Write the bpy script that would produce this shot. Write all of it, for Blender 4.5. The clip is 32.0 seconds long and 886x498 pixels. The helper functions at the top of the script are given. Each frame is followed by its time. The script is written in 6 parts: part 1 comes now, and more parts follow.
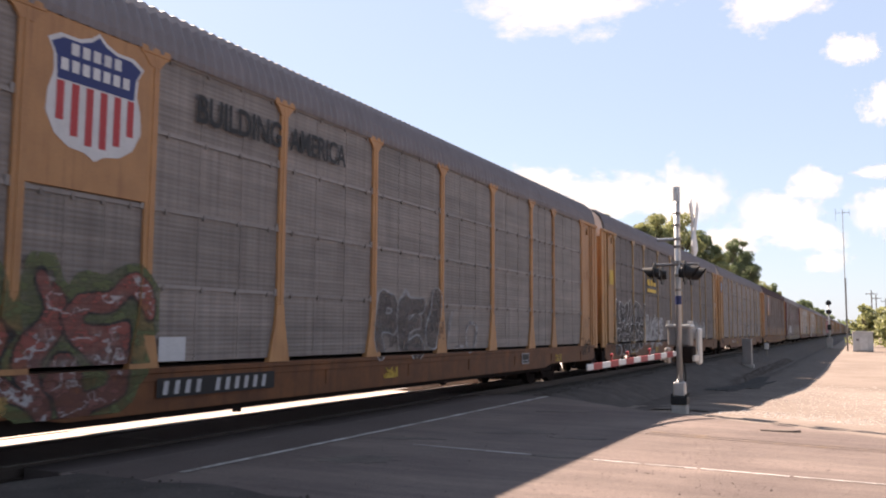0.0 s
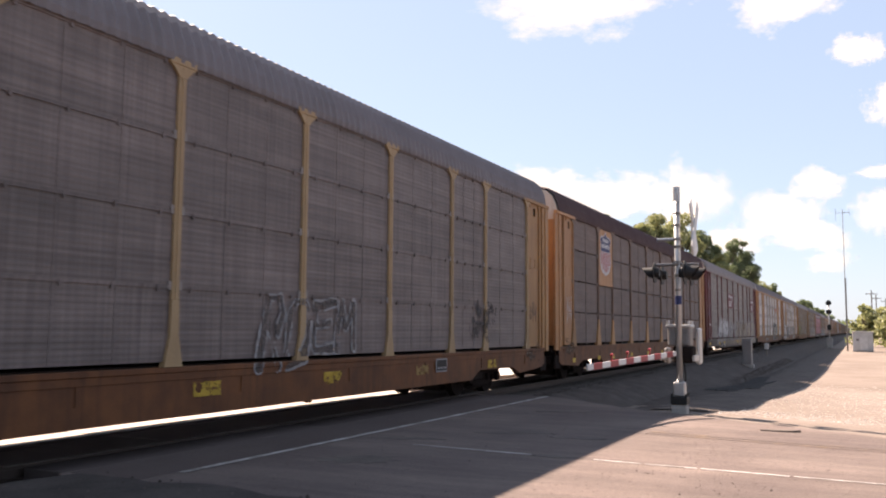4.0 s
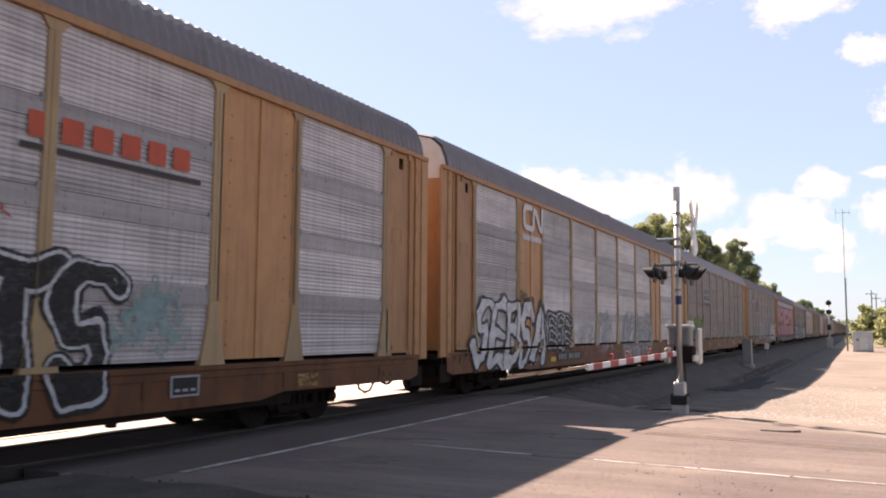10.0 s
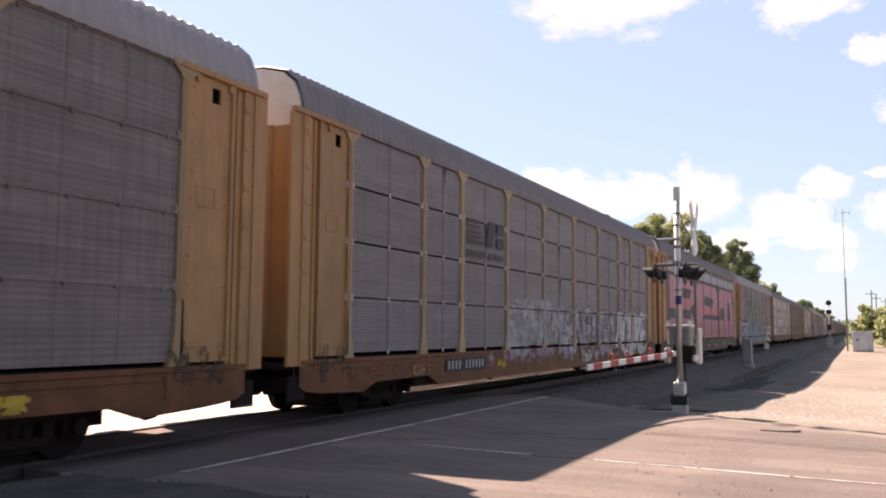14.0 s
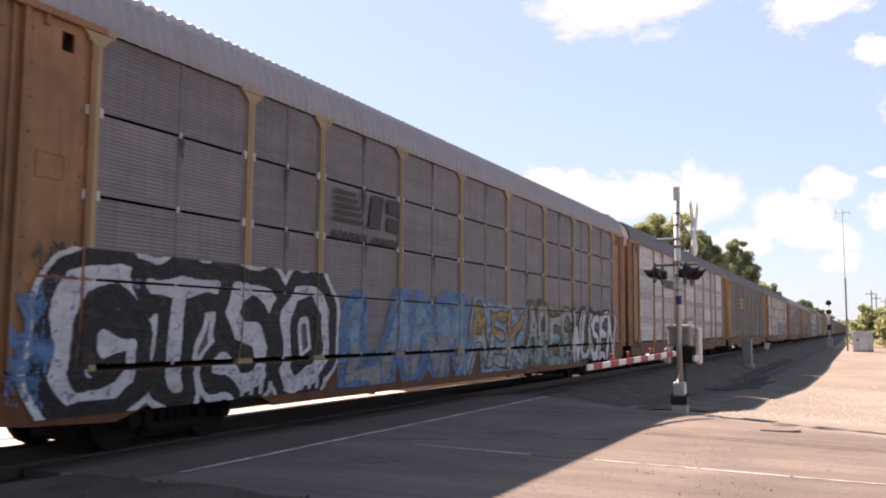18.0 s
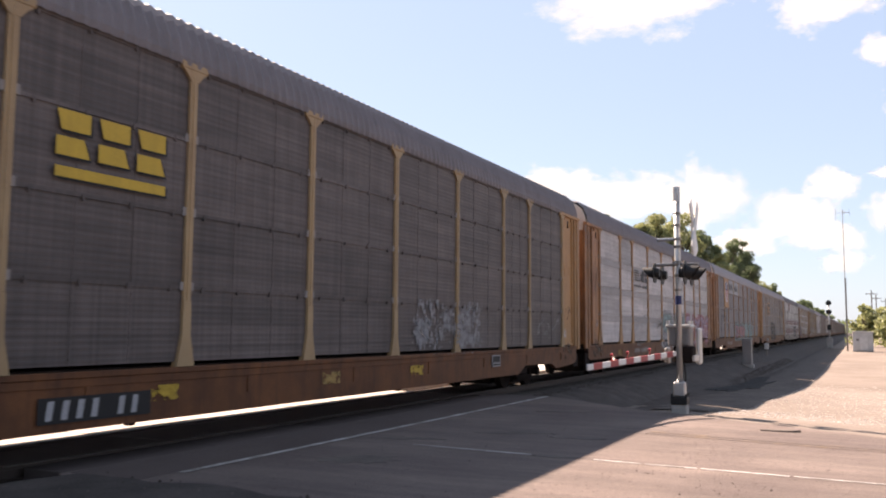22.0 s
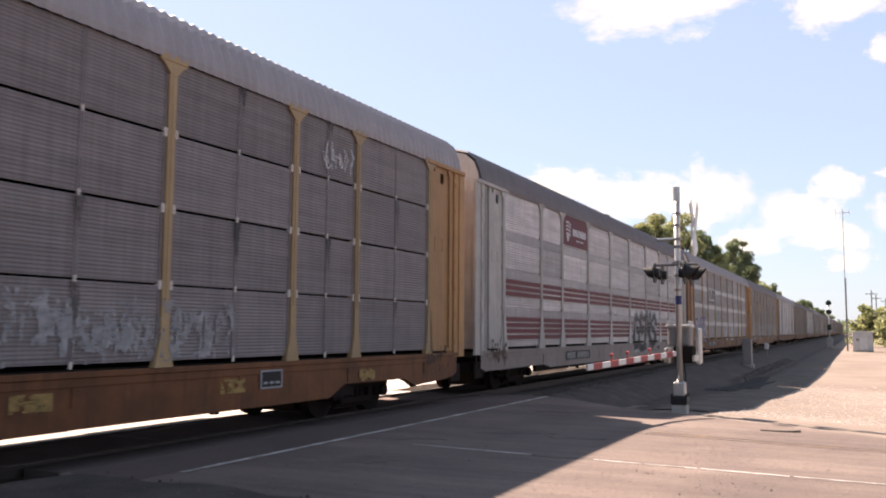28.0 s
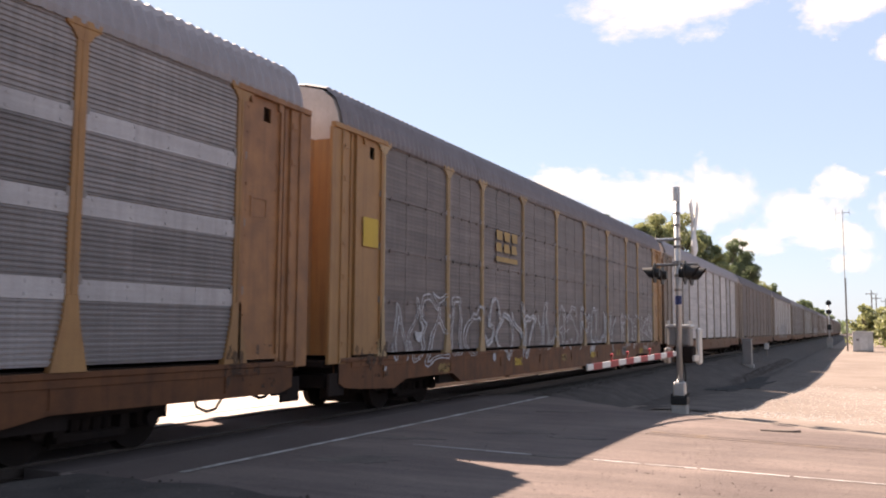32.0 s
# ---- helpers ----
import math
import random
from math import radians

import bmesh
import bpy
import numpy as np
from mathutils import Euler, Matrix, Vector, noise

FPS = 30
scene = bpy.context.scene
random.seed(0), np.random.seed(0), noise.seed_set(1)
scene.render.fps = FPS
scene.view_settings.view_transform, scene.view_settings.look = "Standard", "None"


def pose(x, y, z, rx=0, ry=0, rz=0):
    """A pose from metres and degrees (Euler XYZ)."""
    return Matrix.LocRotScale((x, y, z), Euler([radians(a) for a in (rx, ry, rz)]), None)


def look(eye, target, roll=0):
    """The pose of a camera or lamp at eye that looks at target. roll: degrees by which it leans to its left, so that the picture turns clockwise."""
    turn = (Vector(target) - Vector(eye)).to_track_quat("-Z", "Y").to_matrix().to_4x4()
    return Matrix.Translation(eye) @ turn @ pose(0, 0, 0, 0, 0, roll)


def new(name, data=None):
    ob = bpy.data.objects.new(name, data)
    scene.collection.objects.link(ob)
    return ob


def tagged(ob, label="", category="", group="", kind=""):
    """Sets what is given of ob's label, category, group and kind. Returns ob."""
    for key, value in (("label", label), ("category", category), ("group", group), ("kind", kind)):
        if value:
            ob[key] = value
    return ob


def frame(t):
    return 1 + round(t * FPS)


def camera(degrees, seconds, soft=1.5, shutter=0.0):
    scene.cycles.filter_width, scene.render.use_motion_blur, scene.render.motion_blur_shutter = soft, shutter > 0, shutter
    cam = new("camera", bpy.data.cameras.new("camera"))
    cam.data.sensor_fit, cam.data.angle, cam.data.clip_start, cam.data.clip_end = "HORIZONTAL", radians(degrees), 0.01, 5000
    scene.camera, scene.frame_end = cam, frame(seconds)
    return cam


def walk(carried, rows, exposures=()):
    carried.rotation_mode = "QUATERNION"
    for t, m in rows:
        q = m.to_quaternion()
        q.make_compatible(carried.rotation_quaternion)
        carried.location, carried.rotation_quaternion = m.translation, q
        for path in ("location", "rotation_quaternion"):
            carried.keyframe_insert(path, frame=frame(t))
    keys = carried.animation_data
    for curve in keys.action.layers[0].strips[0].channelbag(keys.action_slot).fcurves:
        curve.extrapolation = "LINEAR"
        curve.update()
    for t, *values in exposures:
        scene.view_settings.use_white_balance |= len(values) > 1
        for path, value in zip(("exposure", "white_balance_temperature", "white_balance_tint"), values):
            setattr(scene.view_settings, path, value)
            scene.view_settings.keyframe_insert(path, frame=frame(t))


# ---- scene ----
cam = camera(55.05, 32.0, soft=2.0, shutter=0.08)
EYE = Vector((0.0, -9.84, 1.42))
YAW, PITCH, ROLL = radians(26.02), radians(5.34), 0.41
AIM = Vector((math.cos(YAW) * math.cos(PITCH), math.sin(YAW) * math.cos(PITCH), math.sin(PITCH)))
STAND = look(EYE, EYE + AIM, ROLL)
walk(cam, [(0.0, STAND), (32.0, STAND)], exposures=[(0.0, 1.70, 7450, 21), (32.0, 1.70, 7450, 21)])

# ---- sky and sun ----
SUN_AZ, SUN_EL = radians(63.5), radians(45.8)
world = bpy.data.worlds.new("sky")
scene.world = world
world.use_nodes = True
wn = world.node_tree.nodes
sky = wn.new("ShaderNodeTexSky")
sky.sky_type, sky.sun_disc = "NISHITA", False
sky.sun_elevation, sky.sun_rotation = SUN_EL, math.pi / 2 - SUN_AZ
sky.air_density, sky.dust_density, sky.ozone_density = 1.0, 0.55, 1.8
# thin summer haze over the whole sky
haze_mix = wn.new("ShaderNodeMix")
haze_mix.data_type, haze_mix.blend_type = "RGBA", "MIX"
haze_mix.inputs[0].default_value = 0.58
haze_mix.inputs[7].default_value = (4.1, 5.7, 7.9, 1)
world.node_tree.links.new(sky.outputs[0], haze_mix.inputs[6])
world.node_tree.links.new(haze_mix.outputs[2], wn["Background"].inputs[0])
wn["Background"].inputs[1].default_value = 0.05
sun = new("sun", bpy.data.lights.new("sun", "SUN"))
sun.data.energy, sun.data.angle, sun.data.color = 5.7, radians(0.55), (1.0, 0.905, 0.80)
TO_SUN = Vector((math.cos(SUN_AZ) * math.cos(SUN_EL), math.sin(SUN_AZ) * math.cos(SUN_EL), math.sin(SUN_EL)))
sun.matrix_world = look(TO_SUN * 200, (0, 0, 0))

# ---- materials ----


def nodes_of(name):
    m = bpy.data.materials.new(name)
    m.use_nodes = True
    return m, m.node_tree.nodes, m.node_tree.links, m.node_tree.nodes["Principled BSDF"]


def ramp(nd, lk, fac, stops):
    r = nd.new("ShaderNodeValToRGB")
    el = r.color_ramp.elements
    while len(el) < len(stops):
        el.new(0.5)
    for e, (p, c) in zip(el, stops):
        e.position, e.color = p, (*c, 1)
    lk.new(fac, r.inputs[0])
    return r.outputs[0]


def mixed(nd, lk, fac, a, b, mode="MIX"):
    x = nd.new("ShaderNodeMix")
    x.data_type, x.blend_type = "RGBA", mode
    for sock, v in ((x.inputs[0], fac), (x.inputs[6], a), (x.inputs[7], b)):
        if isinstance(v, (int, float)):
            sock.default_value = v
        elif isinstance(v, tuple):
            sock.default_value = (*v, 1)
        else:
            lk.new(v, sock)
    return x.outputs[2]


def grain(nd, lk, scale, stretch=(1, 1, 1), detail=5, per_object=True, rough=0.6):
    """A noise in the object's own metres, its seed drawn from the object."""
    tc, mp, no = nd.new("ShaderNodeTexCoord"), nd.new("ShaderNodeMapping"), nd.new("ShaderNodeTexNoise")
    mp.inputs["Scale"].default_value = stretch
    lk.new(tc.outputs["Object"], mp.inputs[0])
    no.noise_dimensions = "4D"
    lk.new(mp.outputs[0], no.inputs["Vector"])
    if per_object:
        inf, mul = nd.new("ShaderNodeObjectInfo"), nd.new("ShaderNodeMath")
        mul.operation, mul.inputs[1].default_value = "MULTIPLY", 40
        lk.new(inf.outputs["Random"], mul.inputs[0])
        lk.new(mul.outputs[0], no.inputs["W"])
    no.inputs["Scale"].default_value, no.inputs["Detail"].default_value, no.inputs["Roughness"].default_value = scale, detail, rough
    return no.outputs[0]


def bumped(nd, lk, bsdf, height, strength=0.3, distance=0.01):
    b = nd.new("ShaderNodeBump")
    b.inputs["Strength"].default_value, b.inputs["Distance"].default_value = strength, distance
    lk.new(height, b.inputs["Height"])
    lk.new(b.outputs[0], bsdf.inputs["Normal"])


def dirty(name, base, dirt, amount=0.5, rough=0.6, metal=0.0, streak=7.0, scale=2.0, bump=0.25, vary=0.2, plaid=0.0, spec=0.5):
    """Weathered painted or galvanised metal: blotches, streaks that run down, fine grain."""
    m, nd, lk, bs = nodes_of(name)
    blot = ramp(nd, lk, grain(nd, lk, scale, (1, 1, 1)), [(0.42 - amount * 0.3, (0, 0, 0)), (0.8 - amount * 0.2, (1, 1, 1))])
    run = ramp(nd, lk, grain(nd, lk, streak, (1, 1, 0.06), 4), [(0.5, (0, 0, 0)), (0.75, (1, 1, 1))])
    fine = grain(nd, lk, 60, (1, 1, 1), 3)
    c = mixed(nd, lk, blot, base, tuple(b * (0.55 if amount < 0.7 else 0.25) + d * (0.45 if amount < 0.7 else 0.75) for b, d in zip(base, dirt)))
    s = nd.new("ShaderNodeMath")
    s.operation, s.inputs[1].default_value = "MULTIPLY", min(1.0, amount * 1.1)
    lk.new(run, s.inputs[0])
    c = mixed(nd, lk, s.outputs[0], c, dirt)
    inf = nd.new("ShaderNodeObjectInfo")
    tone = ramp(nd, lk, inf.outputs["Random"], [(0, (1 - vary,) * 3), (1, (1.0,) * 3)])
    c = mixed(nd, lk, 1.0, c, tone, "MULTIPLY")
    # bands and streaks of tone, on smooth panels partly painted-in ground reflections
    if plaid:
        for st in ((0.05, 1, 9), (13, 1, 0.12), (0.35, 1, 2.2)):
            weave = ramp(nd, lk, grain(nd, lk, 1.5, st, 3), [(0.34, (1 - plaid,) * 3), (0.64, (1.0 + plaid * 0.25,) * 3)])
            c = mixed(nd, lk, 1.0, c, weave, "MULTIPLY")
    f = ramp(nd, lk, fine, [(0.3, (0.8, 0.8, 0.8)), (0.7, (1, 1, 1))])
    lk.new(mixed(nd, lk, 1.0, c, f, "MULTIPLY"), bs.inputs["Base Color"])
    bs.inputs["Roughness"].default_value, bs.inputs["Metallic"].default_value = rough, metal
    bs.inputs["Specular IOR Level"].default_value = spec
    bumped(nd, lk, bs, fine, bump, 0.004)
    return m


RUST = (0.10, 0.055, 0.03)
YELLOW = dirty("weathered yellow paint", (0.50, 0.245, 0.095), (0.22, 0.092, 0.038), 0.62, streak=9.0, vary=0.3)
TAN = dirty("dusty tan-yellow paint", (0.43, 0.22, 0.076), (0.2, 0.088, 0.036), 0.6, streak=9.0, vary=0.25)
SAND_POST = dirty("bleached tan paint", (0.41, 0.275, 0.14), (0.21, 0.12, 0.062), 0.45, vary=0.3)
STAINED_YELLOW = dirty("rust-stained yellow paint", (0.41, 0.18, 0.062), (0.15, 0.062, 0.028), 0.7, streak=6.0, vary=0.3)
RUSTY_POST = dirty("rust-brown paint", (0.16, 0.085, 0.05), (0.07, 0.04, 0.028), 0.5)
PALE_SILL = dirty("rust-stained pale paint", (0.25, 0.208, 0.196), (0.11, 0.07, 0.052), 0.6)
SILL = dirty("grimy yellow paint", (0.225, 0.086, 0.033), (0.072, 0.031, 0.018), 0.72, spec=0.2)
MAROON = dirty("maroon paint", (0.135, 0.018, 0.021), (0.042, 0.013, 0.012), 0.5, spec=0.3)
PALE = dirty("pale grey paint", (0.47, 0.435, 0.405), (0.17, 0.15, 0.13), 0.5)
BLACK_SILL = dirty("black sill paint", (0.04, 0.034, 0.032), (0.09, 0.05, 0.032), 0.5, spec=0.25)
GALV = dirty("galvanised panel", (0.75, 0.69, 0.685), (0.40, 0.345, 0.33), 0.42, 0.5, 0.1, vary=0.42, plaid=0.24)
GALV_BAND = dirty("galvanised band", (0.41, 0.37, 0.365), (0.25, 0.215, 0.205), 0.35, 0.55, 0.1, vary=0.3, plaid=0.15)
STAINED = dirty("stained grey panel", (0.268, 0.226, 0.206), (0.14, 0.108, 0.092), 0.58, 0.6, 0.05, streak=5.0, plaid=0.24)
STAINED_BAND = dirty("stained grey band", (0.26, 0.228, 0.215), (0.14, 0.118, 0.108), 0.45, 0.6, 0.05)
BRIGHT_BAND = dirty("bright galvanised band", (0.52, 0.485, 0.485), (0.3, 0.26, 0.25), 0.4, 0.5, 0.1, plaid=0.1)
DARK_RIB = dirty("dark ribbed panel", (0.38, 0.345, 0.345), (0.17, 0.148, 0.14), 0.4, 0.5, 0.1, vary=0.4, plaid=0.2)
GREY = dirty("dull grey panel", (0.25, 0.212, 0.212), (0.13, 0.104, 0.1), 0.45, 0.6, 0.05, plaid=0.16)
DIM = dirty("soot-brown sheet panel", (0.155, 0.122, 0.113), (0.075, 0.055, 0.05), 0.6, 0.65, 0.05, streak=4.0, plaid=0.3)
SMOOTH = dirty("dim grey sheet panel", (0.225, 0.178, 0.166), (0.115, 0.084, 0.076), 0.5, 0.6, 0.05, plaid=0.26)
BROWN_GREY = dirty("brown-stained grey panel", (0.195, 0.14, 0.122), (0.095, 0.062, 0.05), 0.55, 0.65, 0.05, plaid=0.2)
ROOF_DARK = dirty("dark roof sheet", (0.19, 0.162, 0.17), (0.1, 0.083, 0.081), 0.45, 0.6, 0.1)
ROOF_LIGHT = dirty("pale roof sheet", (0.325, 0.288, 0.295), (0.2, 0.172, 0.172), 0.45, 0.55, 0.1)
ROOF_BROWN = dirty("brown roof sheet", (0.068, 0.04, 0.042), (0.11, 0.078, 0.074), 0.35, 0.75, spec=0.2)
DULL_POST = dirty("dull brown paint", (0.27, 0.205, 0.155), (0.12, 0.08, 0.06), 0.5)
ROOF_MID = dirty("brownish grey roof sheet", (0.25, 0.212, 0.205), (0.13, 0.1, 0.096), 0.5, 0.55, 0.1)
# panel colours lightened to offset the shade under the train, the middle most
MID_PANEL = dirty("mid crossing panel", (0.2, 0.16, 0.15), (0.24, 0.19, 0.175), 0.4, 1.0, spec=0.0)
NEAR_PANEL = dirty("near crossing panel", (0.125, 0.1, 0.094), (0.15, 0.12, 0.11), 0.4, 1.0, spec=0.0)
MACHINE = dirty("mid grey machine paint", (0.25, 0.232, 0.225), (0.12, 0.1, 0.092), 0.5, 0.5, 0.1)
CAP = dirty("chalky white paint", (0.62, 0.56, 0.52), (0.35, 0.25, 0.18), 0.4)
UNDER = dirty("black underframe", (0.022, 0.017, 0.016), (0.038, 0.026, 0.021), 0.5, 0.95, spec=0.06)
STEEL = dirty("worn steel", (0.25, 0.24, 0.23), RUST, 0.4, 0.4, 0.8)
RAIL_TOP = dirty("rail steel", (0.12, 0.105, 0.1), RUST, 0.3, 0.6, 0.5)
RAIL_SIDE = dirty("rusty rail", (0.07, 0.045, 0.034), (0.05, 0.035, 0.03), 0.5, 0.8)
TIE = dirty("creosoted timber", (0.09, 0.07, 0.055), (0.04, 0.03, 0.025), 0.5, 0.9)
ALU = dirty("dull aluminium", (0.55, 0.55, 0.55), (0.3, 0.29, 0.28), 0.3, 0.4, 0.6)
STEEL_GREY = dirty("dull grey steel", (0.2, 0.195, 0.19), (0.1, 0.09, 0.085), 0.45, 0.5, 0.3)
BLACK = dirty("black paint", (0.012, 0.012, 0.013), (0.03, 0.028, 0.026), 0.3, 0.6, spec=0.3)
WHITE = dirty("white paint", (0.74, 0.73, 0.71), (0.4, 0.36, 0.32), 0.25, 0.5)
RED = dirty("red reflective tape", (0.33, 0.02, 0.025), (0.16, 0.02, 0.02), 0.2, 0.5)
CABINET = dirty("white cabinet paint", (0.72, 0.71, 0.7), (0.4, 0.38, 0.35), 0.3)
CONC = dirty("concrete", (0.38, 0.36, 0.33), (0.22, 0.2, 0.18), 0.4, 0.9, 0, 7, 4, 0.5)
GLASS_RED = dirty("red lens", (0.42, 0.06, 0.06), (0.2, 0.03, 0.03), 0.1, 0.15)


def paint(name, c):
    return dirty(name, c, tuple(v * 0.6 + 0.012 for v in c), 0.35, 0.6, spec=0.3)


INKS = dict(
    white=(0.60, 0.59, 0.60), black=(0.012, 0.011, 0.012), pink=(0.56, 0.235, 0.275), rose=(0.44, 0.16, 0.18), blue=(0.10, 0.22, 0.42),
    sky=(0.22, 0.38, 0.52), green=(0.24, 0.34, 0.07), teal=(0.25, 0.37, 0.36), purple=(0.33, 0.24, 0.42), silver=(0.42, 0.41, 0.42),
    yellow=(0.66, 0.42, 0.05), red=(0.40, 0.045, 0.05), cream=(0.46, 0.37, 0.28), navy=(0.022, 0.035, 0.13), maroon=(0.125, 0.013, 0.022),
    grey=(0.33, 0.32, 0.33), orange=(0.5, 0.085, 0.04), rust=(0.17, 0.065, 0.055), violet=(0.13, 0.085, 0.26), haze_rose=(0.33, 0.22, 0.25), olive=(0.15, 0.2, 0.05), charcoal=(0.04, 0.033, 0.036), mauve=(0.42, 0.3, 0.4), brick=(0.26, 0.07, 0.055), moss=(0.10, 0.115, 0.045), coral=(0.62, 0.19, 0.18), label=(0.62, 0.40, 0.05), grime=(0.085, 0.045, 0.028), dull=(0.25, 0.22, 0.212), soot=(0.11, 0.09, 0.085), ochre=(0.40, 0.25, 0.085))
PAINT = {k: paint(k + " spray paint", c) for k, c in INKS.items()}


def thin_coat(m, least, most):
    """Sprayed paint that has worn thin: the metal shows through in patches."""
    nd, lk = m.node_tree.nodes, m.node_tree.links
    veil = ramp(nd, lk, grain(nd, lk, 3.5, (1, 1, 2.0), 6), [(0.32, (least,) * 3), (0.62, (most,) * 3)])
    clear, mix, out = nd.new("ShaderNodeBsdfTransparent"), nd.new("ShaderNodeMixShader"), nd["Material Output"]
    lk.new(veil, mix.inputs[0])
    lk.new(clear.outputs[0], mix.inputs[1])
    lk.new(nd["Principled BSDF"].outputs[0], mix.inputs[2])
    lk.new(mix.outputs[0], out.inputs[0])
    return m


SPRAY = {k: thin_coat(paint("thin " + k + " spray", c), *((0.6, 1.0) if k in ("white", "black") else (0.35, 0.92))) for k, c in INKS.items()}


def ground_mat(name, stops, scale, fine_scale, rough=0.9, strength=0.6, streaks=False):
    m, nd, lk, bs = nodes_of(name)
    big = grain(nd, lk, scale, per_object=False, detail=6)
    c = ramp(nd, lk, big, stops)
    small = grain(nd, lk, fine_scale, per_object=False, detail=4, rough=0.7)
    c = mixed(nd, lk, 1.0, c, ramp(nd, lk, small, [(0.3, (0.62, 0.62, 0.62)), (0.7, (1.12, 1.1, 1.08))]), "MULTIPLY")
    if streaks:
        for st, lo in (((1.6, 0.22, 1), 0.84), ((5.0, 0.5, 1), 0.88)):
            worn = ramp(nd, lk, grain(nd, lk, 1.0, st, 5, False), [(0.36, (lo, lo, lo)), (0.6, (1.06, 1.05, 1.04))])
            c = mixed(nd, lk, 1.0, c, worn, "MULTIPLY")
    lk.new(c, bs.inputs["Base Color"])
    bs.inputs["Roughness"].default_value, bs.inputs["Specular IOR Level"].default_value = rough, 0.12
    bumped(nd, lk, bs, small, strength, 0.02)
    return m


ROAD = ground_mat("worn asphalt", [(0.3, (0.115, 0.092, 0.088)), (0.5, (0.152, 0.123, 0.114)), (0.7, (0.215, 0.175, 0.16))], 0.3, 45, 0.85, 0.5, streaks=True)
ROAD_FAR = ground_mat("pale far-side surfacing", [(0.3, (0.42, 0.365, 0.32)), (0.7, (0.6, 0.53, 0.47))], 0.5, 40, 0.85, 0.4)
TAR = ground_mat("old tar", [(0.35, (0.10, 0.086, 0.078)), (0.7, (0.16, 0.136, 0.12))], 1.2, 25, 0.85, 0.5)
# apron asphalt: part of the train's shade is put into its colour
CROSS = ground_mat("shade-toned asphalt", [(0.3, (0.085, 0.067, 0.063)), (0.7, (0.12, 0.096, 0.089))], 0.5, 50, 0.85, 0.3)
DIRT = ground_mat("sandy ground", [(0.3, (0.155, 0.126, 0.108)), (0.5, (0.205, 0.17, 0.147)), (0.72, (0.262, 0.22, 0.192))], 0.22, 22)
# gravel and ballast colours hold some of the train's shade
SHOULDER = ground_mat("shade-toned gravel", [(0.3, (0.09, 0.074, 0.066)), (0.7, (0.165, 0.138, 0.122))], 0.8, 18, 0.95, 1.0)
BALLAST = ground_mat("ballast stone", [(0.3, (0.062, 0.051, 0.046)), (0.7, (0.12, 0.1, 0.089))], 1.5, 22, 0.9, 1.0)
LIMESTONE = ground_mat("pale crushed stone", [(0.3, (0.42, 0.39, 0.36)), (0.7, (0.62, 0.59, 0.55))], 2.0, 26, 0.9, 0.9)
PATCH = ground_mat("dark broken asphalt", [(0.35, (0.05, 0.044, 0.042)), (0.7, (0.1, 0.088, 0.082))], 1.2, 25, 0.9, 0.8)
DARK_PATCH = ground_mat("dark ground", [(0.35, (0.03, 0.028, 0.028)), (0.7, (0.06, 0.055, 0.053))], 1.2, 25, 0.95, 0.8)
LINE = ground_mat("worn road paint", [(0.35, (0.2, 0.18, 0.165)), (0.55, (0.44, 0.42, 0.4))], 3.0, 30, 0.8, 0.2)
YLINE = ground_mat("faded yellow road paint", [(0.48, (0.135, 0.108, 0.098)), (0.78, (0.24, 0.172, 0.11))], 2.0, 30, 0.8, 0.2)


def leaf_mat(name, a, b):
    m, nd, lk, bs = nodes_of(name)
    g = nd.new("ShaderNodeNewGeometry")
    lk.new(ramp(nd, lk, g.outputs["Random Per Island"], [(0, a), (1, b)]), bs.inputs["Base Color"])
    bs.inputs["Roughness"].default_value = 0.6
    tr, ad, out = nd.new("ShaderNodeBsdfTranslucent"), nd.new("ShaderNodeMixShader"), nd["Material Output"]
    tr.inputs[0].default_value = (*[v * 1.35 for v in b], 1)
    ad.inputs[0].default_value = 0.4
    lk.new(bs.outputs[0], ad.inputs[1])
    lk.new(tr.outputs[0], ad.inputs[2])
    lk.new(ad.outputs[0], out.inputs[0])
    return m


LEAF = leaf_mat("olive leaves", (0.11, 0.135, 0.055), (0.25, 0.26, 0.115))
LEAF_DARK = leaf_mat("dark leaves", (0.055, 0.082, 0.042), (0.12, 0.152, 0.075))
BARK = dirty("bark", (0.13, 0.10, 0.075), (0.05, 0.04, 0.03), 0.5, 0.9)


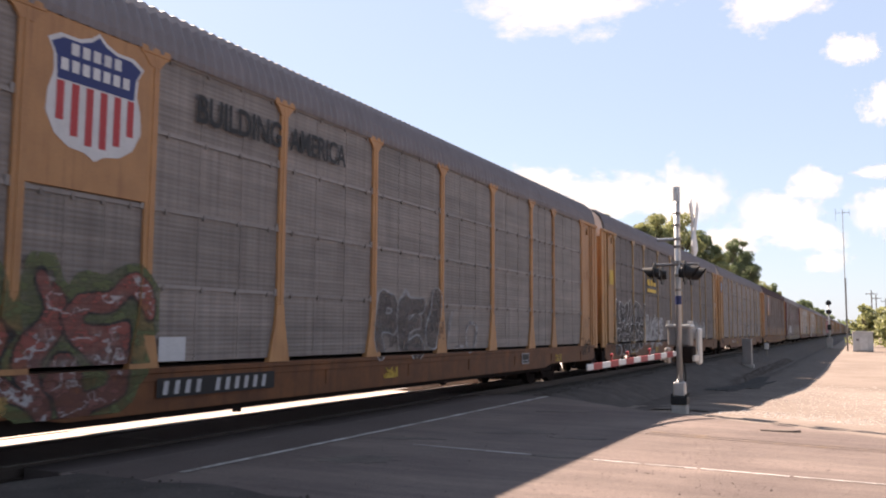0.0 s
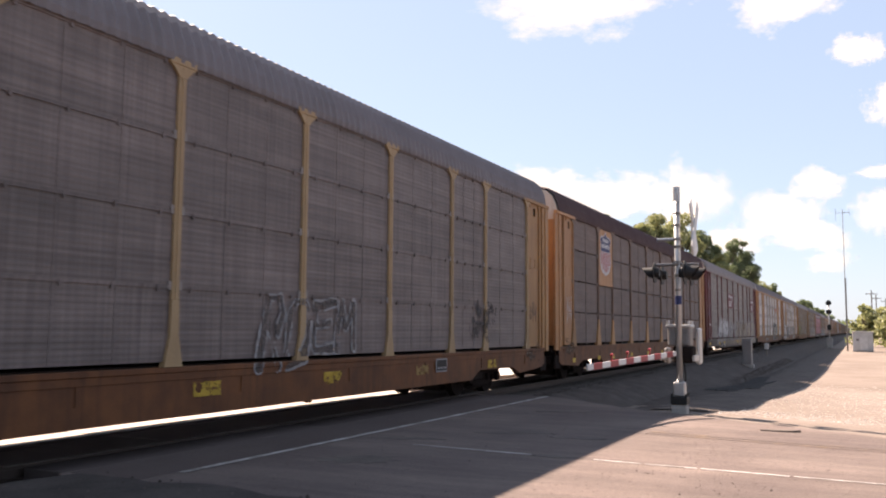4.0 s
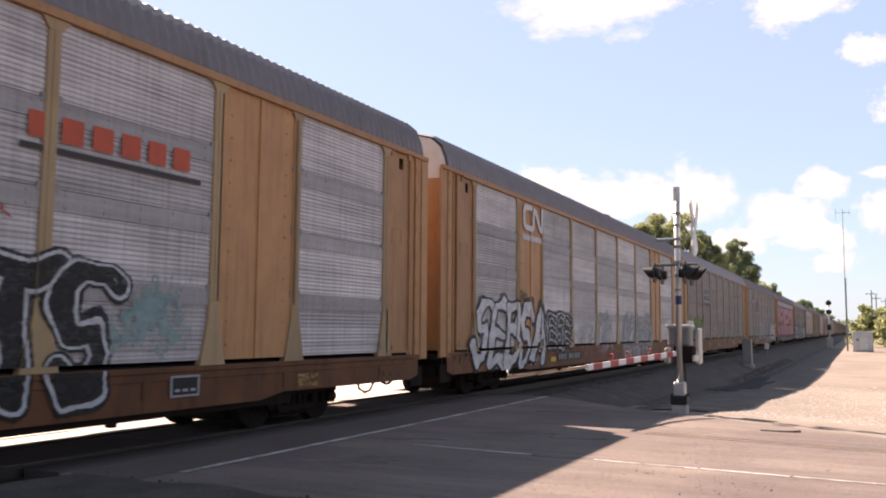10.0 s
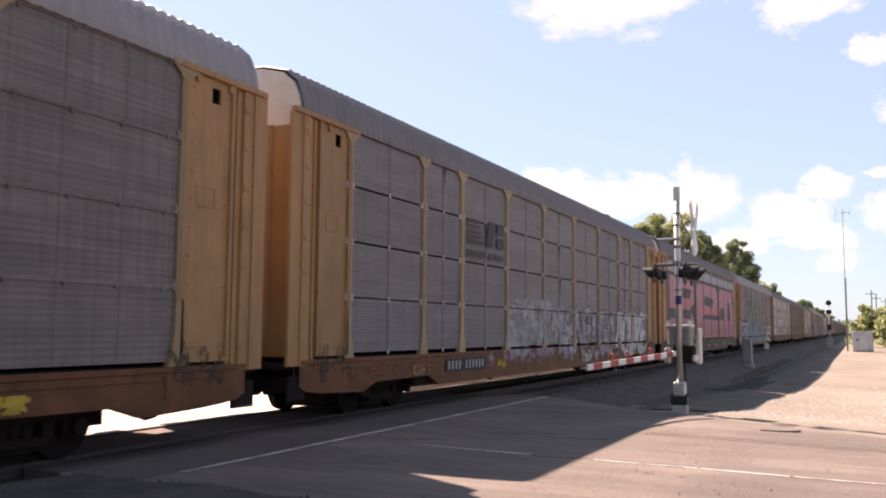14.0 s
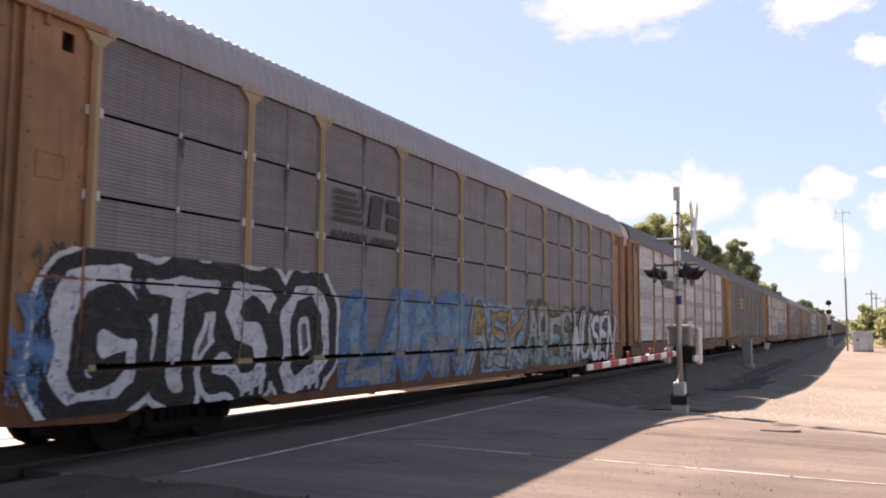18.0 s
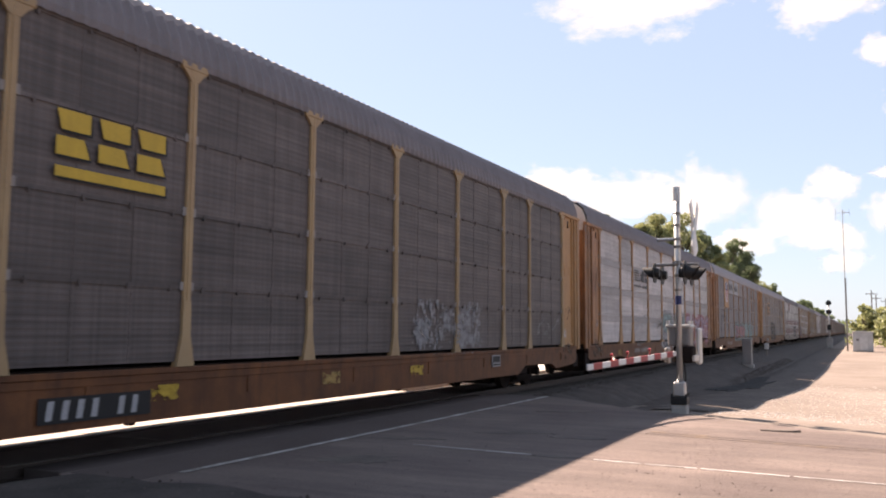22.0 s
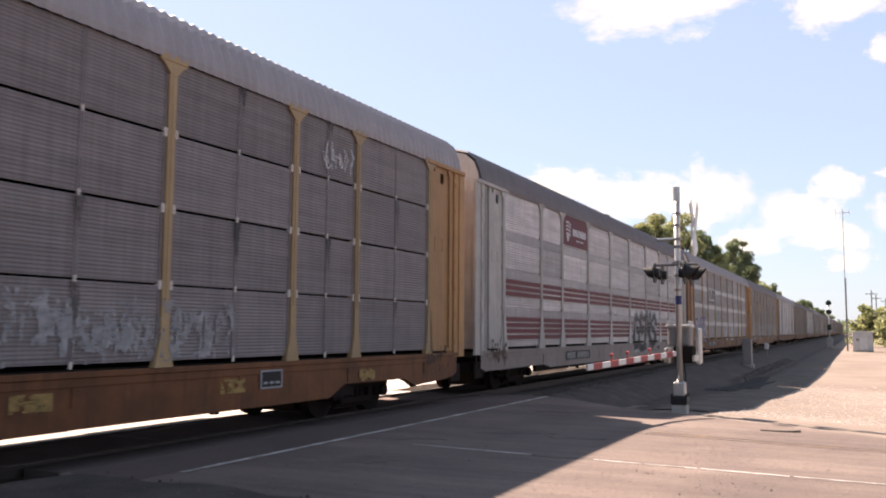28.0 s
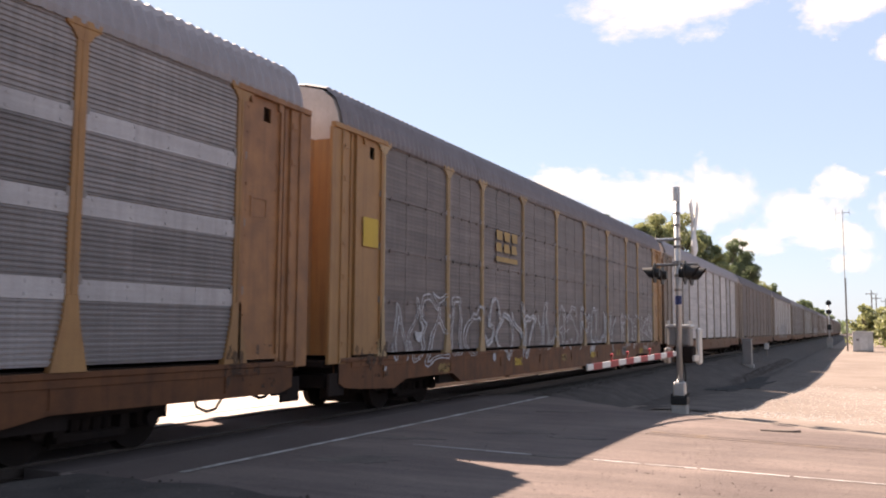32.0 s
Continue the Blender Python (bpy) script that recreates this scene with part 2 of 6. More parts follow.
def cloud_mat():
    m, nd, lk, bs = nodes_of("cloud vapour")
    tc, sep = nd.new("ShaderNodeTexCoord"), nd.new("ShaderNodeSeparateXYZ")
    ln = nd.new("ShaderNodeVectorMath")
    ln.operation = "LENGTH"
    lk.new(tc.outputs["Object"], ln.inputs[0])
    n1 = grain(nd, lk, 1.5, (1, 1, 0.8), 10, rough=0.66)
    ad = nd.new("ShaderNodeMath")
    ad.operation = "MULTIPLY_ADD"
    lk.new(n1, ad.inputs[0])
    ad.inputs[1].default_value = 2.1
    neg = nd.new("ShaderNodeMath")
    neg.operation, neg.inputs[1].default_value = "MULTIPLY", -1.0
    lk.new(ln.outputs["Value"], neg.inputs[0])
    lk.new(neg.outputs[0], ad.inputs[2])
    mask = ramp(nd, lk, ad.outputs[0], [(0.30, (0, 0, 0)), (0.46, (0.35, 0.35, 0.35)), (0.68, (1, 1, 1))])
    em, tr, mx = nd.new("ShaderNodeEmission"), nd.new("ShaderNodeBsdfTransparent"), nd.new("ShaderNodeMixShader")
    em.inputs[0].default_value, em.inputs[1].default_value = (1.0, 0.985, 0.965, 1), 0.37
    lk.new(mask, mx.inputs[0])
    lk.new(tr.outputs[0], mx.inputs[1])
    lk.new(em.outputs[0], mx.inputs[2])
    lk.new(mx.outputs[0], nd["Material Output"].inputs[0])
    return m


CLOUD = cloud_mat()

# ---- mesh helpers ----


def part(name, bm, material, parent, label="", at=None, smooth=False):
    """Links a bmesh, or a mesh that is already made, as one mesh object under a thing or a part."""
    me = bm
    if isinstance(bm, bmesh.types.BMesh):
        me = bpy.data.meshes.new(name)
        bm.to_mesh(me)
        bm.free()
        for mt in (material if isinstance(material, (list, tuple)) else [material]):
            me.materials.append(mt)
        if smooth:
            me.polygons.foreach_set("use_smooth", [True] * len(me.polygons))
    ob = new(name, me)
    if parent is not None:
        ob.parent = parent
    if at is not None:
        ob.matrix_basis = at if isinstance(at, Matrix) else Matrix.Translation(at)
    if label:
        ob["label"] = label
    return ob


def mesh_of(name, bm, materials, smooth=False):
    me = bpy.data.meshes.new(name)
    bm.to_mesh(me)
    bm.free()
    for mt in materials:
        me.materials.append(mt)
    if smooth:
        me.polygons.foreach_set("use_smooth", [True] * len(me.polygons))
    return me


def box(bm, x0, x1, y0, y1, z0, z1, bevel=0.0, mi=0):
    v = [bm.verts.new((x, y, z)) for x in (x0, x1) for y in (y0, y1) for z in (z0, z1)]
    fs = [bm.faces.new([v[i] for i in q]) for q in ((0, 1, 3, 2), (4, 6, 7, 5), (0, 4, 5, 1), (2, 3, 7, 6), (0, 2, 6, 4), (1, 5, 7, 3))]
    for f in fs:
        f.material_index = mi
    if bevel:
        bmesh.ops.bevel(bm, geom=list({e for f in fs for e in f.edges}), offset=bevel, segments=1, affect="EDGES")
    return fs


def boxed(*a, **k):
    bm = bmesh.new()
    box(bm, *a, **k)
    return bm


def tube(bm, p, q, r0, r1=None, n=10, caps=True):
    p, q = Vector(p), Vector(q)
    r1 = r0 if r1 is None else r1
    rot = (q - p).to_track_quat("Z", "Y").to_matrix()
    a = [bm.verts.new(p + rot @ Vector((r0 * math.cos(t), r0 * math.sin(t), 0))) for t in (2 * math.pi * i / n for i in range(n))]
    b = [bm.verts.new(q + rot @ Vector((r1 * math.cos(t), r1 * math.sin(t), 0))) for t in (2 * math.pi * i / n for i in range(n))]
    for i in range(n):
        bm.faces.new((a[i], a[(i + 1) % n], b[(i + 1) % n], b[i]))
    if caps:
        bm.faces.new(a[::-1])
        bm.faces.new(b)


def tubed(*a, **k):
    bm = bmesh.new()
    tube(bm, *a, **k)
    return bm


def hose(bm, pts, r, n=6):
    for p, q in zip(pts, pts[1:]):
        tube(bm, p, q, r, n=n)


def thing(name, label, category, at=None, group="", kind=""):
    ob = new(name)
    ob.empty_display_size = 0.2
    if at is not None:
        ob.matrix_basis = at if isinstance(at, Matrix) else Matrix.Translation(at)
    return tagged(ob, label, category, group, kind)


# ---- ground, road and track ----
ROAD_X0, ROAD_X1, ROAD_Z, TRACK_Z = 6.9, 20.5, -0.25, -0.236


def kerb_x(y):
    """Where the road's far edge runs: it flares out towards the crossing."""
    return float(np.interp(y, (-60, -12, -2.9, 0), (13.2, 15.1, 20.5, 20.5)))


def road_top(x, y):
    """The road's surface: level with the crossing, its far edge falling away from the crown."""
    off = kerb_x(y) - x
    fall = float(np.interp(off, (0.0, 1.0, 2.2), (0.09, 0.04, 0.0)))
    return ROAD_Z - fall * min(1.0, max(0.0, (-y - 3.0) / 2.5)) if y < 0 else ROAD_Z


def lie(x, y):
    """The height of the open ground: flush with the road beside it, lower along the track."""
    far_edge = kerb_x(min(y, 0.0))
    off = max(0.0, x - far_edge) if x > far_edge else max(0.0, ROAD_X0 - x)
    if x > ROAD_X1 or x > far_edge:
        z = float(np.interp(off, (0, 1.8, 5.0, 8.5, 11.7, 19, 25, 38, 53, 70, 115, 300), (-0.35, -0.45, -0.64, -0.85, -0.88, -1.10, -1.31, -1.44, -1.50, -1.41, -1.39, -1.2)))
    else:
        k = min(1.0, off / 60.0)
        z = ROAD_Z - 0.13 - 0.64 * k * k * (3 - 2 * k)
    d = abs(y)
    if d < 6.0:
        e = min(1.0, max(0.0, (6.0 - d) / 3.6))
        z = z + (min(z, -0.98) - z) * e * e * (3 - 2 * e)
    if abs(x) < 160 and abs(y) < 40:
        z += 0.05 * (noise.noise((x * 0.25, y * 0.25, 3.0))) * min(1, off / 1.5)
    return z


def axis(stops):
    out = []
    for (a, b, n) in stops:
        out += [a + (b - a) * i / n for i in range(n)]
    return out + [stops[-1][1]]


gx = axis([(-4000, -300, 8), (-300, -20, 14), (-20, 5, 25), (5, 60, 110), (60, 160, 50), (160, 500, 20), (500, 4000, 8)])
gy = axis([(-4000, -200, 8), (-200, -20, 12), (-20, 6, 52), (6, 40, 17), (40, 300, 12), (300, 4000, 8)])
gm = bpy.data.meshes.new("ground")
W = len(gy)
gm.from_pydata([(x, y, lie(x, y)) for x in gx for y in gy], [],
               [(i * W + j, (i + 1) * W + j, (i + 1) * W + j + 1, i * W + j + 1) for i in range(len(gx) - 1) for j in range(W - 1)])
gm.materials.append(DIRT)
gm.polygons.foreach_set("use_smooth", [True] * len(gm.polygons))
tagged(new("ground", gm), "dry sandy ground with sparse gravel beside the railway", "ground", kind="structure")


def sheet(name, x0, x1, y0, y1, z, mat, label, nx=1, ny=1, rag=0.0, skirt=0.12, skew=0.0):
    """A slab with ragged edges, its top at z."""
    bm = bmesh.new()
    rng = random.Random(name)
    top = []
    for i in range(nx + 1):
        for j in range(ny + 1):
            ex = i in (0, nx)
            ey = j in (0, ny)
            top.append(bm.verts.new((x0 + skew * (y0 + (y1 - y0) * j / ny + 6.7) + (x1 - x0) * i / nx + (rng.uniform(-rag, rag) if ex else 0), y0 + (y1 - y0) * j / ny + (rng.uniform(-rag, rag) if ey else 0), z)))
    for i in range(nx):
        for j in range(ny):
            a = i * (ny + 1) + j
            bm.faces.new((top[a], top[a + ny + 1], top[a + ny + 2], top[a + 1]))
    ext = bmesh.ops.extrude_face_region(bm, geom=bm.faces[:])
    for v in ext["geom"]:
        if isinstance(v, bmesh.types.BMVert):
            v.co.z -= skirt
    bmesh.ops.recalc_face_normals(bm, faces=bm.faces)
    return part(name, bm, mat, None, label)


rows, edge_rng = [], random.Random(12)
ys = axis([(-60, -16, 22), (-16, -1.62, 60)])
for y in ys:
    e0, e1 = ROAD_X0 + edge_rng.uniform(-0.1, 0.1), kerb_x(y) + edge_rng.uniform(-0.12, 0.06)
    top = [(e0 + (e1 - e0) * i / 24, y) for i in range(25)]
    rows.append([(e0, y, ROAD_Z - 0.14)] + [(x, y, road_top(x, y)) for x, y in top] + [(e1 + 0.02, y, road_top(e1, y) - 0.14)])
rm = bpy.data.meshes.new("road")
W = len(rows[0])
rm.from_pydata([p for r in rows for p in r], [], [(i * W + j, i * W + j + 1, (i + 1) * W + j + 1, (i + 1) * W + j) for i in range(len(rows) - 1) for j in range(W - 1)])
rm.materials.append(ROAD)
road = new("road", rm)
tagged(road, "worn pale asphalt road leading over the railway crossing", "road", kind="structure")
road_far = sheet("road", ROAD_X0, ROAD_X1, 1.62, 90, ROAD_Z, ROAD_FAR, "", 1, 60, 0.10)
tagged(road_far, "pale road beyond the railway crossing", "road", kind="structure")
# apron darker than the road, to deepen the train's shade there
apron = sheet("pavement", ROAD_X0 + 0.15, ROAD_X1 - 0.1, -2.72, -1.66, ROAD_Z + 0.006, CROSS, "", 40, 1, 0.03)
tagged(apron, "smooth asphalt apron against the crossing, darkened for the train's shade", "pavement", kind="structure")
verge = sheet("pavement", 0.5, 7.08, -14, -1.75, ROAD_Z + 0.012, PATCH, "", 8, 40, 0.12)
tagged(verge, "dark broken asphalt verge with loose crumbs", "pavement", kind="structure")

# painted lines on the road
stop = sheet("stop_line", 7.62, 20.4, -2.85, -2.76, ROAD_Z + 0.011, LINE, "", 40, 1, 0.008, 0.004)
tagged(stop, "thin worn white stop line across the road", "road marking", kind="structure")
for y0, y1 in ((-5.85, -4.0), (-7.33, -6.7), (-8.01, -7.37), (-9.06, -8.05), (-10.35, -9.1), (-20, -10.4)):
    ln = sheet("lane_line", 10.835, 10.895, y0, y1, ROAD_Z + 0.006, LINE, "", 1, 12, 0.012, 0.004, 0.056)
    tagged(ln, "worn white edge line on the road", "road marking", kind="structure")
for dx in (0.0, 0.24):
    ln = sheet("centre_line", 13.98 + dx, 14.1 + dx, -30, -6.7, ROAD_Z + 0.006, YLINE, "", 1, 60, 0.012, 0.004, 0.157)
    tagged(ln, "faded yellow centre line on the road", "road marking", kind="structure")

# tar smears on the road and dark patches beside the ballast


def blot(name, x, y, rx, ry, z, mat, label, seed, turn=0.0, n=26, rough=0.35):
    rg = random.Random(seed)
    bm = bmesh.new()
    pts = []
    for i in range(n):
        a = 2 * math.pi * i / n
        k = 1 + rg.uniform(-rough, rough)
        u, v = rx * k * math.cos(a), ry * k * math.sin(a)
        px, py = x + u * math.cos(turn) - v * math.sin(turn), y + u * math.sin(turn) + v * math.cos(turn)
        pts.append((px, py, z if z is not None else lie(px, py) + 0.06))
    mid = bm.verts.new((x, y, (z if z is not None else lie(x, y) + 0.08) + 0.002))
    ring = [bm.verts.new(p) for p in pts]
    low = [bm.verts.new((p[0], p[1], p[2] - 0.06)) for p in pts]
    for i in range(n):
        bm.faces.new((mid, ring[i], ring[(i + 1) % n]))
        bm.faces.new((ring[i], low[i], low[(i + 1) % n], ring[(i + 1) % n]))
    ob = part(name, bm, mat, None)
    tagged(ob, label, "patch", kind="structure")


for i, (x, y, rx, ry, t) in enumerate(((12.9, -4.6, 0.12, 0.35, 0.2), (13.2, -5.0, 0.1, 0.4, 0.0), (12.9, -5.9, 0.1, 0.45, 0.1), (10.9, -6.15, 0.09, 0.32, 0.05), (9.5, -4.1, 0.3, 0.5, 0.6), (11.6, -3.6, 0.15, 0.5, 0.3), (16.9, -4.4, 0.2, 0.5, 0.4), (8.6, -8.6, 0.12, 0.3, 0.2), (15.6, -8.6, 0.08, 0.3, 0.3))):
    blot("tar_smear", x, y, rx, ry, ROAD_Z + 0.004, TAR, "dark tar smear on the worn road", 60 + i, t)
for i, (x, y, rx, ry) in enumerate(((44.0, -4.9, 7.5, 0.75), (38.0, -4.4, 3.0, 0.6), (51.0, -4.6, 5.0, 0.6))):
    blot("cinder_patch", x, y, rx, ry, None, DARK_PATCH, "dark patch on the gravel beside the ballast", 80 + i)

# crossing panels between and beside the rails, tones lifted against the train's shade
rng = random.Random(5)
level_crossing = thing("level_crossing", "worn level crossing panels between the rails, toned for the train's shade", "level crossing", kind="structure")
for y0, y1 in ((-1.60, -0.83), (-0.62, 0.62), (0.83, 1.60)):
    for i in range(5):
        a = ROAD_X0 + 0.2 + i * 2.65
        part("crossing_panel", boxed(a, a + 2.63, y0, y1, -0.45, TRACK_Z - 0.02 - rng.uniform(0, 0.012), bevel=0.012), NEAR_PANEL if y1 < 0 else ROAD_FAR if y0 > 0 else MID_PANEL, level_crossing)

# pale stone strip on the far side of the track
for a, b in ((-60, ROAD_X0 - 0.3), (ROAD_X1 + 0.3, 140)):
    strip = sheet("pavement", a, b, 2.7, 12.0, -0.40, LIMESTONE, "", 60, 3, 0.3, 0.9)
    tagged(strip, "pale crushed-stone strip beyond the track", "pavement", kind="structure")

# ballast bed, ties and rails
bx = axis([(-400, -20, 20), (-20, 6, 40), (6, 19, 14), (19, 70, 170), (70, 150, 120), (150, 900, 40)])
by = [-6.0, -5.2, -4.4, -3.6, -2.9, -2.3, -1.8, -1.5, -1.1, -0.5, 0, 0.5, 1.1, 1.5, 1.8, 2.3, 2.9, 3.6, 4.4]
bh = [None, None, None, -0.66, -0.40, -0.27, -0.20, -0.19, -0.19, -0.2, -0.2, -0.2, -0.19, -0.19, -0.20, -0.24, -0.32, -0.5, -0.8]
mb = bpy.data.meshes.new("ballast")
W = len(by)
mb.from_pydata([(x, y + 0.06 * noise.noise((x * 2, y * 2, 1)), (TRACK_Z + z if z is not None else lie(x, y) + (0.03 if y > -5.5 else -0.08) + 0.03 * noise.noise((x * 0.7, 0.0, 3.0))) + 0.035 * noise.noise((x * 3, y * 3, 7)) - (0.25 if ROAD_X0 < x < ROAD_X1 else 0)) for x in bx for y, z in zip(by, bh)], [],
               [(i * W + j, (i + 1) * W + j, (i + 1) * W + j + 1, i * W + j + 1) for i in range(len(bx) - 1) for j in range(W - 1)])
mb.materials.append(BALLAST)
tagged(new("ballast", mb), "grey crushed-stone ballast bed under the track, darkened for the train's shade", "ballast", kind="stuff")

# gravel shoulder between ballast and open ground, darkened out to the train's shadow edge
sx = axis([(20.9, 60, 120), (60, 150, 80)])
sm = bpy.data.meshes.new("gravel_shoulder")
rows = []
for x in sx:
    out = float(np.interp(x, (20.9, 28, 36, 48, 150), (-6.62, -6.9, -7.05, -7.3, -7.5))) + 0.12 * noise.noise((x * 1.3, 0, 5)) + 0.1 * noise.noise((x * 4, 0, 9))
    rows.append([(x, y, lie(x, y) + lift + 0.02 * noise.noise((x * 3, y * 3, 2))) for y, lift in ((out - 0.1, -0.05), (out, 0.025), (out + 0.5, 0.04), (out + 1.2, 0.04), (-5.0, 0.04), (-4.3, 0.0))])
sm.from_pydata([p for r in rows for p in r], [], [(i * 6 + j, (i + 1) * 6 + j, (i + 1) * 6 + j + 1, i * 6 + j + 1) for i in range(len(rows) - 1) for j in range(5)])
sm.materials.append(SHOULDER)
tagged(new("gravel_shoulder", sm), "gravel shoulder between ballast and sand, darkened to the train's shadow edge", "gravel", kind="structure")

PROFILE = [(-0.07, -0.172), (0.07, -0.172), (0.07, -0.16), (0.012, -0.145), (0.012, -0.045), (0.037, -0.035), (0.037, -0.004), (0.03, 0), (-0.03, 0), (-0.037, -0.004), (-0.037, -0.035), (-0.012, -0.045), (-0.012, -0.145), (-0.07, -0.16)]
for y in (-0.755, 0.755):
    bm = bmesh.new()
    ends = [[bm.verts.new((x, y + a, TRACK_Z + b)) for a, b in PROFILE] for x in (-400, 0, 60, 900)]
    for e, g in zip(ends, ends[1:]):
        for i in range(len(PROFILE)):
            f = bm.faces.new((e[i], e[(i + 1) % len(PROFILE)], g[(i + 1) % len(PROFILE)], g[i]))
            f.material_index = 1 if 6 <= i <= 8 else 0
    tagged(part("rail", bm, [RAIL_SIDE, RAIL_TOP], None), "rusty steel rail with a polished running surface", "rail", "rails of the track")
tb = boxed(-0.115, 0.115, -1.3, 1.3, TRACK_Z - 0.32, TRACK_Z - 0.174, bevel=0.012)
tie_mesh = mesh_of("tie", tb, [TIE])
track_ties = thing("track_ties", "dark creosoted timber ties under the rails", "ties", kind="structure")
for i in range(300):
    x = -20 + i * 0.5
    if ROAD_X0 - 0.1 < x < ROAD_X1 + 0.1:
        continue
    part("tie", tie_mesh, None, track_ties, at=(x, rng.uniform(-0.03, 0.03), 0))
bm = bmesh.new()
for i in range(500):
    x = 130 + i * 0.6
    box(bm, x - 0.115, x + 0.115, -1.3, 1.3, TRACK_Z - 0.32, TRACK_Z - 0.174)
tagged(part("tie_run", bm, TIE, track_ties), kind="stuff")

# ---- the train ----
PITCH_X, SPEED = 28.6, 28.6 / 1.8177
DRIFT = [(0, 1.166), (4, 1.652), (8, 2.11), (12, 2.424), (16, 2.41), (20, 2.224), (24, 1.795), (28, 1.423), (32, 0.851)]
HALF = 1.52
POSTS = [-12.15, -9.2, -7.25, -4.4, -1.475, 1.475, 4.4, 7.25, 9.2, 12.15]
TIERS = [0.95, 1.97, 3.0, 4.03, 5.06]


def panel_mesh(width, style, top=False):
    """One panel of a bay, its foot at z = 0: horizontal ribs, and for banded cars a flat strip along the top."""
    h = 1.03
    bm = bmesh.new()
    w = width / 2 - 0.06
    prof = []
    if style in ("smooth", "dim"):
        z0, z1, n, amp = 0.0, h, 13, 0.0022
    elif style == "pale":
        z0, z1, n, amp = 0.0, h, 16, 0.0026
    elif style in ("fine", "brown"):
        z0, z1, n, amp = 0.02, h - 0.02, 20, 0.0055
    else:
        z0, z1, n, amp = 0.005, h - (0.02 if top else 0.26), 16 if top else 12, {"bright": 0.020, "pale": 0.006}.get(style, 0.013)
    for i in range(n):
        a, st = z0 + (z1 - z0) * i / n, (z1 - z0) / n
        prof += [(a, 0.0), (a + st * 0.35, 0.0), (a + st * 0.5, amp), (a + st * 0.85, amp)]
    prof.append((z1, 0.0))
    rows = [[bm.verts.new((x, -y, z)) for x in (-w, w)] for z, y in prof]
    for r, s in zip(rows, rows[1:]):
        bm.faces.new((r[0], r[1], s[1], s[0]))
    if style in ("smooth", "pale", "dim"):
        for k in (1, 2):
            x = -w + k * 2 * w / 3
            box(bm, x - 0.02, x + 0.02, -0.007, 0.012, z0, z1)
    if style in ("smooth", "pale", "dim"):
        box(bm, -w, w, -0.02, 0.012, h - 0.05, h, mi=1)
        for k in range(4):
            x = -w + 0.25 + k * (2 * w - 0.5) / 3
            box(bm, x - 0.02, x + 0.02, -0.03, 0.01, h - 0.09, h - 0.01)
    elif top and style not in ("fine", "brown"):
        box(bm, -w, w, -0.01, 0.0, z1, h, mi=1)
    elif style not in ("fine", "brown"):
        box(bm, -w, w, -0.024, 0.0, z1, h - 0.01, mi=1)
        for k in range(5):
            x = -w + 0.2 + k * (2 * w - 0.4) / 4
            for z in (z1 + 0.05, h - 0.06):
                box(bm, x - 0.018, x + 0.018, -0.034, -0.024, z - 0.018, z + 0.018, mi=1)
    else:
        for x in (-w + 0.05, -0.02, 0.02, w - 0.05):
            box(bm, x - 0.015, x + 0.015, -0.014, 0.002, z0, z1)
        for x in (-w + 0.04, 0.0, w - 0.04):
            box(bm, x - 0.022, x + 0.022, -0.022, -0.002, -0.035, 0.05, mi=1)
    box(bm, -w, w, 0.004, 0.02, z0, z1)
    mats = {"fine": [GREY, CAP], "smooth": [SMOOTH, SMOOTH], "dim": [DIM, DIM], "brown": [BROWN_GREY, BROWN_GREY], "galv": [GALV, GALV_BAND], "bright": [DARK_RIB, BRIGHT_BAND], "pale": [STAINED, STAINED_BAND]}[style]
    return mesh_of("panel", bm, mats)


def bay_mesh(width, style):
    """A whole bay in one sheet, for the far sides."""
    bm = bmesh.new()
    w = width / 2 - 0.06
    prof = []
    for i in range(32):
        z = 0.02 + i * 0.1275
        prof += [(z, 0.0), (z + 0.05, 0.0), (z + 0.065, 0.016), (z + 0.115, 0.016)]
    prof.append((4.1, 0.0))
    rows = [[bm.verts.new((x, -y, z)) for x in (-w, w)] for z, y in prof]
    for r, s in zip(rows, rows[1:]):
        bm.faces.new((r[0], r[1], s[1], s[0]))
    mats = {"fine": [GREY], "smooth": [SMOOTH], "dim": [DIM], "brown": [BROWN_GREY], "galv": [GALV], "bright": [DARK_RIB], "pale": [STAINED]}[style]
    return mesh_of("side_bay", bm, mats)


CACHE = {}
STYLE = {}


def cached(key, make):
    if key not in CACHE:
        CACHE[key] = make()
    return CACHE[key]


ROOF_PROFILE = [(-1.56, 5.04), (-1.57, 5.14), (-1.53, 5.34), (-1.42, 5.60), (-1.18, 5.80), (-0.7, 5.92), (0, 5.96), (0.7, 5.92), (1.18, 5.80), (1.42, 5.60), (1.53, 5.34), (1.57, 5.14), (1.56, 5.04)]


def roof_mesh(mat):
    bm = bmesh.new()
    n = 272
    rows = []
    for i in range(n + 1):
        x = -13.7 + 27.4 * i / n
        lift = 0.045 if i % 2 else 0.0
        rows.append([bm.verts.new((x, y * (1 + lift * 0.4), z + (lift if abs(y) < 1.54 else 0))) for y, z in ROOF_PROFILE])
    for r, s in zip(rows, rows[1:]):
        for j in range(len(ROOF_PROFILE) - 1):
            bm.faces.new((r[j], s[j], s[j + 1], r[j + 1]))
    return mesh_of("roof", bm, [mat])


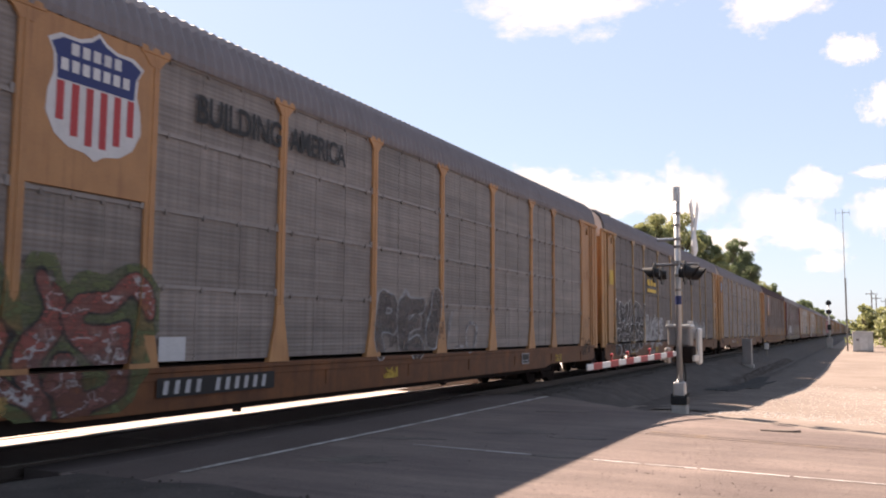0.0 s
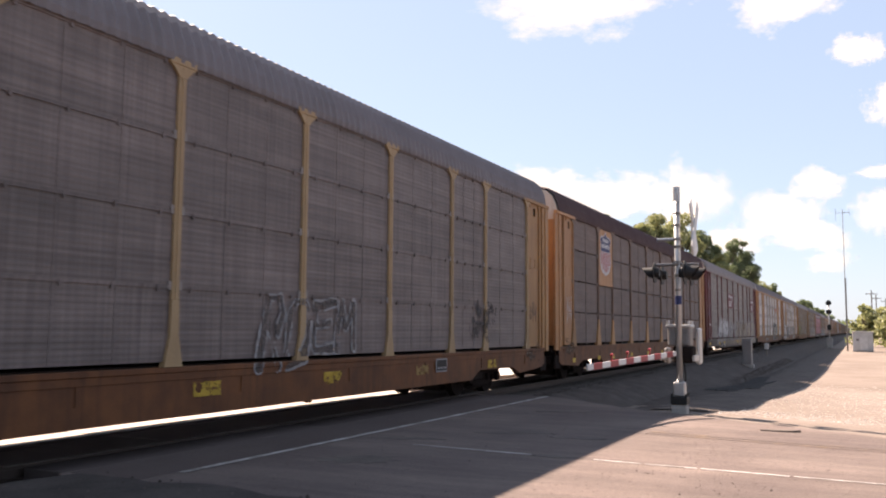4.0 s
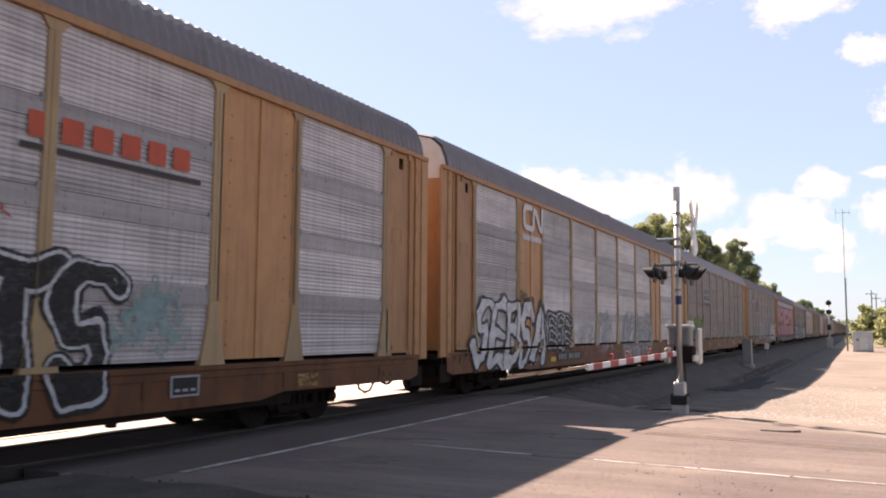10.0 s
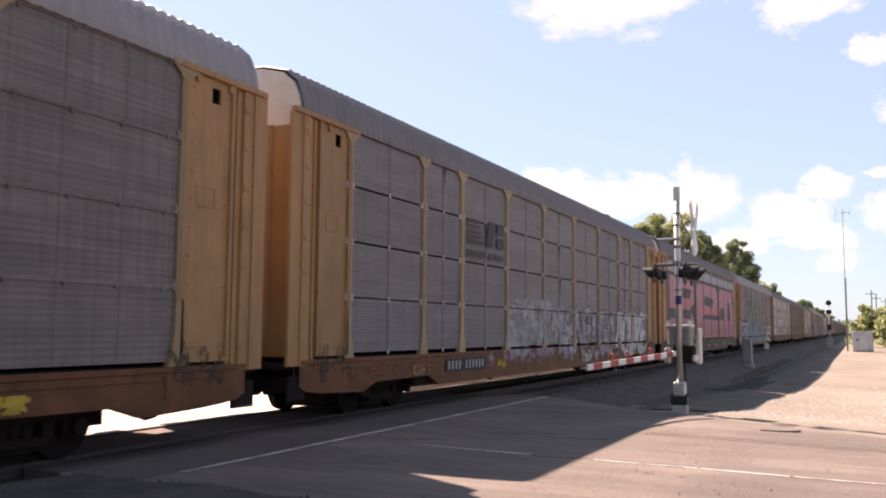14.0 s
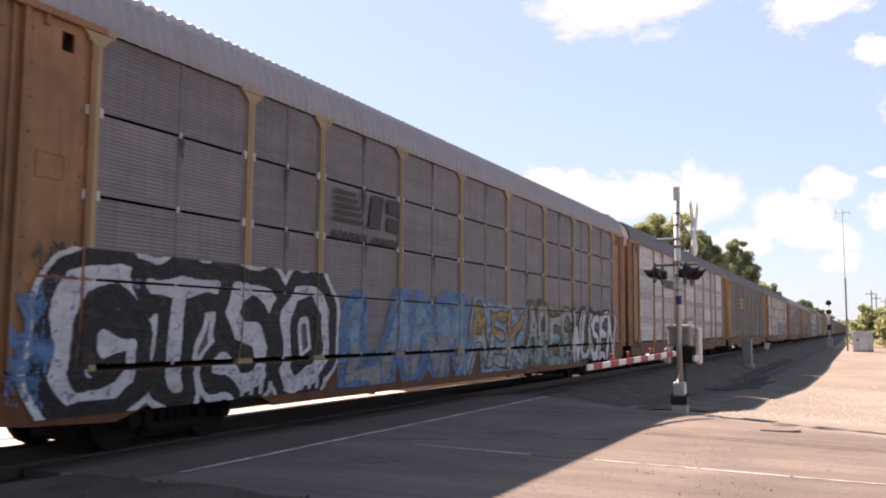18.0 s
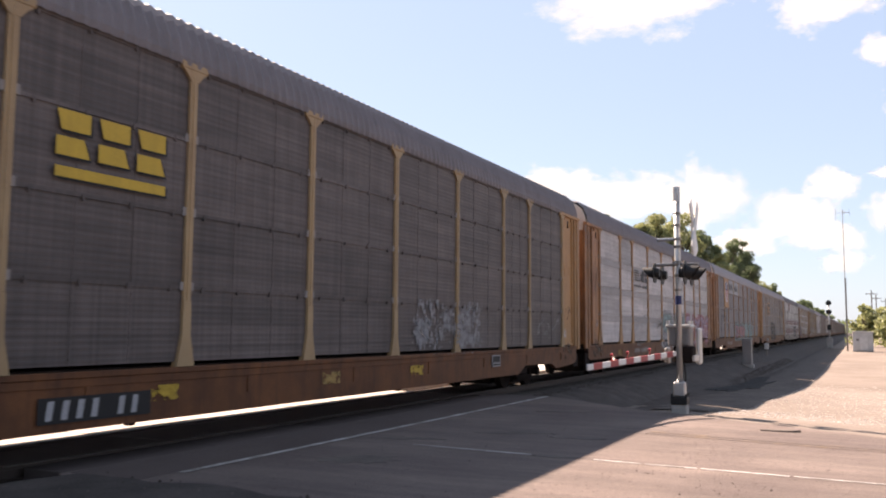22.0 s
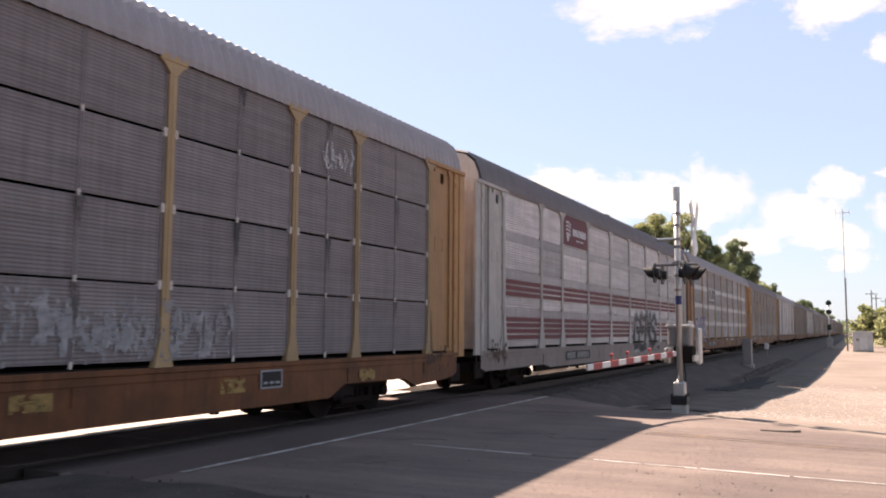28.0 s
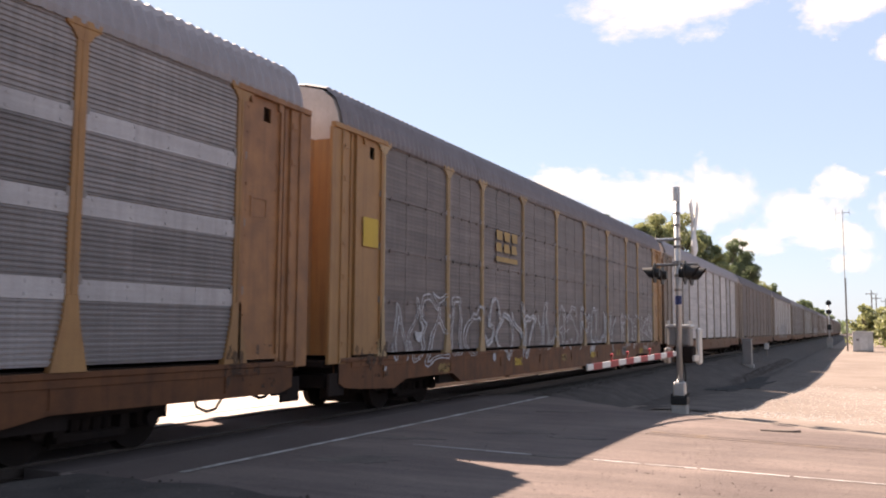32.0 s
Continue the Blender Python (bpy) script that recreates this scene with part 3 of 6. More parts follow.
def cap_mesh(mat):
    """The end wall of the roof, with thickness."""
    bm = bmesh.new()
    pts = [(-1.40, 4.86)] + [(y * 0.98, z - 0.015) for y, z in ROOF_PROFILE] + [(1.40, 4.86)]
    a = [bm.verts.new((-0.3, y, z)) for y, z in pts]
    b = [bm.verts.new((0.03, y * 0.985, z - 0.02)) for y, z in pts]
    bm.faces.new(a)
    bm.faces.new(b[::-1])
    for i in range(len(pts)):
        bm.faces.new((a[i], b[i], b[(i + 1) % len(pts)], a[(i + 1) % len(pts)]))
    bmesh.ops.recalc_face_normals(bm, faces=bm.faces)
    return mesh_of("roof_end", bm, [mat])


def post_mesh(mat, wide=True, cleat=STAINED, foot_mat=None, hw=None):
    """A side post: a channel, a bracket at its head and a splayed foot."""
    bm = bmesh.new()
    hw = hw or (0.09 if wide else 0.072)
    box(bm, -hw, hw, -0.045, 0.05, 1.78, 5.0, bevel=0.008)
    box(bm, -0.02, 0.02, -0.055, -0.045, 1.78, 5.0)
    box(bm, -0.26, 0.26, -0.06, 0.03, 5.0, 5.10, bevel=0.01)
    for q in ([(-0.25, 5.0), (-0.17, 4.95), (-hw, 4.84), (hw, 4.84), (0.17, 4.95), (0.25, 5.0)],):
        f = [[bm.verts.new((x, y, z)) for x, z in q] for y in (-0.052, -0.01)]
        bm.faces.new(f[0])
        bm.faces.new(f[1][::-1])
        for i in range(6):
            bm.faces.new((f[0][i], f[1][i], f[1][(i + 1) % 6], f[0][(i + 1) % 6]))
    foot = [(-hw, 1.78), (hw, 1.78), (0.12, 1.5), (0.26, 0.88), (-0.26, 0.88), (-0.12, 1.5)] if wide else [(-hw, 1.78), (hw, 1.78), (0.08, 1.3), (0.17, 0.88), (-0.17, 0.88), (-0.08, 1.3)]
    f = [[bm.verts.new((x, y, z)) for x, z in foot] for y in (-0.05, 0.05)]
    made = [bm.faces.new(f[0][::-1]), bm.faces.new(f[1])]
    made += [bm.faces.new((f[0][i], f[0][(i + 1) % 6], f[1][(i + 1) % 6], f[1][i])) for i in range(6)]
    for q in made:
        q.material_index = 2 if foot_mat else 0
    for z in TIERS[1:4]:
        for x in (-hw - 0.02, hw + 0.02):
            box(bm, x - 0.035, x + 0.035, -0.03, 0.03, z - 0.06, z + 0.06, mi=1)
    bmesh.ops.recalc_face_normals(bm, faces=bm.faces)
    return mesh_of("side_post", bm, [mat, cleat, foot_mat or mat])


def sill_mesh(mat, side, low):
    """The side sill: a flange, a web with stiffeners and a lower lip."""
    s = side
    bm = bmesh.new()

    def bx(x0, x1, a, b, z0, z1, bv=0.0):
        box(bm, x0, x1, min(a * s, b * s), max(a * s, b * s), z0, z1, bevel=bv)
    end = [(13.6, 0.44), (13.4, 0.35), (12.9, 0.30), (11.6, 0.24), (11.1, 0.40), (8.9, 0.42), (8.4, low)] if low < 0.3 else [(13.6, 0.46), (13.3, 0.38), (12.0, 0.38), (9.0, 0.40), (8.4, low)]
    pts = [(-x, z) for x, z in end] + end[::-1]
    for (x0, z0), (x1, z1) in zip(pts, pts[1:]):
        q = [bm.verts.new((x, s * y, z)) for y in (1.40, 1.53) for x, z in ((x0, z0), (x1, z1), (x1, 0.80), (x0, 0.80))]
        for f in ((0, 3, 2, 1), (4, 5, 6, 7), (0, 1, 5, 4), (3, 7, 6, 2)):
            bm.faces.new([q[i] for i in f])
    bmesh.ops.remove_doubles(bm, verts=bm.verts, dist=0.001)
    bmesh.ops.recalc_face_normals(bm, faces=bm.faces)
    bx(-13.6, 13.6, 1.38, 1.56, 0.80, 0.88, 0.01)
    bx(-13.2, 13.2, 1.53, 1.545, 0.70, 0.80, 0.004)
    for i in range(9):
        x = -12.0 + i * 3.0
        bx(x - 0.03, x + 0.03, 1.53, 1.545, 0.46, 0.72)
    return mesh_of("side_sill", bm, [mat])


def end_panel_mesh(mat):
    """The flat sheet beside the end door, with a rim, bolts, a card frame and a small opening at the top."""
    bm = bmesh.new()
    box(bm, -0.50, 0.50, -0.01, 0.02, 0.0, 3.72)
    box(bm, -0.50, 0.02, -0.01, 0.02, 3.72, 3.95)
    box(bm, 0.20, 0.50, -0.01, 0.02, 3.72, 3.95)
    box(bm, -0.50, 0.50, -0.01, 0.02, 3.95, 4.12)
    for x in (-0.5, 0.43):
        box(bm, x, x + 0.07, -0.05, -0.01, 0.0, 4.1, bevel=0.006)
    box(bm, -0.43, 0.43, -0.04, -0.01, 0.0, 0.07)
    for i in range(10):
        for x in (-0.36, 0.36):
            box(bm, x - 0.014, x + 0.014, -0.022, -0.01, 0.25 + i * 0.4, 0.28 + i * 0.4)
    for a, b, c, d in ((-0.25, 0.15, 2.18, 2.21), (-0.25, 0.15, 2.47, 2.5), (-0.25, -0.22, 2.21, 2.47), (0.12, 0.15, 2.21, 2.47)):
        box(bm, a, b, -0.02, -0.01, c, d)
    return mesh_of("end_panel", bm, [mat])


def corner_mesh(mat):
    """The upright plate at the car's corner, folded, with cleats."""
    bm = bmesh.new()
    box(bm, -0.28, 0.28, -0.05, 0.02, -0.15, 4.08, bevel=0.01)
    box(bm, -0.28, -0.22, 0.0, 0.18, -0.15, 4.08)
    box(bm, -0.06, -0.02, -0.075, -0.05, -0.15, 4.08)
    box(bm, -0.53, -0.28, -0.005, 0.02, -0.1, 4.08)
    box(bm, -0.43, -0.38, -0.03, -0.005, -0.1, 4.08)
    for i in range(7):
        box(bm, -0.26, -0.12, -0.065, -0.05, 0.15 + i * 0.6, 0.24 + i * 0.6)
    return mesh_of("corner_plate", bm, [mat])


def ladder_mesh(mat):
    bm = bmesh.new()
    for x in (-0.2, 0.2):
        tube(bm, (x, 0, 0.0), (x, 0, 3.9), 0.014, n=6)
    for i in range(11):
        tube(bm, (-0.2, 0, 0.2 + i * 0.35), (0.2, 0, 0.2 + i * 0.35), 0.011, n=6)
    return mesh_of("ladder", bm, [mat])


def door_mesh(mat):
    """Half of the folding end door: a sheet with upright folds and two slots."""
    bm = bmesh.new()
    prof = [(0.01, 0.0), (0.18, 0.0), (0.22, 0.035), (0.40, 0.035), (0.44, 0.0), (0.72, 0.0), (0.76, 0.035), (0.94, 0.035), (0.98, 0.0), (1.39, 0.0)]
    cuts = [0.0, 1.42, 1.54, 2.86, 2.98, 3.93]
    for k, (z0, z1) in enumerate(zip(cuts, cuts[1:])):
        for i, ((y0, x0), (y1, x1)) in enumerate(zip(prof, prof[1:])):
            if k in (1, 3) and i == 4:
                continue
            bm.faces.new([bm.verts.new(p) for p in ((x0, y0, z0), (x1, y1, z0), (x1, y1, z1), (x0, y0, z1))])
    bmesh.ops.remove_doubles(bm, verts=bm.verts, dist=0.0005)
    bmesh.ops.solidify(bm, geom=bm.faces[:], thickness=0.02)
    bmesh.ops.recalc_face_normals(bm, faces=bm.faces)
    return mesh_of("end_door", bm, [mat])


def wheel_mesh():
    bm = bmesh.new()
    for y0, y1, r in ((-0.07, 0.065, 0.42), (0.065, 0.095, 0.445)):
        tube(bm, (0, y0, 0), (0, y1, 0), r, n=28)
    tube(bm, (0, -0.1, 0), (0, -0.07, 0), 0.14, n=14)
    return mesh_of("wheel", bm, [UNDER], False)


def truck_frame_mesh():
    bm = bmesh.new()
    for s in (-1, 1):
        y = 0.98 * s
        box(bm, -1.2, 1.2, y - 0.09, y + 0.09, 0.50, 0.62, bevel=0.02)
        box(bm, -0.55, 0.55, y - 0.09, y + 0.09, 0.22, 0.34, bevel=0.02)
        for x in (-0.6, 0.44):
            box(bm, x, x + 0.16, y - 0.08, y + 0.08, 0.3, 0.55)
        for x in (-0.25, -0.08, 0.09, 0.26):
            tube(bm, (x, y, 0.34), (x, y, 0.50), 0.065, n=10)
        for x in (-0.9, 0.9):
            box(bm, x - 0.16, x + 0.16, y - 0.10, y + 0.12, 0.32, 0.54, bevel=0.03)
            tube(bm, (x, y + 0.1 * s, 0.42), (x, y + 0.2 * s, 0.42), 0.11, n=12)
    box(bm, -0.22, 0.22, -0.98, 0.98, 0.4, 0.68)
    box(bm, -1.2, 1.2, -0.5, 0.5, 0.12, 0.62, bevel=0.05)
    for s in (-1, 1):
        box(bm, -0.52, 0.52, s * 0.86 - 0.05, s * 0.86 + 0.05, 0.14, 0.5, bevel=0.02)
        box(bm, -1.7, 1.7, s * 0.62 - 0.03, s * 0.62 + 0.03, 0.34, 0.62)
    for x in (-0.9, 0.9):
        tube(bm, (x, -0.72, 0.42), (x, 0.72, 0.42), 0.08, n=10)
    for x in (-0.38, 0.38):
        box(bm, x - 0.05, x + 0.05, -0.9, 0.9, 0.2, 0.3)
    return mesh_of("truck", bm, [UNDER])


def underframe_mesh():
    bm = bmesh.new()
    box(bm, -13.4, 13.4, -0.38, 0.38, 0.42, 0.82)
    for s in (-1, 1):
        box(bm, -9.35, 9.35, s * 1.36 - 0.05, s * 1.36 + 0.05, 0.2, 0.5)
        for x in (-5.2, 1.9, 5.6):
            box(bm, x, x + 0.1, s * 1.36 - 0.05, s * 1.36 + 0.05, 0.15, 0.21)
    for i in range(14):
        x = -11.7 + i * 1.8
        box(bm, x - 0.05, x + 0.05, -1.42, 1.42, 0.6, 0.8)
    box(bm, -3.2, -1.4, -1.0, -0.5, 0.34, 0.6, bevel=0.03)
    box(bm, 1.5, 2.1, -1.0, -0.45, 0.3, 0.62, bevel=0.05)
    tube(bm, (2.6, -0.8, 0.48), (4.4, -0.8, 0.48), 0.16, n=12)
    tube(bm, (-13, -0.52, 0.5), (13, -0.52, 0.5), 0.025, n=6)
    for s in (-1, 1):
        box(bm, s * 13.4 - 0.15, s * 13.4 + 0.15, -1.45, 1.45, 0.42, 0.86, bevel=0.02)
        box(bm, s * 13.8 - 0.42, s * 13.8 + 0.42, -0.62, 0.62, 0.27, 0.8, bevel=0.04)
        box(bm, s * 13.62 - 0.1, s * 13.62 + 0.1, -1.3, 1.3, 0.34, 0.6, bevel=0.02)
        box(bm, s * 13.75 - 0.2, s * 13.75 + 0.2, -1.4, 1.4, 0.72, 0.84, bevel=0.02)
    return mesh_of("underframe", bm, [UNDER])


def coupler_mesh():
    bm = bmesh.new()
    prof = [(-0.11, 13.4), (-0.11, 13.92), (-0.17, 13.97), (-0.17, 14.30), (-0.08, 14.36), (0.02, 14.30), (0.02, 14.12), (0.15, 14.10), (0.15, 13.97), (0.11, 13.92), (0.11, 13.4)]
    lo = [bm.verts.new((x, y, 0.5)) for y, x in prof]
    hi = [bm.verts.new((x, y, 0.76)) for y, x in prof]
    bm.faces.new(lo)
    bm.faces.new(hi[::-1])
    for i in range(len(prof)):
        j = (i + 1) % len(prof)
        bm.faces.new((lo[i], hi[i], hi[j], lo[j]))
    bmesh.ops.recalc_face_normals(bm, faces=bm.faces)
    return mesh_of("coupler", bm, [UNDER])


def bent_pipe(name, pts, r, n=7):
    """A pipe or hose swept along points, in one skin."""
    bm = bmesh.new()
    rings = []
    for i, p in enumerate(pts):
        d = (Vector(pts[min(i + 1, len(pts) - 1)]) - Vector(pts[max(i - 1, 0)])).normalized()
        rot = d.to_track_quat("Z", "Y").to_matrix()
        rings.append([bm.verts.new(Vector(p) + rot @ Vector((r * math.cos(6.2832 * k / n), r * math.sin(6.2832 * k / n), 0))) for k in range(n)])
    for a, b in zip(rings, rings[1:]):
        for k in range(n):
            bm.faces.new((a[k], a[(k + 1) % n], b[(k + 1) % n], b[k]))
    return mesh_of(name, bm, [UNDER], True)


def hose_mesh():
    return bent_pipe("air_hose", [(13.6, -0.42, 0.55), (13.75, -0.44, 0.42), (13.95, -0.45, 0.27), (14.15, -0.45, 0.2), (14.3, -0.45, 0.21), (14.45, -0.44, 0.28)], 0.03)


def lever_mesh():
    return bent_pipe("uncoupling_lever", [(13.86, -1.42, 0.62), (13.9, -1.38, 0.36), (13.9, -1.1, 0.34), (13.9, -1.04, 0.6), (13.9, -0.2, 0.66)], 0.016)


def stirrup_mesh():
    return bent_pipe("stirrup", [(-0.22, 0, 0.3), (-0.22, 0, 0.03), (-0.19, 0, 0.0), (0.19, 0, 0.0), (0.22, 0, 0.03), (0.22, 0, 0.3)], 0.02)


def brake_pipe_mesh():
    return bent_pipe("brake_pipe", [(0, 0, 0.25), (0.05, 0, 0.08), (0.25, 0, 0.0), (0.45, 0, 0.02), (0.62, 0, 0.2)], 0.022)


def deck_mesh():
    bm = bmesh.new()
    box(bm, -13.4, 13.4, -1.44, 1.44, 0.0, 0.06)
    return mesh_of("deck", bm, [UNDER])


def plate_mesh(mat):
    bm = bmesh.new()
    box(bm, -0.95, 0.95, -0.07, 0.04, 0.0, 0.10, bevel=0.012)
    for x in (-0.6, 0.1, 0.7):
        box(bm, x - 0.03, x + 0.03, -0.05, 0.0, -0.12, 0.0)
    return mesh_of("top_bracket", bm, [mat])


WIDE = ("galv", "bright", "pale")
FOOT = WIDE + ("brown",)
FLIP = pose(0, 0, 0, 0, 0, 180)


def rail_car(label, style="fine", body=YELLOW, sill=SILL, roof=ROOF_DARK, cap=CAP, solid=(), near=True, post=SAND_POST):
    """An enclosed car carrier, its middle at x = 0 and the rail heads at z = 0. solid: bays closed by plain yellow sheet."""
    car = thing("autorack_car", label, "railway car", group="cars of the train")
    STYLE[car.name] = style
    key = body.name
    for side, turn in ((-1, Matrix()), (1, FLIP)):
        for x in POSTS:
            part("side_post", cached(("post", post.name, style in FOOT, style == "fine"), lambda: post_mesh(post, style in FOOT, CAP if style == "fine" else STAINED_BAND, TAN if style == "brown" else None, 0.06 if style == "brown" else None)), None, car, at=Matrix.Translation((x, side * HALF, 0)) @ turn)
        part("side_sill", cached(("sill", sill.name, side, style in WIDE), lambda: sill_mesh(sill, side, 0.3 if style in WIDE else 0.2)), None, car)
        for b, (a, c) in enumerate(zip(POSTS, POSTS[1:])):
            w, mid = round(c - a, 3), (a + c) / 2
            st = style
            if b in solid:
                part("blank_panel", cached(("blank", w, key), lambda: mesh_of("blank_panel", blank_bay(w), [body])), None, car, at=Matrix.Translation((mid, side * HALF, TIERS[0])) @ turn)
            elif near and side < 0:
                for z in TIERS[:4]:
                    part("panel", cached(("panel", w, st, z == TIERS[3]), lambda: panel_mesh(w, st, z == TIERS[3])), None, car, at=(mid, side * HALF, z))
            else:
                part("side_bay", cached(("bay", w, st), lambda: bay_mesh(w, st)), None, car, at=Matrix.Translation((mid, side * HALF, TIERS[0])) @ turn)
        for s in (-1, 1):
            m = Matrix.Translation((s * 12.68, side * HALF, 0.93)) @ turn
            part("end_panel", cached(("endp", key), lambda: end_panel_mesh(body)), None, car, at=m)
            part("top_bracket", cached(("plate", key), lambda: plate_mesh(body)), None, car, at=Matrix.Translation((s * 12.98, side * HALF, 5.0)) @ turn)
            part("corner_plate", cached(("corner", key), lambda: corner_mesh(body)), None, car, at=Matrix.Translation((s * 13.69, side * 1.50, 0.93)) @ turn @ (Matrix() if s * side < 0 else Matrix.Diagonal((-1, 1, 1, 1))))
    if solid:
        for side in (-1, 1):
            part("top_rail", cached(("top_rail", key), lambda: mesh_of("top_rail", boxed(-12.9, 12.9, -0.055, 0.02, 4.98, 5.10, bevel=0.01), [body])), None, car, at=Matrix.Translation((0, side * 1.545, 0)) @ (Matrix() if side < 0 else FLIP))
    for s, turn in ((1, Matrix()), (-1, FLIP)):
        part("end_door", cached(("door", key), lambda: door_mesh(body)), None, car, at=Matrix.Translation((s * 13.72, 0, 0.93)) @ turn)
        part("end_door", cached(("door", key), lambda: door_mesh(body)), None, car, at=Matrix.Translation((s * 13.72, -s * 1.40, 0.93)) @ turn)
        part("roof_end", cached(("cap", cap.name), lambda: cap_mesh(cap)), None, car, at=Matrix.Translation((s * 13.7, 0, 0)) @ turn)
        part("coupler", cached("coupler", coupler_mesh), None, car, at=turn)
        part("air_hose", cached("air_hose", hose_mesh), None, car, at=turn)
        part("uncoupling_lever", cached("lever", lever_mesh), None, car, at=turn)
        for y in (-1.47, 1.47):
            part("step_plate", cached("step_plate", lambda: mesh_of("step_plate", boxed(-0.24, 0.24, -0.03, 0.03, 0.22, 0.62, bevel=0.01), [UNDER])), None, car, at=(s * 13.62, y, 0))
        part("stirrup", cached("stirrup", stirrup_mesh), None, car, at=(s * 13.3, -1.5, 0.36))
        part("brake_pipe", cached("brake_pipe", brake_pipe_mesh), None, car, at=(s * 11.9 - 0.3, -1.3, 0.2))
        part("ladder", cached(("ladder", key), lambda: ladder_mesh(body)), None, car, at=Matrix.Translation((s * 13.98, -s * 1.16, 0.75)) @ pose(0, 0, 0, 0, 0, 90))
        truck = part("truck", cached("truck", truck_frame_mesh), None, car, at=(s * 10.05, 0, TRACK_Z))
        for x in (-0.9, 0.9):
            for y, r in ((-0.76, 0), (0.76, 180)):
                part("wheel", cached("wheel", wheel_mesh), None, truck, at=pose(x, y, 0.42, 0, 0, r))
    part("roof", cached(("roof", roof.name), lambda: roof_mesh(roof)), None, car)
    part("underframe", cached("under", underframe_mesh), None, car)
    for z in (0.84, 2.35, 3.95):
        part("deck", cached("deck", deck_mesh), None, car, at=(0, 0, z))
    return car


def blank_bay(w):
    bm = bmesh.new()
    box(bm, -w / 2, w / 2, -0.02, 0.02, 0.0, 4.1)
    for x in (-w / 2 + 0.05, -0.03, w / 2 - 0.11):
        box(bm, x, x + 0.06, -0.045, -0.015, 0.0, 4.1)
    for i in range(12):
        for x in (-w / 2 + 0.3, w / 2 - 0.3):
            box(bm, x - 0.015, x + 0.015, -0.034, -0.018, 0.2 + i * 0.34, 0.23 + i * 0.34)
    return bm


# ---- marks, signs and spray paint on the cars ----
FACE = HALF + 0.040


def flat(name, material, parent, faces, label="", y=None):
    """Flat painted shapes: polygons of (x, z), each laid a hair over the one before."""
    bm = bmesh.new()
    y = -FACE if y is None else y
    for i, poly in enumerate(faces):
        area = sum(a[0] * b[1] - b[0] * a[1] for a, b in zip(poly, poly[1:] + poly[:1]))
        pts = poly if area > 0 else poly[::-1]
        bm.faces.new([bm.verts.new((x, y - 0.0002 * i, z)) for x, z in pts])
    return part(name, bm, material, parent, label)


def rect(x0, x1, z0, z1):
    return [(x0, z0), (x1, z0), (x1, z1), (x0, z1)]


def disc(x, z, rx, rz=None, n=18):
    rz = rz or rx
    return [(x + rx * math.cos(2 * math.pi * i / n), z + rz * math.sin(2 * math.pi * i / n)) for i in range(n)]


def stroke(pts, w):
    """A thick line through points, as overlapping polygons."""
    out = []
    for (ax, az), (bx_, bz) in zip(pts, pts[1:]):
        dx, dz = bx_ - ax, bz - az
        ln = math.hypot(dx, dz) or 1
        nx, nz = -dz / ln * w / 2, dx / ln * w / 2
        out.append([(ax + nx, az + nz), (bx_ + nx, bz + nz), (bx_ - nx, bz - nz), (ax - nx, az - nz)])
    out += [disc(x, z, w / 2, n=10) for x, z in pts]
    return out


CELL = 0.017
LAYER = [0]


def relief(car, X, Z):
    """How far the car's side stands out at each spot, and where it has a slit that takes no paint."""
    d = np.full(X.shape, HALF + 0.036)
    slit = np.zeros(X.shape, bool)
    half = np.interp(Z, (0.88, 1.5, 1.78, 1.8), (0.265, 0.125, 0.096, 0.095)) if STYLE[car.name] in FOOT else np.interp(Z, (0.88, 1.3, 1.78), (0.175, 0.085, 0.078))
    for p in POSTS:
        d = np.where(np.abs(X - p) < half, HALF + 0.058, d)
    for z in TIERS[1:4]:
        slit |= (np.abs(Z - z) < 0.018) & (STYLE[car.name] in ("fine", "brown"))
    d = np.where(np.abs(X) > 12.3, HALF + 0.053, d)
    d = np.where(np.abs(X) > 13.38, 1.58, d)
    d = np.where(Z < 0.88, 1.564, d)
    d = np.where(Z < 0.80, 1.549, d)
    slit |= (Z > 0.875) & (Z < 0.955) & (np.abs(X) < 12.1)
    slit |= (np.abs(X) > 13.18) & (np.abs(X) < 13.41)
    return d, slit


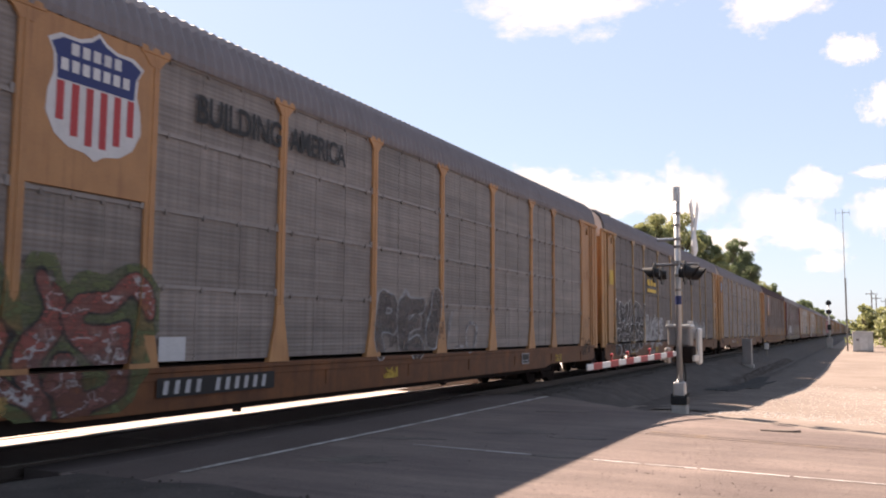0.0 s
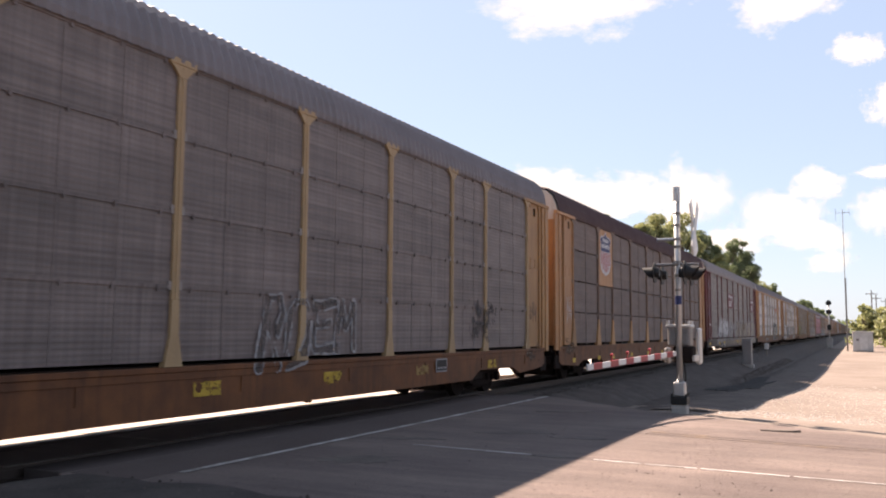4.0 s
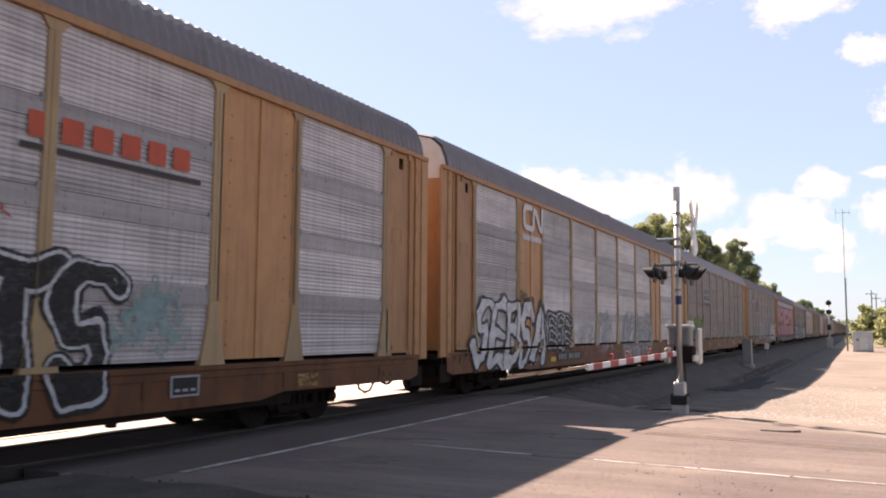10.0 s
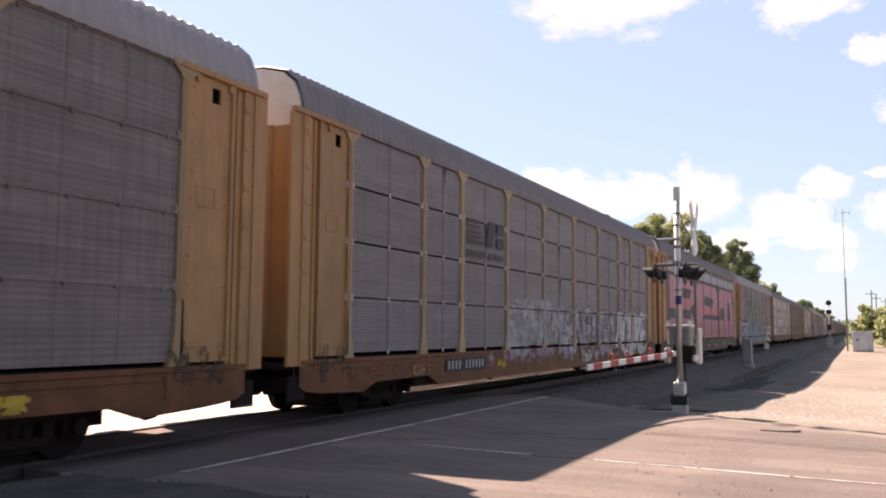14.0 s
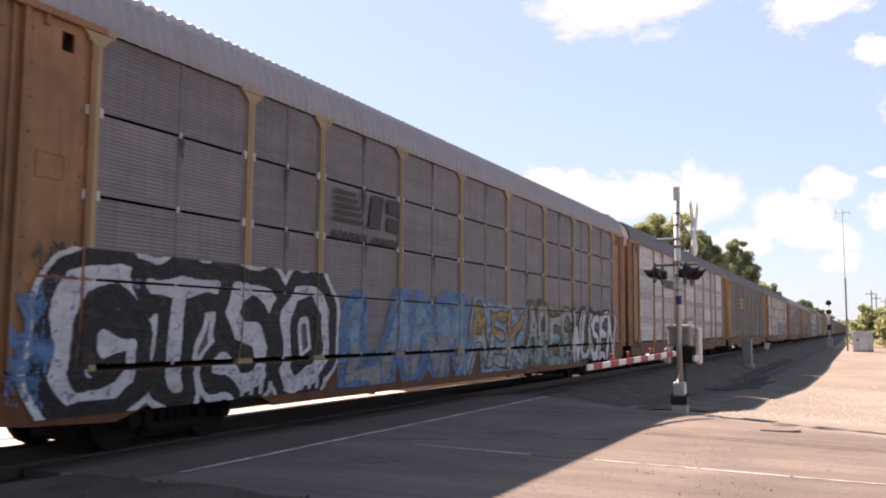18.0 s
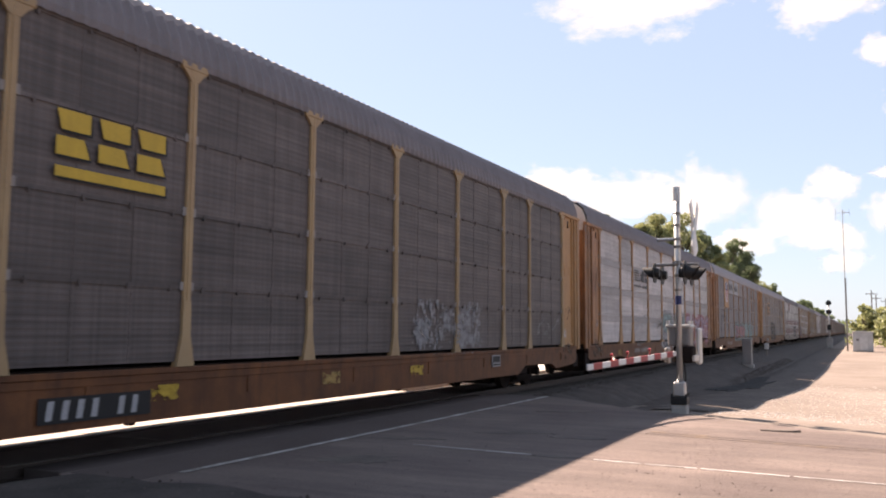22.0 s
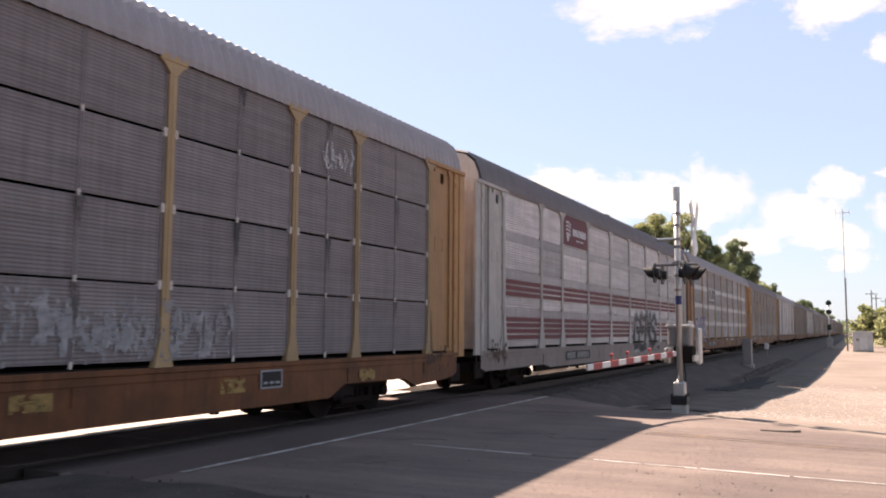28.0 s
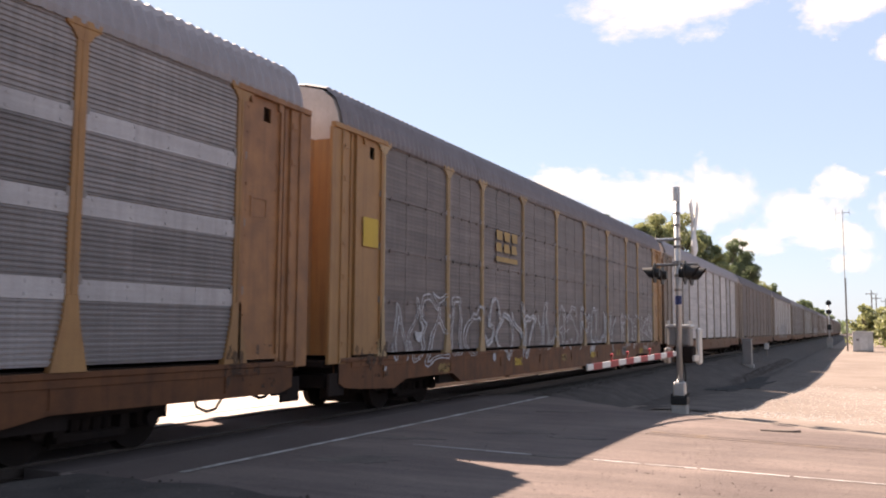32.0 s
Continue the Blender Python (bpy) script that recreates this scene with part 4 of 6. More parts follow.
class Canvas:
    """A patch of a car's side that is painted cell by cell and then laid on it as thin coats."""

    def __init__(self, x0, x1, z0, z1, seed):
        self.x = np.arange(x0, x1, CELL)
        self.z = np.arange(z0, z1, CELL)
        self.X, self.Z = np.meshgrid(self.x, self.z)
        self.ink = np.zeros(self.X.shape, np.int16)
        self.names = [None]
        self.rng = np.random.RandomState(seed)

    def cloudy(self, size, sx=1.0, sz=1.0):
        """Smooth random field in 0 to 1."""
        r = self.rng
        a = np.zeros(self.X.shape)
        for k, w in ((1, 1.0), (2.3, 0.5), (5, 0.3)):
            nx, nz = max(3, int((self.x[-1] - self.x[0]) / (size * sx) * k) + 3), max(3, int((self.z[-1] - self.z[0]) / (size * sz) * k) + 3)
            g = r.rand(nz, nx)
            u, v = (self.X - self.x[0]) / (self.x[-1] - self.x[0] + 1e-6) * (nx - 2), (self.Z - self.z[0]) / (self.z[-1] - self.z[0] + 1e-6) * (nz - 2)
            i, j = u.astype(int), v.astype(int)
            f, h = u - i, v - j
            f, h = f * f * (3 - 2 * f), h * h * (3 - 2 * h)
            a += w * (g[j, i] * (1 - f) * (1 - h) + g[j, i + 1] * f * (1 - h) + g[j + 1, i] * (1 - f) * h + g[j + 1, i + 1] * f * h)
        return a / 1.8

    def swing(self, size):
        """A slow random field in -1 to 1."""
        nx, nz = int((self.x[-1] - self.x[0]) / size) + 4, int((self.z[-1] - self.z[0]) / size) + 4
        g = self.rng.rand(nz, nx) * 2 - 1
        u, v = (self.X - self.x[0]) / size, (self.Z - self.z[0]) / size
        i, j = u.astype(int), v.astype(int)
        f, h = u - i, v - j
        f, h = f * f * (3 - 2 * f), h * h * (3 - 2 * h)
        return g[j, i] * (1 - f) * (1 - h) + g[j, i + 1] * f * (1 - h) + g[j + 1, i] * (1 - f) * h + g[j + 1, i + 1] * f * h

    def line(self, pts):
        """Distance from a bent line."""
        best = np.full(self.X.shape, 9.0)
        for (ax, az), (bx_, bz) in zip(pts, pts[1:]):
            dx, dz = bx_ - ax, bz - az
            t = np.clip(((self.X - ax) * dx + (self.Z - az) * dz) / (dx * dx + dz * dz + 1e-9), 0, 1)
            best = np.minimum(best, np.hypot(self.X - ax - t * dx, self.Z - az - t * dz))
        return best

    def put(self, mask, name):
        if name not in self.names:
            self.names.append(name)
        self.ink[mask] = self.names.index(name)

    def lay(self, car, name="graffiti", label="", wear=0.3, coats=None):
        ink = self.ink.copy()
        if wear:
            ink[self.cloudy(0.35, 1, 1) * 0.5 + self.cloudy(0.05, 1, 5) * 0.5 < wear] = 0
        d, slit = relief(car, self.X, self.Z)
        ink[slit] = 0
        LAYER[0] += 1
        lift = 0.0006 * (LAYER[0] % 12)
        vs, fs, mi = [], [], []
        h = CELL / 2
        for r in range(ink.shape[0]):
            row, dep = ink[r], d[r]
            cut = np.flatnonzero((np.diff(row) != 0) | (np.diff(dep) != 0)) + 1
            st = np.concatenate(([0], cut))
            en = np.concatenate((cut, [len(row)]))
            z = self.z[r]
            for a, b in zip(st, en):
                if row[a]:
                    k = len(vs)
                    y = -dep[a] - lift
                    xa, xb = self.x[a] - h, self.x[b - 1] + h
                    vs += [(xa, y, z - h), (xb, y, z - h), (xb, y, z + h), (xa, y, z + h)]
                    fs.append((k, k + 1, k + 2, k + 3))
                    mi.append(row[a] - 1)
        me = bpy.data.meshes.new(name)
        me.from_pydata(vs, [], fs)
        for n in self.names[1:]:
            me.materials.append((coats or SPRAY).get(n, CAP))
        me.polygons.foreach_set("material_index", mi)
        return tagged(part(name, me, None, car, label), kind="stuff")


LETTER = {"A": "00 49 90|24 74", "B": "00 09 69 87 65 05|65 93 81 60 00", "C": "98 79 29 07 02 20 70 91", "D": "00 09 59 86 83 50 00", "E": "90 00 09 99|05 75", "G": "98 69 28 06 02 20 70 91 94 54",
          "H": "00 09|90 99|05 95", "I": "40 59", "J": "09 99|69 62 40 10 02", "K": "00 09|99 04 90", "L": "09 00 90", "M": "00 19 44 79 90", "N": "00 09 90 99", "O": "20 02 07 29 69 87 82 60 20",
          "P": "00 09 69 87 65 04", "R": "00 09 69 87 65 05 90", "S": "98 79 29 07 25 65 83 71 30 02", "T": "09 99|49 40", "U": "09 02 20 60 82 99", "V": "09 40 99", "W": "09 20 45 70 99", "X": "00 99|09 90", "Y": "09 45 99|45 30", "Z": "09 99 00 90"}


def piece(car, x0, x1, z0, z1, text, fill, line, seed, fat=0.10, rim=0.05, halo=None, glow=0.12, low=None, slant=0.12, wear=0.2, shine=None, ground=None, warp=0.16, open_fill=False, label=""):
    """Sprayed letters: fat bent strokes with an outline, over a halo or a rough ground of other paint."""
    cv = Canvas(max(-13.95, x0 - 0.35), min(13.95, x1 + 0.35), max(0.36, z0 - 0.25), z1 + 0.3, seed)
    X, Z, rng = cv.X, cv.Z, random.Random(seed)
    if ground:
        edge = np.minimum(np.minimum(X - x0 + 0.1, x1 + 0.1 - X), np.minimum(Z - z0 + 0.1, z1 + 0.05 - Z))
        cv.put(edge + 0.35 * (cv.cloudy(0.4) - 0.5) > 0.02, ground)
    swell = fat * (1.0 + 0.35 * cv.swing(0.4)) + 0.02 * (cv.cloudy(0.2) - 0.5)
    cv.X, cv.Z = X + warp * cv.swing(0.6), Z + warp * cv.swing(0.5)
    w, h = (x1 - x0) / len(text), z1 - z0
    dist = []
    for i, ch in enumerate(text):
        if ch == " ":
            continue
        a, b = x0 + (i + 0.06) * w, (0.98 + rng.uniform(-0.04, 0.1)) * w
        zb, hh, best = z0 + rng.uniform(-0.05, 0.06) * h, h * rng.uniform(0.88, 1.0), None
        for run in LETTER[ch].split("|"):
            pts = [(a + int(p[0]) / 9 * b * 0.82 + slant * int(p[1]) / 9 * h, zb + int(p[1]) / 9 * hh) for p in run.split()]
            d = cv.line(pts)
            best = d if best is None else np.minimum(best, d)
        dist.append(best - swell)
    cv.X, cv.Z = X, Z
    body = np.min(dist, axis=0)
    if halo:
        cv.put(body < rim + glow, halo)
    tone = Z < z0 + h * (0.45 + 0.4 * (cv.cloudy(0.7) - 0.5))
    for d in dist:
        if open_fill:
            cv.put((d < rim) & (d > 0), line)
            continue
        cv.put(d < rim, line)
        cv.put(d < 0, fill)
        if low:
            cv.put((d < 0) & tone, low)
    if shine:
        cv.put((body < -0.03) & (np.abs(cv.cloudy(0.3) - 0.52) < 0.02), shine)
    return cv.lay(car, "graffiti", label, wear)


def scrawl(car, x0, x1, z0, z1, ink, seed, turns=6, w=0.012, wear=0.15):
    """A quick looping line sprayed with a thin nozzle."""
    rng = random.Random(seed)
    cv = Canvas(x0 - 0.1, x1 + 0.1, z0 - 0.1, z1 + 0.1, seed)
    step = (x1 - x0) / turns
    for i in range(turns):
        cx, pts = x0 + (i + 0.5) * step, []
        for j in range(rng.randint(3, 5)):
            pts.append((cx + step * rng.uniform(-0.8, 0.8), rng.uniform(z0, z1)))
        bent = [pts[0]]
        for p, q in zip(pts, pts[1:]):
            kx, kz = rng.uniform(-0.25, 0.25) * step, rng.uniform(-0.15, 0.15) * (z1 - z0)
            for f in (0.25, 0.5, 0.75, 1.0):
                arch = 4 * f * (1 - f)
                bent.append((p[0] + (q[0] - p[0]) * f + kx * arch, p[1] + (q[1] - p[1]) * f + kz * arch))
        cv.put(cv.line(bent) < w * rng.uniform(0.7, 1.2), ink)
    return cv.lay(car, "graffiti_tag", "", wear)


def haze(car, x0, x1, z0, z1, colour, seed, n=9):
    """Half-buffed paint: a thin worn patch."""
    cv = Canvas(x0, x1, z0, z1, seed)
    e = np.minimum(np.minimum(cv.X - x0, x1 - cv.X), np.minimum(cv.Z - z0, z1 - cv.Z))
    m = cv.cloudy(0.3) * 0.5 + cv.cloudy(0.05, 1, 3) * 0.5 + np.clip(e, 0, 0.35) * 0.5 - 0.14
    cv.put(m > 0.5, colour)
    return tagged(cv.lay(car, "paint_patch", "", 0.0), kind="stuff")


def mural(c):
    """Pink forms with black counters under a band of pale paint, cracked and streaked."""
    cv = Canvas(-12.1, 12.3, 0.90, 4.90, 9)
    X, Z, rng = cv.X, cv.Z, random.Random(9)
    top = 4.86 + 0.03 * np.sin(X * 1.7)
    cv.put(Z < top - 0.05 * cv.cloudy(0.4), "silver")
    cv.put(Z < 4.34, "charcoal")
    cv.put(Z < 4.15, "pink")
    grit = cv.cloudy(0.05, 5, 1) * 0.6 + cv.cloudy(0.06, 1, 3) * 0.4
    cv.put((grit < 0.28 + (3.35 - Z) * 0.42) & (Z > 2.3), "coral")
    cv.put((grit > 0.30 + (Z - 1.6) * 0.5) & (Z < 2.45), "rose")
    cv.put((cv.cloudy(0.05, 1, 9) > 0.70) & (Z > 4.34), "grey")
    cv.put((cv.cloudy(0.05, 1, 9) > 0.74) & (Z > 4.34), "charcoal")

    def poly(pts):
        inside = np.zeros(X.shape, bool)
        for (ax, az), (bx_, bz) in zip(pts, pts[1:] + pts[:1]):
            if az != bz:
                inside ^= ((az > Z) != (bz > Z)) & (X < (bx_ - ax) * (Z - az) / (bz - az) + ax)
        return inside
    k = [rect(-12.1, -11.6, 0.9, 4.2), rect(-9.9, -9.2, 0.9, 4.2), rect(-4.7, -3.85, 0.9, 4.25), rect(4.1, 4.82, 0.9, 4.2), rect(-11.6, -9.9, 2.0, 2.5)]
    k += [[(-8.2, 3.12), (-6.0, 3.12), (-5.6, 3.55), (-5.6, 3.64), (-8.2, 3.64)], [(-8.2, 2.05), (-5.7, 2.05), (-6.0, 2.52), (-8.2, 2.52)], [(-6.1, 2.55), (-4.6, 2.95), (-4.6, 1.15), (-5.0, 2.05)],
          [(-1.55, 2.95), (1.8, 2.80), (2.5, 3.35), (-0.9, 3.5)], [(-1.95, 2.1), (4.2, 2.05), (4.2, 2.38), (-1.5, 2.35)], [(4.8, 2.1), (7.0, 2.1), (7.0, 2.95), (5.4, 2.95)], [(8.5, 2.1), (10.4, 2.1), (9.7, 3.45), (8.8, 3.45)],
          [(11.2, 3.2), (11.6, 3.0), (11.7, 0.9), (12.0, 0.9), (12.0, 3.6), (11.2, 4.2), (10.7, 4.2)], [(-4.75, 3.8), (-4.75, 4.2), (-3.2, 4.2), (-3.9, 3.75)], [(3.4, 4.2), (4.15, 3.75), (4.15, 4.2)], [(4.75, 3.7), (5.35, 4.2), (4.75, 4.2)]]
    for q in k:
        cv.put(poly(q), "charcoal")
    cv.put(poly(rect(12.0, 12.3, 0.9, 4.3)), "silver")
    for i in range(70):
        x, z = rng.uniform(-11.5, 11.5), rng.uniform(1.1, 4.0)
        pts = [(x, z)]
        for j in range(5):
            pts.append((pts[-1][0] + rng.uniform(-0.12, 0.14), pts[-1][1] - rng.uniform(0.04, 0.2)))
        cv.put((cv.line(pts) < rng.uniform(0.005, 0.014)) & (cv.ink > 0), "charcoal")
    cv.put((cv.cloudy(0.12, 1, 6) > 0.80) & (Z < 4.1), "mauve")
    cv.lay(c, "mural", "pink and black sprayed mural", 0.1, PAINT)


def marks(car, x0, x1, z, plate="black", h=0.2, cells=10, ink="silver"):
    """A stencilled car mark as plain slanting bars in two groups, some on a dark plate on the sill."""
    y = -1.556
    if plate:
        flat("mark_plate", PAINT[plate], car, [rect(x0 - 0.1, x1 + 0.1, z - 0.04, z + h + 0.04)], y=y)
    w = (x1 - x0) / (cells + 1)
    shapes = [[(a, z), (a + w * 0.42, z), (a + w * 0.42 + 0.03, z + h), (a + 0.03, z + h)] for a in (x0 + (i + (0.9 if i > 3 else 0)) * w for i in range(cells))]
    tagged(flat("mark_stencil", PAINT[ink], car, shapes, y=y - 0.005), kind="stuff")


def bars(car, x0, x1, z0, z1, ink, cells, y=None):
    w = (x1 - x0) / cells
    return tagged(flat("stencil", PAINT[ink], car, [rect(x0 + i * w, x0 + i * w + w * 0.7, z0, z1) for i in range(cells)], y=y), kind="stuff")


def words(car, text, x, z, size, ink, stretch=1.0):
    cu = bpy.data.curves.new("lettering", "FONT")
    cu.body, cu.size, cu.extrude, cu.offset = text, size, 0.001, size * 0.02
    tmp = bpy.data.objects.new("lettering", cu)
    me = bpy.data.meshes.new_from_object(tmp)
    bpy.data.objects.remove(tmp)
    me.materials.clear()
    me.materials.append(PAINT[ink])
    ob = part("lettering", me, None, car, at=Matrix.Translation((x, -FACE - 0.012, z)) @ pose(0, 0, 0, 90) @ Matrix.Diagonal((stretch, 1, 1, 1)))
    return ob


def shield(car, x0, x1, z0, z1, sheet_x0, sheet_x1, sheet_z0):
    """A yellow sheet with a heraldic shield: blue head with white bars, red and white stripes below, a white rim."""
    sh = part("yellow_sheet", boxed(sheet_x0, sheet_x1, -FACE - 0.004, -HALF - 0.012, sheet_z0, 5.04, bevel=0.006), YELLOW, car, "yellow sheet behind a shield emblem")
    w, h, m = x1 - x0, z1 - z0, (x0 + x1) / 2
    half = [(0.0, 0.0), (0.10, 0.05), (0.26, 0.07), (0.40, 0.15), (0.49, 0.30), (0.48, 0.46), (0.43, 0.60), (0.44, 0.74), (0.50, 0.84), (0.38, 0.90), (0.2, 0.90), (0.08, 0.94), (0.0, 1.0)]

    def outline(k):
        r = [(m + k * u * w, z0 + h * (0.5 + (v - 0.5) * k)) for u, v in half]
        return r + [(2 * m - x, z) for x, z in r[-2:0:-1]]
    y = -FACE - 0.008
    flat("shield", PAINT["white"], sh, [outline(1.0)], y=y)
    inner = outline(0.93)
    split = z0 + h * 0.56
    # the head: everything above the split, closed along it
    right = [p for p in inner if p[0] >= m and p[1] > split]
    left = [p for p in inner if p[0] < m and p[1] > split]
    wid = 0.43 * w * 0.93
    flat("shield_head", PAINT["navy"], sh, [[(m + wid, split)] + right + left + [(m - wid, split)]], y=y - 0.003)
    stripes = []
    for i in range(6):
        a = m + (-0.40 + i * 0.145) * w
        b = a + 0.075 * w
        lo = z0 + h * (0.10 + 0.75 * (abs((a + b) / 2 - m) / w) ** 2 * 1.6)
        stripes.append(rect(a, b, lo, split - 0.02))
    flat("shield_stripes", PAINT["red"], sh, stripes, y=y - 0.003)
    for r, (n, ww) in enumerate(((5, 0.55), (7, 0.74))):
        zz = z0 + h * (0.76 - r * 0.13)
        flat("shield_bars", PAINT["white"], sh, [rect(m - ww * w / 2 + i * ww * w / n, m - ww * w / 2 + (i + 0.68) * ww * w / n, zz, zz + h * 0.09) for i in range(n)], y=y - 0.007)


def underlined(car, x0, x1, z0, z1, ink, shadow=None):
    """Three slanting blocks with notches over a thick rule."""
    w, h = x1 - x0, z1 - z0
    shapes = []
    for i in range(3):
        a, b, zl = x0 + w * 0.355 * i, x0 + w * (0.355 * i + 0.28), z0 + h * 0.32
        shapes += [[(a, zl), (b, zl), (b - w * 0.05, zl + h * 0.28), (a, zl + h * 0.28)], [(a + w * 0.04, zl + h * 0.38), (b, zl + h * 0.38), (b, z1), (a, z1)]]
    shapes.append(rect(x0, x1, z0, z0 + h * 0.16))
    if shadow:
        flat("emblem_shadow", PAINT[shadow], car, [[(x + 0.04, z - 0.03) for x, z in s] for s in shapes])
    tagged(flat("emblem", PAINT[ink], car, shapes, y=-FACE - 0.008), kind="stuff")


def striped_emblem(car, x0, x1, z0, z1, ink, ground=None):
    """A leaning block cut by bars, beside two heavy strokes, over a row of small bars."""
    w, h = x1 - x0, z1 - z0
    if ground:
        flat("emblem_ground", PAINT[ground], car, [rect(x0 - 0.1, x1 + 0.1, z0 - 0.05, z1 + 0.1)])
    shapes = [[(x0, z0 + h * (0.35 + 0.13 * i)), (x0 + w * (0.42 - 0.03 * i), z0 + h * (0.35 + 0.13 * i)), (x0 + w * (0.44 - 0.03 * i), z0 + h * (0.42 + 0.13 * i)), (x0 + w * 0.02, z0 + h * (0.42 + 0.13 * i))] for i in range(5)]
    shapes += [[(x0 + w * 0.50, z0 + h * 0.33), (x0 + w * 0.68, z0 + h * 0.33), (x0 + w * 0.74, z1), (x0 + w * 0.56, z1)], rect(x0 + w * 0.80, x1, z0 + h * 0.33, z0 + h * 0.62), rect(x0 + w * 0.80, x1, z0 + h * 0.70, z1)]
    n = 14
    shapes += [rect(x0 + i * w / n, x0 + (i + 0.65) * w / n, z0, z0 + h * 0.16) for i in range(n) if i != 7]
    tagged(flat("emblem", PAINT[ink], car, shapes, y=-FACE - 0.008), kind="stuff")


CARS = {}


def build_train():
    P = "yellow autorack car with "
    C = rail_car
    k = CARS
    k[-1] = C(P + "dull grey panels", near=False)
    c = k[0] = C(P + "brown-stained panels and a shield emblem", "pale", roof=ROOF_DARK, post=YELLOW)
    shield(c, -8.92, -7.45, 3.40, 5.0, -9.14, -7.31, 3.02)
    words(c, "BUILDING", -6.45, 4.30, 0.56, "black", 0.78)
    words(c, "AMERICA", -4.25, 4.32, 0.54, "black", 0.74)
    piece(c, -12.6, -7.35, 0.5, 1.95, "JRNS", "brick", "black", 11, 0.16, 0.035, "moss", 0.17, wear=0.3, warp=0.25, low="rust", shine="silver", label="faded red and green sprayed piece")
    haze(c, -1.5, 1.55, 0.95, 2.1, "soot", 14)
    piece(c, -1.35, 1.5, 1.05, 2.0, "PEI", "soot", "silver", 12, 0.16, 0.035, wear=0.25)
    piece(c, 1.8, 3.5, 1.0, 1.7, "LO", "grey", "silver", 13, 0.02, 0.03, wear=0.3)
    flat("placard", PAINT["white"], c, [rect(-7.0, -6.5, 0.96, 1.28)])
    marks(c, -6.9, -4.6, 0.52, h=0.18)
    c = k[1] = C(P + "dark grey panels and white sprayed piece", "dim", TAN, roof=ROOF_DARK)
    underlined(c, -6.67, -4.94, 3.08, 4.02, "yellow", "black")
    piece(c, -6.95, -3.6, 0.9, 1.78, "NAS", "silver", "charcoal", 21, 0.16, 0.045, "white", 0.06, wear=0.3, label="white sprayed piece")
    piece(c, -1.85, 1.4, 0.95, 1.75, "KON", "silver", "charcoal", 22, 0.13, 0.04, "silver", 0.06, wear=0.32)
    haze(c, 4.2, 8.6, 0.95, 1.9, "silver", 27)
    haze(c, 3.9, 9.0, 0.9, 2.1, "silver", 23, 12)
    haze(c, -12.1, -7.3, 0.5, 2.2, "charcoal", 25)
    piece(c, -11.9, -7.4, 1.45, 2.35, "UPOUOMU", "charcoal", "white", 24, 0.14, 0.035, wear=0.34, slant=0.0)
    piece(c, -12.0, -7.5, 0.7, 1.55, "OCBOSO", "charcoal", "white", 26, 0.15, 0.035, wear=0.36, slant=0.0)
    flat("warning_label", PAINT["label"], c, [rect(-12.95, -12.4, 3.1, 3.65)])
    marks(c, -6.5, -5.3, 0.34, h=0.2, cells=6)
    flat("warning_dot", PAINT["ochre"], c, [disc(-5.0, 0.5, 0.16, 0.12)], y=-1.556)
    c = k[2] = C(P + "grey panels and a round blue emblem", "smooth", TAN, roof=ROOF_DARK)
    flat("emblem", PAINT["navy"], c, [disc(-12.72, 4.35, 0.3, 0.4)], y=-HALF - 0.03)
    flat("emblem", PAINT["sky"], c, [disc(-12.72, 4.35, 0.23, 0.31)], y=-HALF - 0.036)
    piece(c, 0.3, 3.2, 0.95, 1.9, "ROEM", "soot", "silver", 31, 0.06, 0.04, wear=0.4)
    marks(c, -7.9, -5.6, 0.52, None)
    haze(c, 8.2, 9.9, 1.1, 2.2, "charcoal", 33, 7)
    c = k[3] = C(P + "brown panels and a shield emblem", "brown", roof=ROOF_BROWN, post=RUSTY_POST)
    shield(c, -9.0, -7.55, 3.34, 4.98, -9.14, -7.31, 3.0)
    for x in POSTS:
        flat("warning_label", PAINT["label"], c, [rect(x - 0.15, x + 0.15, 0.36, 0.5)], y=-1.558)
    c = k[4] = C("maroon autorack car with stained grey panels and sprayed piece", "pale", MAROON, BLACK_SILL, ROOF_MID, CAP, post=MAROON)
    for a, b, z0, z1 in ((-4.3, -1.6, 3.0, 4.05), (9.3, 11.9, 3.0, 4.05)):
        flat("emblem_ground", PAINT["maroon"], c, [rect(a, b, z0, z1)])
        flat("emblem", PAINT["white"], c, [rect(a + 0.2, a + 1.6, z0 + 0.15 + i * 0.14, z0 + 0.22 + i * 0.14) for i in range(3)] + stroke([(b - 0.75 + 0.33 * math.cos(t * 0.5), z0 + 0.55 + 0.33 * math.sin(t * 0.5)) for t in range(9)], 0.11), y=-FACE - 0.008)
        bars(c, a + 0.25, a + 1.5, z1 - 0.3, z1 - 0.12, "white", 7, -FACE - 0.008)
    piece(c, -9.6, -4.6, 0.7, 1.95, "ANTMER", "white", "grey", 41, 0.15, 0.04, "silver", 0.1, low="silver", wear=0.3, slant=0.25, label="white sprayed piece")
    piece(c, -4.5, -0.2, 0.55, 1.95, "HRVSK", "silver", "grey", 42, 0.10, 0.05, wear=0.3)
    piece(c, -0.1, 6.2, 0.55, 1.95, "PEMNOKRE", "cream", "charcoal", 43, 0.13, 0.04, "grey", 0.1, wear=0.3)
    haze(c, -4.5, 9.5, 0.44, 0.86, "cream", 46)
    haze(c, -9.0, 11.5, 0.44, 0.84, "ochre", 47)
    piece(c, 6.3, 12.3, 0.55, 1.95, "NRMOEBZS", "cream", "grey", 44, 0.12, 0.05, "silver", 0.08, wear=0.34)
    flat("placard", PAINT["white"], c, [disc(-12.28, 1.02, 0.17)])
